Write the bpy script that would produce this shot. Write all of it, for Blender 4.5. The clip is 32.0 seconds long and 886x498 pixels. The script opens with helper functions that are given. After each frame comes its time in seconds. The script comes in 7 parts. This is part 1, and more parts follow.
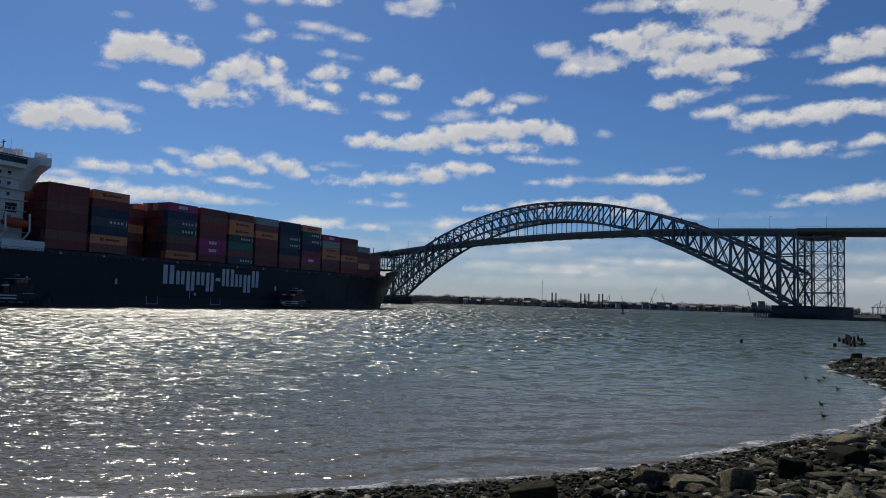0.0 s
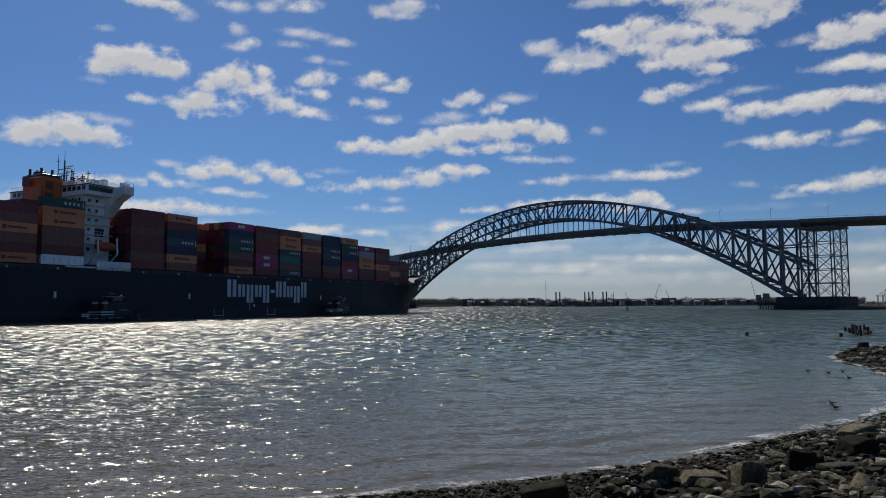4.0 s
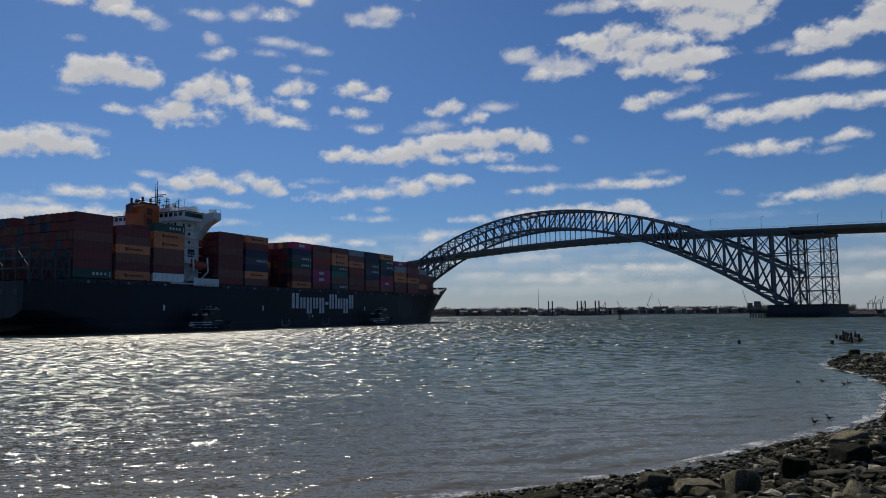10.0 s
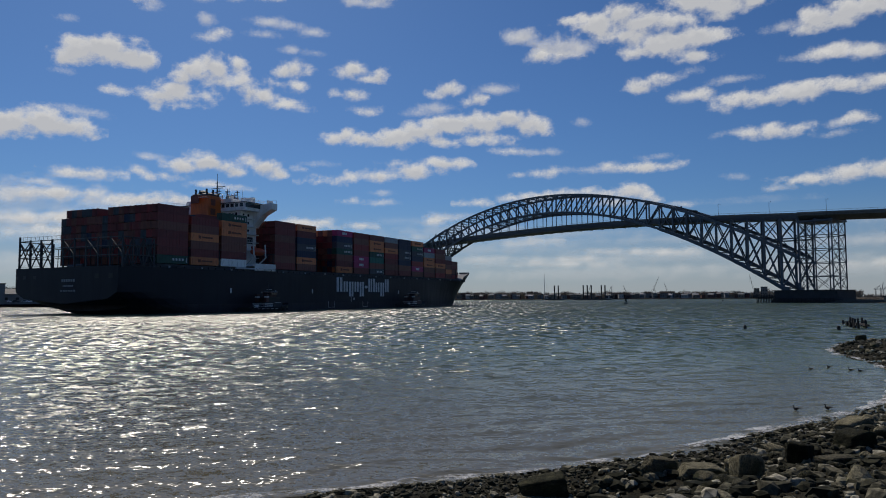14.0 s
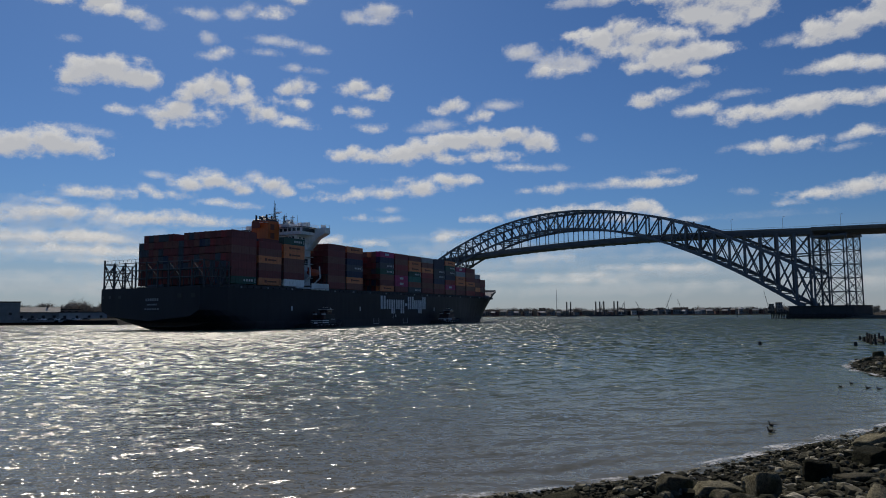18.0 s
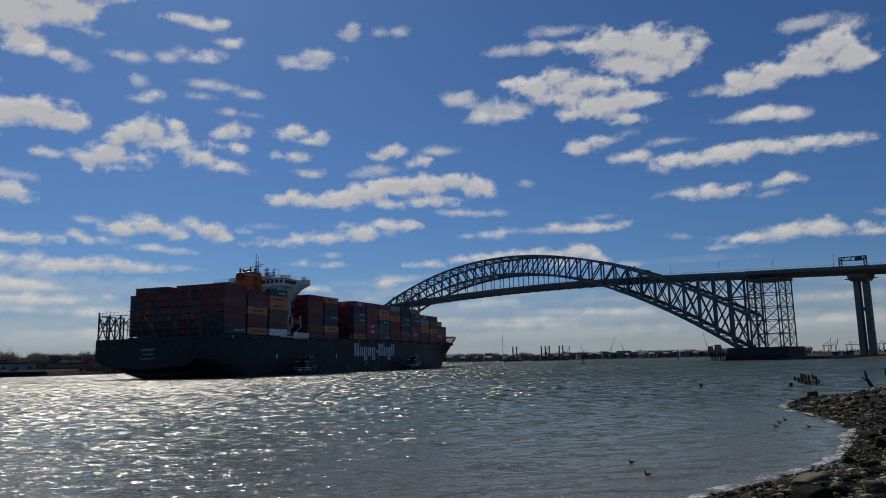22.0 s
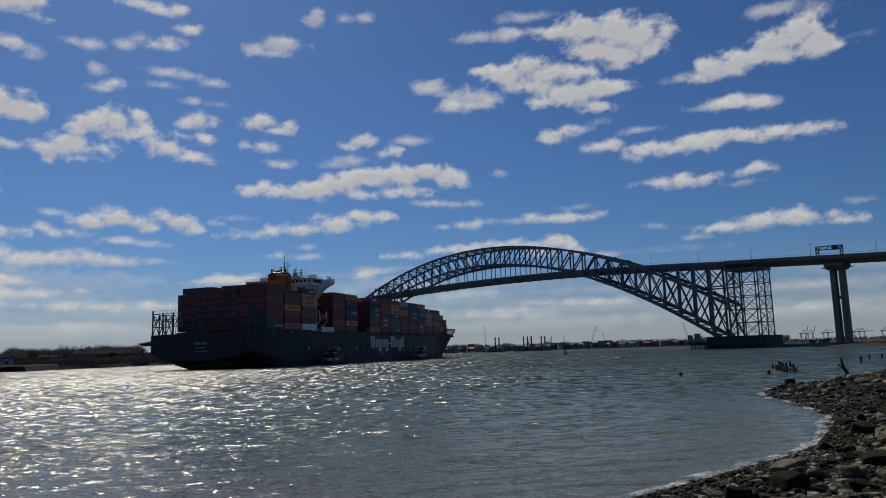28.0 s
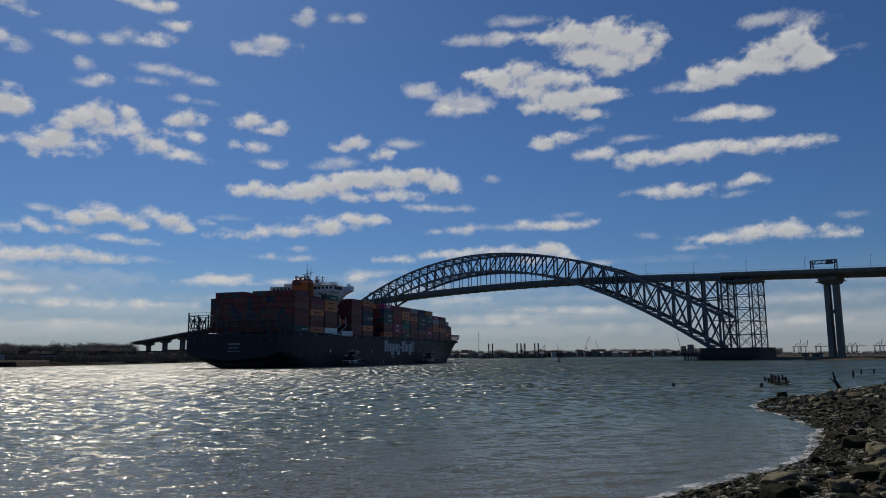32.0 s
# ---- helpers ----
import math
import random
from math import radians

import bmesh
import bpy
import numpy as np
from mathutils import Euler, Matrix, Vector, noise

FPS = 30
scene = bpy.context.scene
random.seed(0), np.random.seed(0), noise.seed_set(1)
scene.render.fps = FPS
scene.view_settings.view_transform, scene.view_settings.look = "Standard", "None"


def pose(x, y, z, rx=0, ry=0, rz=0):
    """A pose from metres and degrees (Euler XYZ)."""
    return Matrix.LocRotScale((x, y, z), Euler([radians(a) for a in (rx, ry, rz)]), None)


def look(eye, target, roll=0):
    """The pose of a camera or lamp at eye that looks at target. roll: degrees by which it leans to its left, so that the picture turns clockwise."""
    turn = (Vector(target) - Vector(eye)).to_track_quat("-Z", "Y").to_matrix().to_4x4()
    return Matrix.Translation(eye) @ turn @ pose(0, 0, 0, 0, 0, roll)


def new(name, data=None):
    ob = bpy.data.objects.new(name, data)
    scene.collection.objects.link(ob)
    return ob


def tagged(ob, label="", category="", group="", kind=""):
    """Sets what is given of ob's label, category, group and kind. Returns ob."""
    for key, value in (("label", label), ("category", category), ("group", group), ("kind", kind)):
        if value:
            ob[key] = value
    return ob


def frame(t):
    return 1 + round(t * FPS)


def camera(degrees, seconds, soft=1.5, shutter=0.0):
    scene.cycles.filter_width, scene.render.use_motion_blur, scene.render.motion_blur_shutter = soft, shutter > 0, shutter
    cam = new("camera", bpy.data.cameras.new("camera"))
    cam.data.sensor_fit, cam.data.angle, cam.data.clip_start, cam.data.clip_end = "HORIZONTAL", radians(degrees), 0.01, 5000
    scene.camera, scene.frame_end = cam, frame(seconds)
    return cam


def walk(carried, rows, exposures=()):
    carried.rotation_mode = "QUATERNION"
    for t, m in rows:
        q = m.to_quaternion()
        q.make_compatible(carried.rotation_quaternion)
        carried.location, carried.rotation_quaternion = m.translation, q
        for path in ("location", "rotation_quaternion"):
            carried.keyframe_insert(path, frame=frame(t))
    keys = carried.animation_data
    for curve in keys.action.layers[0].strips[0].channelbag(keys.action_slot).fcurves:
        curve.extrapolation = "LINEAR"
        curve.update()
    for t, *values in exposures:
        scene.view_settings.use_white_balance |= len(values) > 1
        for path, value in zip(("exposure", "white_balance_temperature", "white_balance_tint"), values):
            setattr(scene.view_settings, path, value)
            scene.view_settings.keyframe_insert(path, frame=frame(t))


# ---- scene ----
EYE = 4.5
# seconds, yaw, tilt, roll: the camera stands still on the bank and only turns
PATH = [
    (0.0, -0.03, 94.18, -1.71),
    (0.5, 0.13, 94.08, -1.04),
    (1.0, 0.33, 94.06, -0.73),
    (1.5, 0.60, 94.14, -0.55),
    (2.0, 0.45, 94.14, -0.50),
    (2.5, 0.21, 94.15, -0.27),
    (4.5, 0.51, 94.68, 0.44),
    (5.0, 0.93, 94.99, 0.53),
    (5.5, 1.42, 95.10, 0.52),
    (6.0, 1.54, 95.09, 0.51),
    (6.5, 1.50, 95.08, 0.50),
    (7.0, 1.30, 95.06, 0.49),
    (7.5, 1.24, 95.18, 0.69),
    (8.0, 1.07, 95.38, 0.85),
    (8.5, 0.71, 95.65, 0.77),
    (9.0, 0.12, 95.75, 0.89),
    (9.5, -0.29, 95.44, 0.71),
    (10.0, -0.29, 95.21, 0.61),
    (10.5, -0.20, 94.92, 0.44),
    (11.0, -0.02, 94.82, 0.34),
    (11.5, 0.07, 94.68, 0.32),
    (12.0, 0.18, 94.65, 0.25),
    (12.5, 0.26, 94.54, 0.29),
    (13.0, 0.32, 94.40, 0.31),
    (13.5, 0.27, 94.08, 0.41),
    (14.0, 0.18, 93.92, 0.31),
    (14.5, 0.06, 93.93, 0.33),
    (16.5, 0.07, 93.95, 0.97),
    (17.0, 0.60, 94.55, 0.81),
    (17.5, 1.00, 94.96, 0.77),
    (18.0, 1.12, 95.26, 0.49),
    (18.5, 1.23, 95.18, 0.37),
    (19.0, 0.93, 96.34, 0.23),
    (19.5, 0.12, 99.46, 1.03),
    (20.0, -0.51, 99.90, 2.02),
    (20.5, -1.34, 99.71, 1.66),
    (21.0, -2.16, 99.84, 1.00),
    (21.5, -2.74, 99.53, 0.70),
    (22.0, -3.11, 98.81, 1.24),
    (22.5, -3.39, 97.94, 1.47),
    (23.0, -3.76, 97.40, 1.82),
    (23.5, -4.02, 97.12, 1.97),
    (24.0, -4.18, 97.37, 1.53),
    (24.5, -4.13, 97.79, 1.28),
    (25.0, -4.04, 98.34, 0.70),
    (25.5, -3.90, 98.60, 0.66),
    (27.5, -4.43, 98.24, 1.60),
    (28.0, -4.48, 98.09, 1.76),
    (28.5, -4.43, 97.89, 1.77),
    (29.0, -4.33, 97.97, 1.89),
    (29.5, -4.02, 98.28, 1.96),
    (30.0, -4.05, 98.73, 1.60),
    (30.5, -4.16, 98.73, 0.93),
    (31.0, -4.34, 98.71, 0.97),
    (31.5, -4.65, 98.65, 0.89),
    (32.0, -5.01, 98.49, 0.47),
]
cam = camera(63.25, 32.0, soft=1.0)
walk(cam, [(t, pose(0, 0, EYE, tilt, roll, yaw)) for t, yaw, tilt, roll in PATH],
     exposures=((0, -0.5), (8, -0.58), (14, -0.62), (18.5, -0.66), (20.5, -0.74), (32, -0.75)))

# seconds, place and heading of the ship's starboard stern corner
SHIP_WAY = [
    (0.0, -145.44, 137.08, 62.64),
    (2.0, -138.11, 147.72, 62.99),
    (5.0, -127.21, 164.14, 63.48),
    (7.0, -120.11, 175.16, 63.79),
    (9.0, -113.12, 186.32, 64.09),
    (11.0, -106.50, 197.02, 64.36),
    (13.0, -99.80, 208.26, 64.62),
    (14.5, -95.05, 216.33, 64.80),
    (17.0, -87.20, 230.05, 65.08),
    (19.0, -80.78, 241.73, 65.28),
    (21.0, -74.64, 253.18, 65.47),
    (23.0, -68.56, 264.84, 65.64),
    (25.0, -63.01, 275.72, 65.79),
    (28.0, -54.47, 293.15, 65.98),
    (30.0, -48.67, 305.44, 66.09),
    (32.0, -43.05, 317.69, 66.18),
]

# ---- light ----
SUN_AZ, SUN_EL = -20.5, 43.0      # degrees: from straight ahead towards the right, and above the horizon
world = bpy.data.worlds.new("world")
scene.world = world
world.use_nodes = True
wn = world.node_tree.nodes
sky = wn.new("ShaderNodeTexSky")
sky.sky_type = "NISHITA"
sky.sun_disc = False
sky.sun_elevation, sky.sun_rotation = radians(SUN_EL), radians(SUN_AZ)
sky.altitude, sky.air_density, sky.dust_density, sky.ozone_density = 0, 1.0, 0.35, 4.5
wn["Background"].inputs["Strength"].default_value = 0.07
wl = world.node_tree.links
tint = wn.new("ShaderNodeMix")
tint.data_type, tint.blend_type = "RGBA", "MULTIPLY"
tint.inputs["Factor"].default_value = 1.0
tint.inputs[7].default_value = (0.6, 0.89, 1.26, 1)
wl.new(sky.outputs["Color"], tint.inputs[6])
# pale haze low over the horizon, all round
way, split, low, haze = wn.new("ShaderNodeTexCoord"), wn.new("ShaderNodeSeparateXYZ"), wn.new("ShaderNodeMapRange"), wn.new("ShaderNodeMix")
low.interpolation_type = "SMOOTHERSTEP"
low.inputs["From Min"].default_value, low.inputs["From Max"].default_value = -0.02, 0.15
low.inputs["To Min"].default_value, low.inputs["To Max"].default_value = 0.6, 0.0
haze.data_type = "RGBA"
haze.inputs[7].default_value = (8.5, 8.65, 9.2, 1)
wl.new(way.outputs["Generated"], split.inputs[0])
wl.new(split.outputs["Z"], low.inputs["Value"])
wl.new(low.outputs["Result"], haze.inputs["Factor"])
wl.new(tint.outputs[2], haze.inputs[6])
wl.new(haze.outputs[2], wn["Background"].inputs["Color"])
sun_data = bpy.data.lights.new("sun", "SUN")
sun_data.energy, sun_data.angle, sun_data.color = 4.0, radians(0.53), (1.0, 0.91, 0.79)
sun = new("sun", sun_data)
_a, _e = radians(SUN_AZ), radians(SUN_EL)
sun.matrix_basis = look((0, 0, 0), (-math.sin(_a) * math.cos(_e), -math.cos(_a) * math.cos(_e), -math.sin(_e)))

# ---- materials ----
def mat(name, rough=0.6, metal=0.0, spec=0.5):
    m = bpy.data.materials.new(name)
    m.use_nodes = True
    b = m.node_tree.nodes["Principled BSDF"]
    b.inputs["Roughness"].default_value = rough
    b.inputs["Metallic"].default_value = metal
    b.inputs["Specular IOR Level"].default_value = spec
    return m, m.node_tree.nodes, m.node_tree.links, b


def noise_tex(n, l, scale, detail=4.0, rough=0.55, coord="Object", stretch=None):
    tc = n.new("ShaderNodeTexCoord")
    t = n.new("ShaderNodeTexNoise")
    t.inputs["Scale"].default_value, t.inputs["Detail"].default_value, t.inputs["Roughness"].default_value = scale, detail, rough
    if stretch:
        mp = n.new("ShaderNodeMapping")
        mp.inputs["Scale"].default_value = stretch
        l.new(tc.outputs[coord], mp.inputs["Vector"])
        l.new(mp.outputs["Vector"], t.inputs["Vector"])
    else:
        l.new(tc.outputs[coord], t.inputs["Vector"])
    return t


def ramp(n, l, src, stops):
    r = n.new("ShaderNodeValToRGB")
    e = r.color_ramp.elements
    while len(e) < len(stops):
        e.new(0.5)
    for k, (p, c) in zip(e, stops):
        k.position = p
        k.color = (*c, 1) if len(c) == 3 else c
    l.new(src, r.inputs["Fac"])
    return r


def mixc(n, l, fac, a, b, how="MIX"):
    m = n.new("ShaderNodeMix")
    m.data_type, m.blend_type = "RGBA", how
    for sock, v in ((m.inputs["Factor"], fac), (m.inputs[6], a), (m.inputs[7], b)):
        if isinstance(v, (int, float)):
            sock.default_value = v
        elif isinstance(v, tuple):
            sock.default_value = (*v, 1)
        else:
            l.new(v, sock)
    return m.outputs[2]


def bump(n, l, b, height, strength=0.3, dist=0.02):
    u = n.new("ShaderNodeBump")
    u.inputs["Strength"].default_value, u.inputs["Distance"].default_value = strength, dist
    l.new(height, u.inputs["Height"])
    l.new(u.outputs["Normal"], b.inputs["Normal"])
    return u


def painted(name, col, rough=0.5, grime=(0.05, 0.04, 0.03), amount=0.35, scale=0.15, streak=True, metal=0.0, spec=0.5):
    """Paint with broad fading, and grime or rust that runs down in streaks."""
    m, n, l, b = mat(name, rough, metal, spec)
    big = noise_tex(n, l, scale, 5)
    fine = noise_tex(n, l, scale * 14, 3, stretch=(1, 1, 0.12) if streak else None)
    light = tuple(min(1, c * 1.18 + 0.004) for c in col)
    dark = tuple(c * 0.8 for c in col)
    base = ramp(n, l, big.outputs["Fac"], [(0.3, dark), (0.7, light)])
    gm = ramp(n, l, fine.outputs["Fac"], [(0.5, (0, 0, 0)), (0.75, (amount, amount, amount))])
    l.new(mixc(n, l, gm.outputs["Color"], base.outputs["Color"], grime), b.inputs["Base Color"])
    rr = ramp(n, l, fine.outputs["Fac"], [(0.3, (rough * 0.85,) * 3), (0.8, (min(1, rough * 1.3),) * 3)])
    l.new(rr.outputs["Color"], b.inputs["Roughness"])
    return m


M = {}
M["steel"] = painted("bridge_steel", (0.098, 0.115, 0.132), 0.5, (0.16, 0.12, 0.09), 0.4, 0.05)
M["deck_steel"] = painted("deck_steel", (0.09, 0.1, 0.115), 0.55, (0.08, 0.07, 0.06), 0.4, 0.05)
M["concrete"] = painted("concrete", (0.18, 0.165, 0.145), 0.85, (0.16, 0.14, 0.12), 0.5, 0.08)
M["granite"] = painted("granite", (0.055, 0.05, 0.046), 0.85, (0.05, 0.05, 0.045), 0.6, 0.2)
M["girder"] = painted("girder_concrete", (0.15, 0.14, 0.125), 0.85, (0.07, 0.06, 0.055), 0.5, 0.08)
M["timber"] = painted("wet_timber", (0.028, 0.023, 0.019), 0.7, (0.02, 0.02, 0.015), 0.5, 0.6)
M["hull"] = painted("hull_navy", (0.013, 0.014, 0.021), 0.48, (0.03, 0.024, 0.024), 0.35, 0.04, spec=0.3)
M["boot"] = painted("hull_boot_top", (0.04, 0.036, 0.04), 0.6, (0.05, 0.03, 0.028), 0.5, 0.05, spec=0.3)
M["ship_deck"] = painted("deck_paint", (0.06, 0.035, 0.03), 0.7, (0.03, 0.02, 0.02), 0.5, 0.2)
M["lash"] = painted("lashing_steel", (0.05, 0.052, 0.055), 0.6, (0.06, 0.03, 0.02), 0.5, 0.3)
M["white"] = painted("white_paint", (0.78, 0.78, 0.76), 0.45, (0.35, 0.25, 0.18), 0.3, 0.2)
M["mark"] = painted("white_marking", (0.62, 0.62, 0.62), 0.5, (0.2, 0.2, 0.22), 0.3, 0.3)
M["dim_mark"] = painted("worn_marking", (0.3, 0.3, 0.3), 0.5, (0.1, 0.1, 0.11), 0.5, 0.6)
M["funnel"] = painted("funnel_orange", (0.55, 0.125, 0.015), 0.5, (0.1, 0.05, 0.03), 0.4, 0.2)
M["lifeboat"] = painted("lifeboat_orange", (0.42, 0.07, 0.02), 0.4, (0.2, 0.06, 0.03), 0.2, 0.5)
M["black"] = painted("black_paint", (0.015, 0.015, 0.016), 0.5, (0.03, 0.03, 0.03), 0.3, 0.4)
M["rubber"] = painted("fender_rubber", (0.02, 0.02, 0.02), 0.85, (0.04, 0.035, 0.03), 0.4, 1.5)
M["tug_red"] = painted("tug_brown", (0.09, 0.035, 0.025), 0.5, (0.03, 0.02, 0.02), 0.4, 0.5)
M["pole"] = painted("galvanised", (0.35, 0.36, 0.37), 0.4, (0.2, 0.2, 0.2), 0.3, 1.0, metal=0.6)
M["asphalt"] = painted("asphalt", (0.05, 0.05, 0.052), 0.9, (0.03, 0.03, 0.03), 0.4, 0.3, streak=False)
CONTAINER = {
    "maroon": (0.165, 0.03, 0.028), "brown": (0.175, 0.06, 0.042), "orange": (0.58, 0.19, 0.075),
    "navy": (0.015, 0.026, 0.06), "magenta": (0.34, 0.03, 0.11), "green": (0.015, 0.065, 0.045),
    "teal": (0.03, 0.16, 0.125), "grey": (0.27, 0.28, 0.29), "slate": (0.05, 0.058, 0.07),
    "red": (0.24, 0.03, 0.028), "white": (0.68, 0.68, 0.65),
}


def container_paint(name, col):
    """Corrugated steel: pressed ribs run up the walls; the paint is faded, scratched and rusty at the edges."""
    m, n, l, b = mat("container_" + name, 0.5)
    info = n.new("ShaderNodeObjectInfo")
    big = noise_tex(n, l, 0.4, 4)
    val = n.new("ShaderNodeMath")
    val.operation = "MULTIPLY_ADD"
    val.inputs[1].default_value, val.inputs[2].default_value = 0.5, 0.2
    l.new(info.outputs["Random"], val.inputs[0])
    add = n.new("ShaderNodeMath")
    l.new(val.outputs[0], add.inputs[0])
    l.new(big.outputs["Fac"], add.inputs[1])
    base = ramp(n, l, add.outputs[0], [(0.45, tuple(c * 0.7 for c in col)), (1.0, tuple(min(1, c * 1.35) for c in col))])
    streak = noise_tex(n, l, 2.2, 4, stretch=(1, 1, 0.15))
    rust = ramp(n, l, streak.outputs["Fac"], [(0.56, (0, 0, 0)), (0.72, (0.55, 0.55, 0.55))])
    l.new(mixc(n, l, rust.outputs["Color"], base.outputs["Color"], (0.06, 0.03, 0.02)), b.inputs["Base Color"])
    return m


def cargo_mat():
    """Faded container paint that differs from box to box in one stack."""
    m, n, l, b = mat("stacked_cargo", 0.5)
    g = n.new("ShaderNodeNewGeometry")
    pick = ramp(n, l, g.outputs["Random Per Island"], [(0.0, CONTAINER["maroon"]), (0.4, CONTAINER["brown"]), (0.62, CONTAINER["red"]), (0.78, CONTAINER["slate"]), (0.88, CONTAINER["navy"]), (0.95, CONTAINER["orange"])])
    pick.color_ramp.interpolation = "CONSTANT"
    streak = noise_tex(n, l, 2.2, 4, stretch=(1, 1, 0.15))
    rust = ramp(n, l, streak.outputs["Fac"], [(0.56, (0, 0, 0)), (0.72, (0.55, 0.55, 0.55))])
    l.new(mixc(n, l, rust.outputs["Color"], pick.outputs["Color"], (0.06, 0.03, 0.02)), b.inputs["Base Color"])
    return m


M["cargo"] = cargo_mat()
M_BOX = {k: container_paint(k, v) for k, v in CONTAINER.items()}


def glass_mat():
    m, n, l, b = mat("window_glass", 0.08)
    b.inputs["Base Color"].default_value = (0.02, 0.025, 0.03, 1)
    return m


M["glass"] = glass_mat()


def water_mat():
    m, n, l, b = mat("river_water", 0.1, 0.0, 0.3)
    b.inputs["IOR"].default_value = 1.333
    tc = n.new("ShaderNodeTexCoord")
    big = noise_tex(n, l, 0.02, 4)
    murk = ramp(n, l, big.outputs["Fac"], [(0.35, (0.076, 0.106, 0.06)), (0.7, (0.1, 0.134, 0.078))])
    # browner close by, fading out between 16 and 60 metres from the origin
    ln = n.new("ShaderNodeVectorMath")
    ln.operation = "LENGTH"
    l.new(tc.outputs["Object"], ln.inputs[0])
    near_brown = n.new("ShaderNodeMapRange")
    near_brown.inputs["From Min"].default_value, near_brown.inputs["From Max"].default_value = 16.0, 60.0
    near_brown.inputs["To Min"].default_value, near_brown.inputs["To Max"].default_value = 0.85, 0.0
    l.new(ln.outputs["Value"], near_brown.inputs["Value"])
    l.new(mixc(n, l, near_brown.outputs["Result"], murk.outputs["Color"], (0.175, 0.15, 0.108)), b.inputs["Base Color"])
    # ripples: every facet leans its own way, at any distance, about a mean tilted towards the viewpoint
    lean = None
    def reach(a, b, lo, hi):
        k = n.new("ShaderNodeMapRange")
        for nm, val in (("From Min", a), ("From Max", b), ("To Min", lo), ("To Max", hi)):
            k.inputs[nm].default_value = val
        l.new(ln.outputs["Value"], k.inputs["Value"])
        return k.outputs["Result"]

    def both(p, q):
        k = n.new("ShaderNodeMath")
        k.operation = "MULTIPLY"
        l.new(p, k.inputs[0])
        l.new(q, k.inputs[1])
        return k.outputs[0]

    # calm water in the lee of the bank
    off = n.new("ShaderNodeVectorMath")
    off.operation = "DOT_PRODUCT"
    off.inputs[1].default_value = (-0.63, 0.77, 0)
    l.new(tc.outputs["Object"], off.inputs[0])

    def lee(a, b, lo, hi):
        k = n.new("ShaderNodeMapRange")
        for nm, val in (("From Min", a), ("From Max", b), ("To Min", lo), ("To Max", hi)):
            k.inputs[nm].default_value = val
        l.new(off.outputs["Value"], k.inputs["Value"])
        return k.outputs["Result"]

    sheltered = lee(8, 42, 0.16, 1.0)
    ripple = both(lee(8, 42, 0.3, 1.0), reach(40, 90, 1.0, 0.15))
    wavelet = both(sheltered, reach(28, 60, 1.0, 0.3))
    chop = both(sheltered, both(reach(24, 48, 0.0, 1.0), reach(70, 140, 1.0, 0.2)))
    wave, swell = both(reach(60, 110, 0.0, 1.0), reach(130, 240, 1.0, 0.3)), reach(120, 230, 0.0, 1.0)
    # scale, steepness, grain across and along the view, where it holds, spread sideways, mean lean towards the
    # viewpoint that strengthens the sun glitter
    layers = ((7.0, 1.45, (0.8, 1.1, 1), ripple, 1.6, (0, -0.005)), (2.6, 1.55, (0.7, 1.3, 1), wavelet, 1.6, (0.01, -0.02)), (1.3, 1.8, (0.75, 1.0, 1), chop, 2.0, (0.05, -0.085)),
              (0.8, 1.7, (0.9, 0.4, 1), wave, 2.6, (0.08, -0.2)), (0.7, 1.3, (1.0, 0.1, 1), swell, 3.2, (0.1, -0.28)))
    for scale, strength, grain, force, broad, view_lean in layers:
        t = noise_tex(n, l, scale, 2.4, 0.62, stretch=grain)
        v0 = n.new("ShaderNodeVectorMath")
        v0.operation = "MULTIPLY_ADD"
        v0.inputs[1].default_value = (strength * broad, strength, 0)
        v0.inputs[2].default_value = (view_lean[0] - 0.5 * broad * strength, view_lean[1] - 0.5 * strength, 0)
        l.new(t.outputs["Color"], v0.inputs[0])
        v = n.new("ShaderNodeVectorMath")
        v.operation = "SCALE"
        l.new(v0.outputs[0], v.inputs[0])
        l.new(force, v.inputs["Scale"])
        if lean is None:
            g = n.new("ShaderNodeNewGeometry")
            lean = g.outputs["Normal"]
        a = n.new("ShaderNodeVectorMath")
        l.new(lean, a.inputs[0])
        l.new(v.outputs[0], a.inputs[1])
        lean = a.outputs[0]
    # unresolved wavelets make the far water rougher
    l.new(reach(25, 150, 0.15, 0.27), b.inputs["Roughness"])
    # low swells that run in on the bank
    mp = n.new("ShaderNodeMapping")
    mp.inputs["Rotation"].default_value = (0, 0, radians(-104))
    wv = n.new("ShaderNodeTexWave")
    wv.inputs["Scale"].default_value, wv.inputs["Distortion"].default_value, wv.inputs["Detail"].default_value, wv.inputs["Detail Scale"].default_value = 0.17, 8.0, 3.0, 1.0
    l.new(tc.outputs["Object"], mp.inputs["Vector"])
    l.new(mp.outputs["Vector"], wv.inputs["Vector"])
    sw = n.new("ShaderNodeMath")
    sw.operation = "POWER"
    sw.inputs[1].default_value = 4.0
    l.new(wv.outputs["Fac"], sw.inputs[0])
    sx = n.new("ShaderNodeMath")
    sx.operation = "MULTIPLY"
    l.new(sw.outputs[0], sx.inputs[0])
    l.new(both(reach(22, 80, 1.0, 0.0), lee(5, 30, 0.24, 0.05)), sx.inputs[1])
    dirn = n.new("ShaderNodeVectorMath")
    dirn.operation = "SCALE"
    dirn.inputs[0].default_value = (0.2, -0.95, 0)
    l.new(sx.outputs[0], dirn.inputs["Scale"])
    a = n.new("ShaderNodeVectorMath")
    l.new(lean, a.inputs[0])
    l.new(dirn.outputs[0], a.inputs[1])
    lean = a.outputs[0]
    nz = n.new("ShaderNodeVectorMath")
    nz.operation = "NORMALIZE"
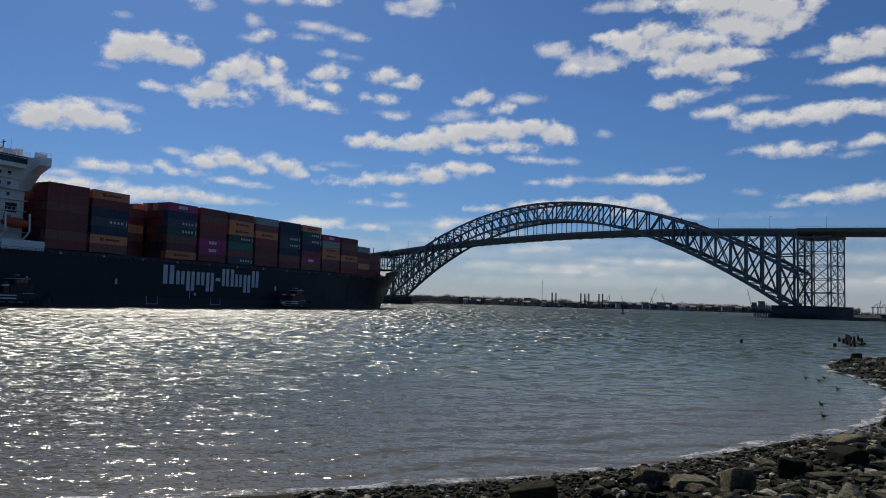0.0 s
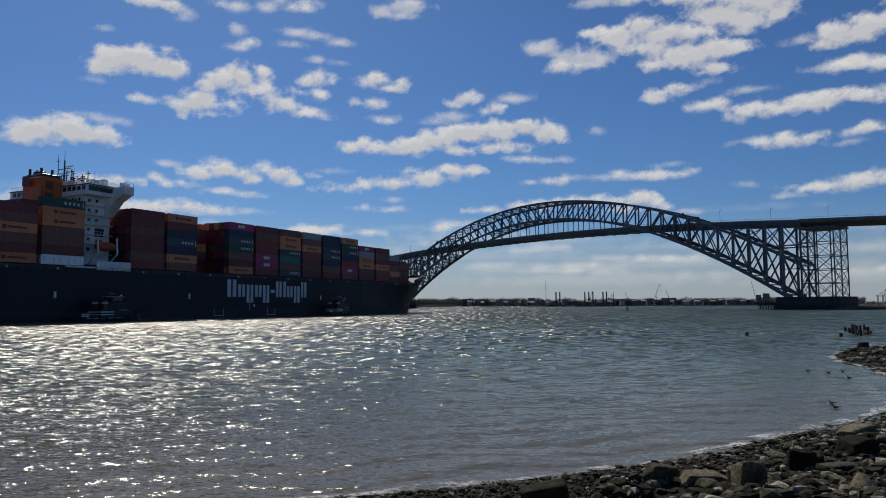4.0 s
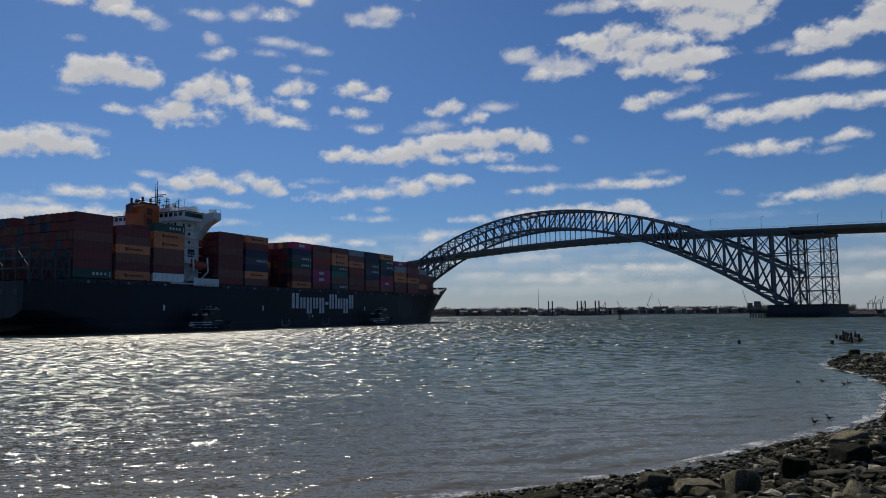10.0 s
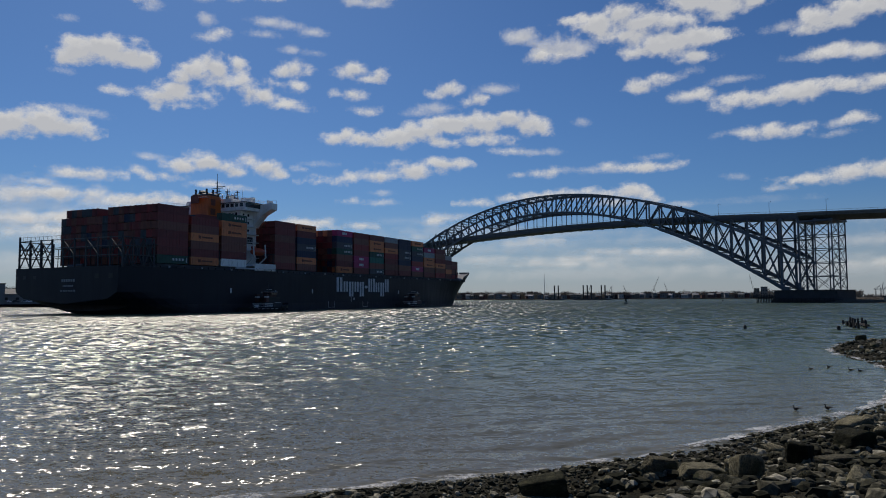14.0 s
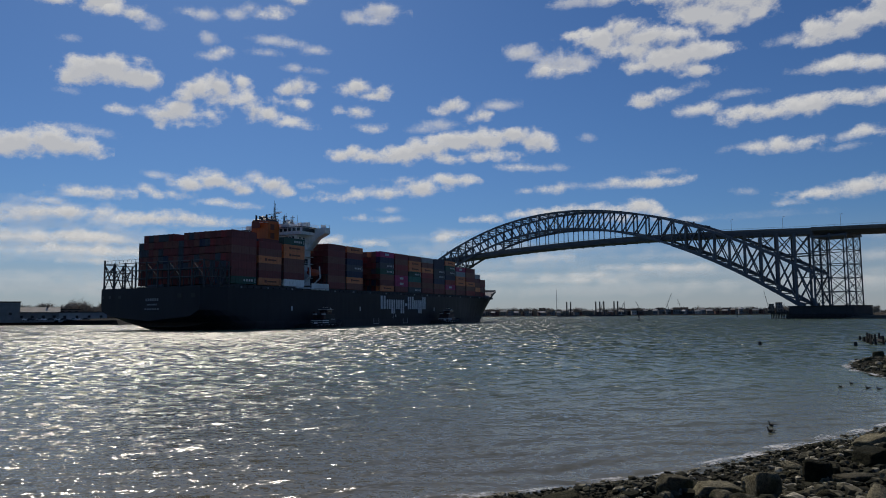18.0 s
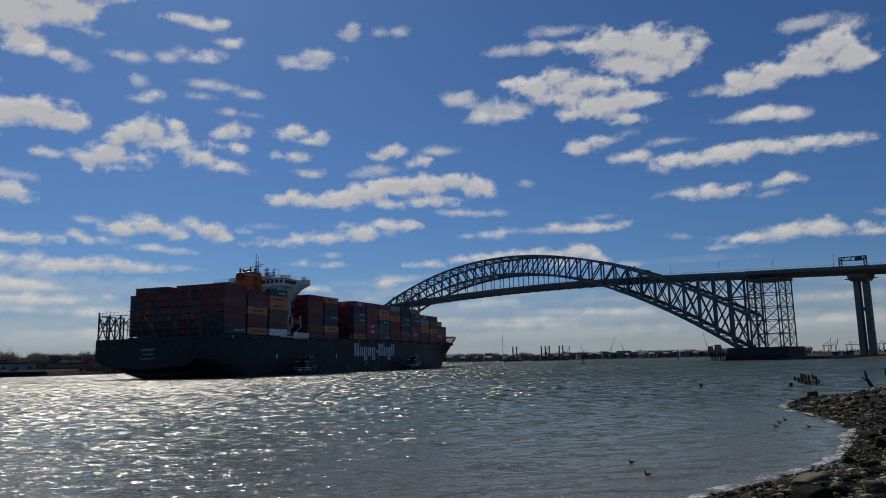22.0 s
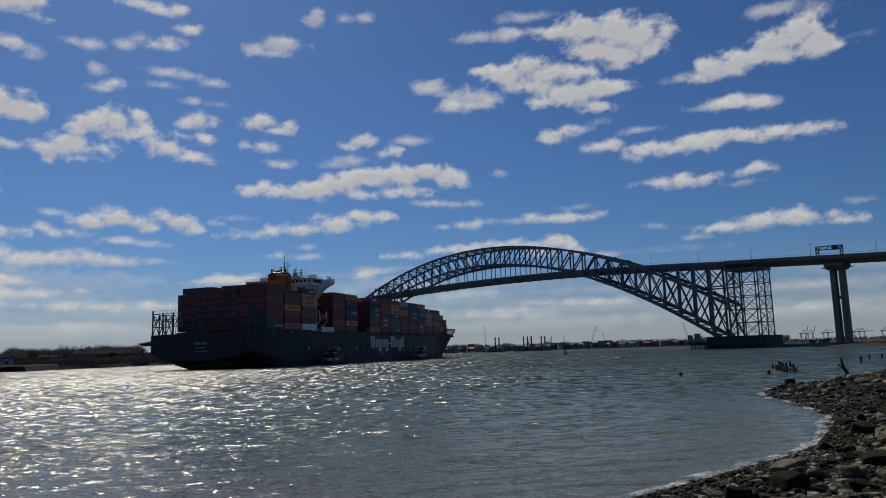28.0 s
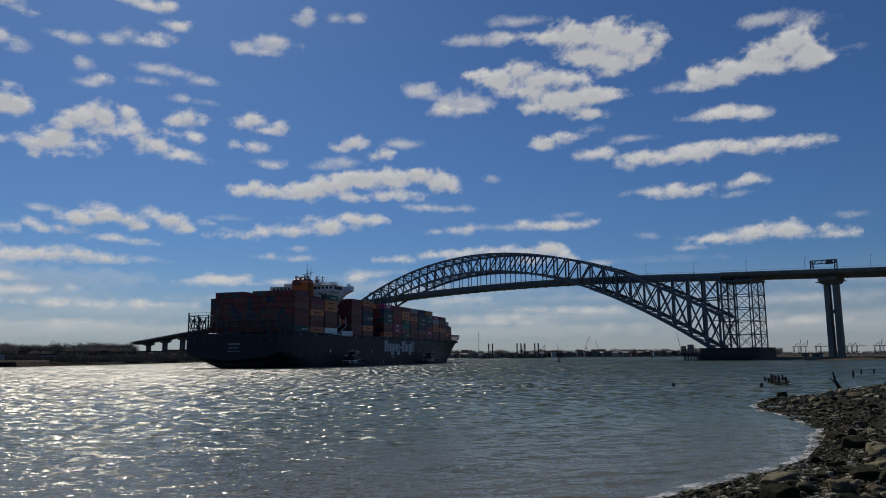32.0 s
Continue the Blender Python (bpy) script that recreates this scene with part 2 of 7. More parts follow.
    l.new(lean, nz.inputs[0])
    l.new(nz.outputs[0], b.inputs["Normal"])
    return m


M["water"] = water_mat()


def rock_mat(name, cols, scale, wet=0.0):
    m, n, l, b = mat(name, 0.95, 0.0, 0.15)
    info = n.new("ShaderNodeObjectInfo")
    a = noise_tex(n, l, scale, 6, 0.65)
    c = noise_tex(n, l, scale * 7, 4, 0.7)
    base = ramp(n, l, a.outputs["Fac"], [(0.3, cols[0]), (0.55, cols[1]), (0.75, cols[2])])
    hv = ramp(n, l, info.outputs["Random"], [(0.0, (0.4, 0.4, 0.38)), (0.6, (0.95, 0.93, 0.85)), (1.0, (1.0, 1.0, 0.95))])
    tint = mixc(n, l, 1.0, base.outputs["Color"], hv.outputs["Color"], "MULTIPLY")
    speck = ramp(n, l, c.outputs["Fac"], [(0.35, (0.3, 0.3, 0.27)), (0.68, (1.5, 1.45, 1.3))])
    col = mixc(n, l, 0.9, tint, speck.outputs["Color"], "MULTIPLY")
    if wet:
        g = noise_tex(n, l, 1.1, 5, 0.6)
        moss = ramp(n, l, g.outputs["Fac"], [(0.52, (0, 0, 0)), (0.62, (wet, wet, wet))])
        col = mixc(n, l, moss.outputs["Color"], col, (0.026, 0.036, 0.011))
    l.new(col, b.inputs["Base Color"])
    bump(n, l, b, c.outputs["Fac"], 0.9, 0.09)
    return m


M["rock"] = rock_mat("riprap_stone", [(0.12, 0.108, 0.07), (0.36, 0.33, 0.245), (0.66, 0.61, 0.48)], 2.4, 0.75)
M["weed_rock"] = rock_mat("weedy_stone", [(0.02, 0.023, 0.012), (0.075, 0.074, 0.045), (0.2, 0.19, 0.13)], 3.0, 0.55)
M["bank"] = rock_mat("bank_gravel", [(0.012, 0.012, 0.007), (0.04, 0.037, 0.024), (0.1, 0.09, 0.065)], 2.5)
M["land"] = rock_mat("winter_land", [(0.008, 0.007, 0.006), (0.017, 0.015, 0.012), (0.035, 0.031, 0.026)], 0.08)
M["mud"] = rock_mat("dark_mud", [(0.006, 0.006, 0.005), (0.01, 0.009, 0.008), (0.018, 0.016, 0.014)], 0.3)
M["sand"] = rock_mat("pale_sand", [(0.13, 0.11, 0.09), (0.19, 0.165, 0.135), (0.26, 0.23, 0.19)], 0.2)
# twig colour is brightened to stand in for haze over the far shores
M["twig"] = rock_mat("bare_twigs", [(0.2, 0.17, 0.15), (0.32, 0.275, 0.245), (0.44, 0.385, 0.34)], 0.15)
M["bark"] = rock_mat("bark", [(0.04, 0.032, 0.025), (0.07, 0.055, 0.042), (0.1, 0.085, 0.07)], 3.0)
M["slate_wall"] = painted("slate_wall", (0.16, 0.17, 0.18), 0.8, (0.08, 0.08, 0.08), 0.4, 0.3)
M["brick"] = painted("brick_wall", (0.13, 0.065, 0.05), 0.85, (0.08, 0.05, 0.04), 0.4, 0.3)
M["tan"] = painted("tan_wall", (0.2, 0.17, 0.135), 0.8, (0.15, 0.12, 0.1), 0.4, 0.3)
M["white_wall"] = painted("white_wall", (0.36, 0.35, 0.34), 0.7, (0.3, 0.28, 0.25), 0.4, 0.3)
M["pale"] = painted("pale_wall", (0.22, 0.21, 0.2), 0.7, (0.3, 0.28, 0.25), 0.4, 0.3)
M["roof"] = painted("dark_roof", (0.028, 0.026, 0.026), 0.95, (0.04, 0.04, 0.04), 0.4, 0.3, spec=0.06)
M["plume"] = painted("brown_plumage", (0.06, 0.045, 0.035), 0.8, (0.02, 0.02, 0.02), 0.5, 8.0, streak=False)
M["neck"] = painted("black_plumage", (0.015, 0.015, 0.015), 0.6, (0.03, 0.03, 0.03), 0.3, 8.0, streak=False)
M["foam"] = painted("foam", (0.75, 0.75, 0.72), 0.9, (0.4, 0.38, 0.34), 0.5, 3.0, streak=False)


# ---- mesh building ----
class Build:
    """Vertices and faces of one mesh, gathered shape by shape."""

    def __init__(self):
        self.v, self.f = [], []

    def add(self, verts, faces):
        o = len(self.v)
        self.v += [tuple(p) for p in verts]
        self.f += [tuple(o + i for i in f) for f in faces]
        return self

    def box(self, x0, x1, y0, y1, z0, z1):
        return self.add([(x0, y0, z0), (x1, y0, z0), (x1, y1, z0), (x0, y1, z0), (x0, y0, z1), (x1, y0, z1), (x1, y1, z1), (x0, y1, z1)],
                        [(0, 3, 2, 1), (4, 5, 6, 7), (0, 1, 5, 4), (1, 2, 6, 5), (2, 3, 7, 6), (3, 0, 4, 7)])

    def beam(self, p, q, w, h=None):
        p, q, h = Vector(p), Vector(q), h or w
        d = (q - p).normalized()
        side = d.cross(Vector((0, 0, 1)))
        side = (side if side.length > 1e-3 else Vector((0, 1, 0))).normalized()
        up = side.cross(d)
        vs = [e + side * a * w / 2 + up * b * h / 2 for e in (p, q) for a, b in ((-1, -1), (1, -1), (1, 1), (-1, 1))]
        return self.add(vs, [(3, 2, 1, 0), (4, 5, 6, 7), (0, 1, 5, 4), (1, 2, 6, 5), (2, 3, 7, 6), (3, 0, 4, 7)])

    def tube(self, p, q, r0, r1=None, n=8):
        p, q, r1 = Vector(p), Vector(q), r0 if r1 is None else r1
        d = (q - p).normalized()
        side = d.cross(Vector((0, 0, 1)))
        side = (side if side.length > 1e-3 else Vector((1, 0, 0))).normalized()
        up = side.cross(d)
        vs = [e + (side * math.cos(2 * math.pi * i / n) + up * math.sin(2 * math.pi * i / n)) * r for e, r in ((p, r0), (q, r1)) for i in range(n)]
        fs = [(i, (i + 1) % n, n + (i + 1) % n, n + i) for i in range(n)]
        return self.add(vs, fs + [tuple(range(n - 1, -1, -1)), tuple(range(n, 2 * n))])

    def loft(self, rings, caps=True, closed=True):
        n = len(rings[0])
        vs = [p for r in rings for p in r]
        fs = []
        for k in range(len(rings) - 1):
            for i in range(n if closed else n - 1):
                j = (i + 1) % n
                fs.append((k * n + i, k * n + j, (k + 1) * n + j, (k + 1) * n + i))
        if caps:
            fs += [tuple(range(n - 1, -1, -1)), tuple(range((len(rings) - 1) * n, len(rings) * n))]
        return self.add(vs, fs)

    def ball(self, c, rx, ry, rz, n=10, m=6):
        rings = []
        for k in range(m + 1):
            a = math.pi * k / m
            s, z = max(math.sin(a), 0.02), -math.cos(a)
            rings.append([(c[0] + rx * s * math.cos(2 * math.pi * i / n), c[1] + ry * s * math.sin(2 * math.pi * i / n), c[2] + rz * z) for i in range(n)])
        return self.loft(rings)

    def mesh(self, name, material, smooth=False):
        me = bpy.data.meshes.new(name)
        me.from_pydata(self.v, [], self.f)
        me.materials.append(material)
        if smooth:
            me.polygons.foreach_set("use_smooth", [True] * len(me.polygons))
        me.update()
        return me


def part(name, b, material, parent, label="", smooth=False):
    ob = new(name, b if isinstance(b, bpy.types.Mesh) else b.mesh(name, material, smooth))
    ob.parent = parent
    if label:
        ob["label"] = label
    return ob


def thing(name, m, label, category, group="", kind=""):
    ob = new(name)
    ob.matrix_basis = m
    return tagged(ob, label, category, group, kind)


def single(name, b, material, m, label, category, group="", kind="", smooth=False):
    ob = new(name, b if isinstance(b, bpy.types.Mesh) else b.mesh(name, material, smooth))
    ob.matrix_basis = m
    return tagged(ob, label, category, group, kind)

# ---- water ----
def water_sheet():
    """One sheet of choppy water out to the horizon, finer towards the bank."""
    rng = np.random.default_rng(3)
    dist = 9.0 * np.exp(np.linspace(0, math.log(4900 / 9.0), 560))
    ang = np.radians(np.linspace(-75, 75, 520))
    D, A = np.meshgrid(dist, ang, indexing="ij")
    X, Y = D * np.sin(A), D * np.cos(A)
    step = np.maximum(D * (dist[1] / dist[0] - 1), D * (ang[1] - ang[0]))
    Z = np.zeros_like(X)
    for _ in range(46):
        lam = float(np.exp(rng.uniform(math.log(0.5), math.log(9.0))))
        th = radians(-68 + rng.normal(0, 32))
        amp = 0.0052 * lam ** 0.9 * rng.uniform(0.6, 1.3)
        k = 2 * math.pi / lam
        ph = k * (X * math.cos(th) + Y * math.sin(th)) + rng.uniform(0, 6.28)
        fade = np.clip((lam / step - 3) / 3, 0, 1)
        Z += amp * fade * (np.abs(np.sin(ph / 2)) * -2 + 1.27)
    # calmer in the lee of the bank
    Z *= np.clip((0.77 * Y - 0.63 * X - 4) / 56, 0.25, 1)
    n, m = X.shape
    co = np.stack([X, Y, Z], -1).reshape(-1, 3)
    i = np.arange((n - 1) * m).reshape(n - 1, m)[:, :-1].ravel()
    faces = np.stack([i, i + m, i + m + 1, i + 1], -1)
    me = bpy.data.meshes.new("water")
    me.vertices.add(len(co))
    me.vertices.foreach_set("co", co.ravel())
    me.loops.add(faces.size)
    me.loops.foreach_set("vertex_index", faces.ravel().astype(np.int32))
    me.polygons.add(len(faces))
    me.polygons.foreach_set("loop_start", np.arange(0, faces.size, 4, dtype=np.int32))
    me.polygons.foreach_set("use_smooth", np.ones(len(faces), dtype=bool))
    me.update(calc_edges=True)
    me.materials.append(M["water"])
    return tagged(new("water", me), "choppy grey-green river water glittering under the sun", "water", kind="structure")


water = water_sheet()

# ---- bridge ----
# local x runs from the abutment on this bank across the strait, local y towards the camera's side
BRIDGE = pose(251.8, 511.2, 0, 0, 0, 129.79)
PANEL, SPAN, WIDE = 12.59, 503.6, 22.5


def top_z(s):
    return 103.2 - 0.00113 * (s - SPAN / 2) ** 2


def low_z(s):
    return 86.6 - 0.00133 * (s - SPAN / 2) ** 2


def deck_z(s):
    """Underside of the roadway."""
    o = abs(s - SPAN / 2)
    k = 0.000142 if s < SPAN / 2 else 0.00012
    return 68.4 - k * min(o, 250) ** 2 - (0.054 * (o - 250) if o > 250 else 0)


def arch_bridge():
    b = thing("arch_bridge", BRIDGE, "grey-blue steel through-arch bridge with a latticed truss rib across the strait", "bridge")
    st = M["steel"]
    for y in (0, -WIDE):
        for k in range(40):
            s0, s1 = k * PANEL, (k + 1) * PANEL
            t0, t1, l0, l1 = top_z(s0), top_z(s1), low_z(s0), low_z(s1)
            end = k < 9 or k > 30
            part("top_chord", Build().beam((s0, y, t0), (s1, y, t1), 1.6 if end else 1.3, 2.1 if end else 1.7), st, b)
            if 1 <= k < 39:
                part("bottom_chord", Build().beam((s0, y, l0), (s1, y, l1), 1.8 if end else 1.4, 2.5 if end else 1.9), st, b)
            if k >= 1:
                part("vertical", Build().beam((s0, y, l0), (s0, y, t0), 1.4 if end else 1.0, 1.4 if end else 1.0), st, b)
            if 1 <= k < 39:
                lean = ((s0, y, t0), (s1, y, l1)) if k < 20 else ((s0, y, l0), (s1, y, t1))
                part("diagonal", Build().beam(*lean, 0.9, 0.9), st, b)
                if k < 9 or k > 30:
                    other = ((s0, y, l0), (s1, y, t1)) if k < 20 else ((s0, y, t0), (s1, y, l1))
                    part("counter_diagonal", Build().beam(*other, 0.75, 0.75), st, b)
        for k in (0, 39):
            e = 0 if k == 0 else 40
            i = 1 if k == 0 else 39
            part("diagonal", Build().beam((e * PANEL, y, top_z(e * PANEL)), (i * PANEL, y, low_z(i * PANEL)), 1.0), st, b)
            part("diagonal", Build().beam((e * PANEL, y, 10.0), (i * PANEL, y, top_z(i * PANEL)), 0.9), st, b)
            part("shoe", Build().beam((i * PANEL, y, low_z(i * PANEL)), ((i * 0.6 + e * 0.4) * PANEL, y, 9.6), 2.6, 3.0), st, b)
            part("strut", Build().beam((e * PANEL, y, 29.0), (i * PANEL, y, 29.0), 0.5), st, b)
        # hangers under the rib, columns over it
        for k in range(1, 40):
            s = k * PANEL
            if low_z(s) > deck_z(s) + 5:
                part("hanger", Build().beam((s, y, deck_z(s) + 3), (s, y, low_z(s)), 0.5, 0.5), st, b)
                part("hanger_socket", Build().beam((s, y, low_z(s) - 2.4), (s, y, low_z(s) - 0.6), 0.75, 0.75), st, b)
            if top_z(s) < deck_z(s):
                part("column", Build().beam((s, y, top_z(s)), (s, y, deck_z(s)), 1.35, 1.35), st, b)
        # bracing between the columns at both ends
        for ks in (range(0, 6), range(40, 34, -1)):
            ks = list(ks)
            for k0, k1 in zip(ks, ks[1:]):
                s0, s1 = k0 * PANEL, k1 * PANEL
                d0, d1, t0, t1 = deck_z(s0) + 1, deck_z(s1) + 1, top_z(s0), top_z(s1)
                if d1 - t1 < 4:
                    continue
                hi = max(t0, 46.0)
                if t1 < 46:
                    part("strut", Build().beam((s0, y, 46), (s1, y, 46), 1.0), st, b)
                    part("brace", Build().beam((s0, y, 46), (s1, y, d1), 0.62), st, b)
                    part("brace", Build().beam((s0, y, d0), (s1, y, 46), 0.62), st, b)
                    part("brace", Build().beam((s0, y, t0), (s1, y, 46), 0.55), st, b)
                else:
                    part("brace", Build().beam((s0, y, d0), (s1, y, t1), 0.62), st, b)
                    part("brace", Build().beam((s0, y, max(t0, 46)), (s1, y, d1), 0.62), st, b)
    # lateral bracing between the two ribs
    for k in range(0, 41):
        s = k * PANEL
        for name, z, w in (("top_strut", top_z(s), 0.8), ("bottom_strut", low_z(s), 0.9)):
            if name == "bottom_strut" and not 1 <= k <= 39:
                continue
            if deck_z(s) - 3 < z < deck_z(s) + 11:
                continue
            part(name, Build().beam((s, 0, z), (s, -WIDE, z), w), st, b)
            if k < 40 and not deck_z(s + PANEL) - 3 < (top_z(s + PANEL) if name[0] == "t" else low_z(s + PANEL)) < deck_z(s + PANEL) + 11 and (name[0] == "t" or k < 39):
                z1 = top_z(s + PANEL) if name[0] == "t" else low_z(s + PANEL)
                part("lateral_brace", Build().beam((s, 0, z), (s + PANEL, -WIDE, z1), 0.85 if k < 9 or k > 30 else 0.5), st, b)
                part("lateral_brace", Build().beam((s, -WIDE, z), (s + PANEL, 0, z1), 0.85 if k < 9 or k > 30 else 0.5), st, b)
        if low_z(s) > deck_z(s) + 12 and k % 2 == 0:
            part("sway_brace", Build().beam((s, 0, low_z(s)), (s, -WIDE, top_z(s)), 0.35), st, b)
            part("sway_brace", Build().beam((s, 0, top_z(s)), (s, -WIDE, low_z(s)), 0.35), st, b)
    # inspection gantries parked on the rib
    for s in (93.0, SPAN - 93.0):
        part("gantry", Build().box(s - 1.2, s + 1.2, -WIDE - 0.6, 0.6, top_z(s) + 0.7, top_z(s) + 1.6).box(s - 0.5, s + 0.5, -1, 0, top_z(s) + 1.6, top_z(s) + 3.6), M["deck_steel"], b, "small inspection platform on the rib")
    return b


def roadway():
    b = thing("roadway", BRIDGE, "long grey bridge roadway with edge barriers and lamp posts", "bridge deck")
    steps = [-300 + 20 * i for i in range(70)]
    for s0, s1 in zip(steps, steps[1:]):
        z0, z1 = deck_z(s0), deck_z(s1)
        over = 0 <= s0 + 10 <= SPAN
        y0, y1, t = (-1.2, -WIDE + 1.2, 3.6) if over else (1.2, -WIDE - 1.2, 3.8)
        inset = 0.5 if over else 5.0
        # slab and girder below it
        def ring(s, z):
            return [(s, y1 + inset, z), (s, y0 - inset, z), (s, y0, z + t - 1.4), (s, y0, z + t), (s, y1, z + t), (s, y1, z + t - 1.4)]
        part("girder", Build().loft([ring(s0, z0), ring(s1, z1)]), M["deck_steel"] if over else M["girder"], b)
        for y in (y0, y1):
            part("barrier", Build().loft([[(s, y - 0.2, z + t), (s, y + 0.2, z + t), (s, y + 0.12, z + t + 1.1), (s, y - 0.12, z + t + 1.1)] for s, z in ((s0, z0), (s1, z1))]), M["concrete"], b)
            rail = Build()
            rail.beam((s0, y, z0 + t + 2.2), (s1, y, z1 + t + 2.2), 0.12)
            for i in range(5):
                f = i / 5
                rail.beam((s0 + 20 * f, y, z0 + (z1 - z0) * f + t + 1), (s0 + 20 * f, y, z0 + (z1 - z0) * f + t + 2.2), 0.12)
            part("fence", rail, M["pole"], b)
        part("road_surface", Build().loft([[(s, y1 + 0.3, z + t + 0.01), (s, y0 - 0.3, z + t + 0.01), (s, y0 - 0.3, z + t + 0.1), (s, y1 + 0.3, z + t + 0.1)] for s, z in ((s0, z0), (s1, z1))]), M["asphalt"], b)
    for s in range(-300, 1060, 40):
        if 95 < s < 410:
            continue
        z = deck_z(s) + 4.2
        tall = 9.0
        part("lamp_post", Build().tube((s, 1.0, z), (s, 1.0, z + tall), 0.16, 0.1, 6).beam((s, 1.0, z + tall), (s, -1.6, z + tall + 0.3), 0.12).box(s - 0.2, s + 0.2, -2.4, -1.4, z + tall + 0.2, z + tall + 0.42), M["pole"], b)
    for k in range(8, 33):
        s = k * PANEL
        part("floor_beam", Build().box(s - 0.4, s + 0.4, -WIDE + 0.2, -0.2, deck_z(s) - 0.35, deck_z(s) + 0.3), M["steel"], b)
    return b


def abutment_tower(s_in, out):
    """A braced steel tower on the abutment, its inner face at s_in."""
    b = thing("steel_tower", BRIDGE, "latticed steel end tower of the bridge on its stone pier", "tower", "bridge end towers")
    base, st = 9.0, M["steel"]
    ss = [s_in, s_in + out * 11.2, s_in + out * 22.4]
    head = min(deck_z(s) for s in ss) - 1.5
    levels = [base + (head - base) * i / 5 for i in range(6)]
    for y in (0, -WIDE / 2, -WIDE):
        for i, s in enumerate(ss):
            if y == -WIDE / 2 and i == 1:
                continue
            part("column", Build().beam((s, y, base - 1), (s, y, head + 2.5 if i == 0 else head), 1.1 if i == 0 else 0.7), st, b)
    for z0, z1 in zip(levels, levels[1:]):
        for y in (0, -WIDE):
            for s0, s1 in zip(ss, ss[1:]):
                part("strut", Build().beam((s0, y, z1), (s1, y, z1), 0.5), st, b)
                part("brace", Build().beam((s0, y, z0), (s1, y, z1), 0.32), st, b)
                part("brace", Build().beam((s0, y, z1), (s1, y, z0), 0.32), st, b)
        for s in ss:
            for y0, y1 in ((0, -WIDE / 2), (-WIDE / 2, -WIDE)):
                if s == ss[1]:
                    continue
                part("strut", Build().beam((s, y0, z1), (s, y1, z1), 0.62), st, b)
                part("brace", Build().beam((s, y0, z0), (s, y1, z1), 0.3), st, b)
                part("brace", Build().beam((s, y0, z1), (s, y1, z0), 0.3), st, b)
    part("cap_beam", Build().box(min(ss) - 1, max(ss) + 1, -WIDE - 1.2, 1.2, head, head + 1.3), st, b)
    for s in ss[1:]:
        part("bearing", Build().box(s - 0.9, s + 0.9, -WIDE, 0, head + 1.3, deck_z(s) + 0.2), M["deck_steel"], b)
    return b


def stone_pier(s_in, out):
    b = thing("stone_pier", BRIDGE, "dark stone bridge abutment with timber fendering at the waterline", "pier", "bridge abutments")
    a0, a1 = sorted((s_in + out * 26, s_in - out * 17))
    part("block", Build().loft([[(a0 - g, -WIDE - 4 - g, z), (a1 + g, -WIDE - 4 - g, z), (a1 + g, 4 + g, z), (a0 - g, 4 + g, z)] for g, z in ((1.5, -3), (1.2, 2.5), (0.2, 2.7), (0, 8.4), (0.5, 8.5), (0.5, 9.0))]), M["granite"], b)
    e0, e1 = (a1, a1 + 13) if out < 0 else (a0 - 13, a0)
    part("fender_platform", Build().box(e0, e1, -WIDE - 6, 5, 3.4, 4.4), M["timber"], b)
    for i in range(11):
        x = e0 + (e1 - e0) * (i + 0.5) / 11
        part("fender_post", Build().tube((x, 5.2, -3), (x, 5.2, 5.6 + (i % 3) * 0.3), 0.35), M["timber"], b)
    for i in range(14):
        x = a0 + (a1 - a0) * (i + 0.5) / 14
        part("fender_post", Build().tube((x, 6.0, -3), (x, 6.0, 3.4), 0.3), M["timber"], b)
    for z in (1.0, 2.6):
        part("waler", Build().box(a0, a1, 6.3, 6.7, z, z + 0.4), M["timber"], b)
    return b


def viaduct_pier(s):
    b = thing("viaduct_pier", BRIDGE @ Matrix.Translation((s, -WIDE / 2, 0)), "tall twin-column concrete pier of the bridge approach", "pier", "approach piers")
    head = deck_z(s)
    for x in (-2.75, 2.75):
        part("column", Build().loft([[(x - w, -d, z), (x + w, -d, z), (x + w + 0.2, 0, z), (x + w, d, z), (x - w, d, z), (x - w - 0.2, 0, z)] for z, w, d in ((-1, 1.7, 3.2), (head * 0.5, 1.55, 3.0), (head - 2.2, 1.5, 2.9))]), M["concrete"], b)
    part("tie", Build().box(-1.4, 1.4, -2.0, 2.0, head * 0.56, head * 0.56 + 2.4), M["concrete"], b)
    part("cap", Build().loft([[(-w, -d, z), (w, -d, z), (w, d, z), (-w, d, z)] for z, w, d in ((head - 4.6, 5.0, 5.0), (head - 2.4, 5.6, 8.5), (head - 0.02, 5.8, 9.5))]), M["concrete"], b)
    part("footing", Build().box(-5, 5, -9, 9, -1, 2.4), M["concrete"], b)
    for x in (-7.4, 7.4):
        w = Build().box(x - 1.7, x + 1.7, -4, 4, head - 3.0, head - 2.7)
        for y in (-4, 0, 4):
            w.tube((x, y, head - 2.7), (x, y, head - 1.4), 0.07, n=5)
        w.beam((x, -4, head - 1.4), (x, 4, head - 1.4), 0.1)
        part("walkway", w, M["deck_steel"], b)
    return b


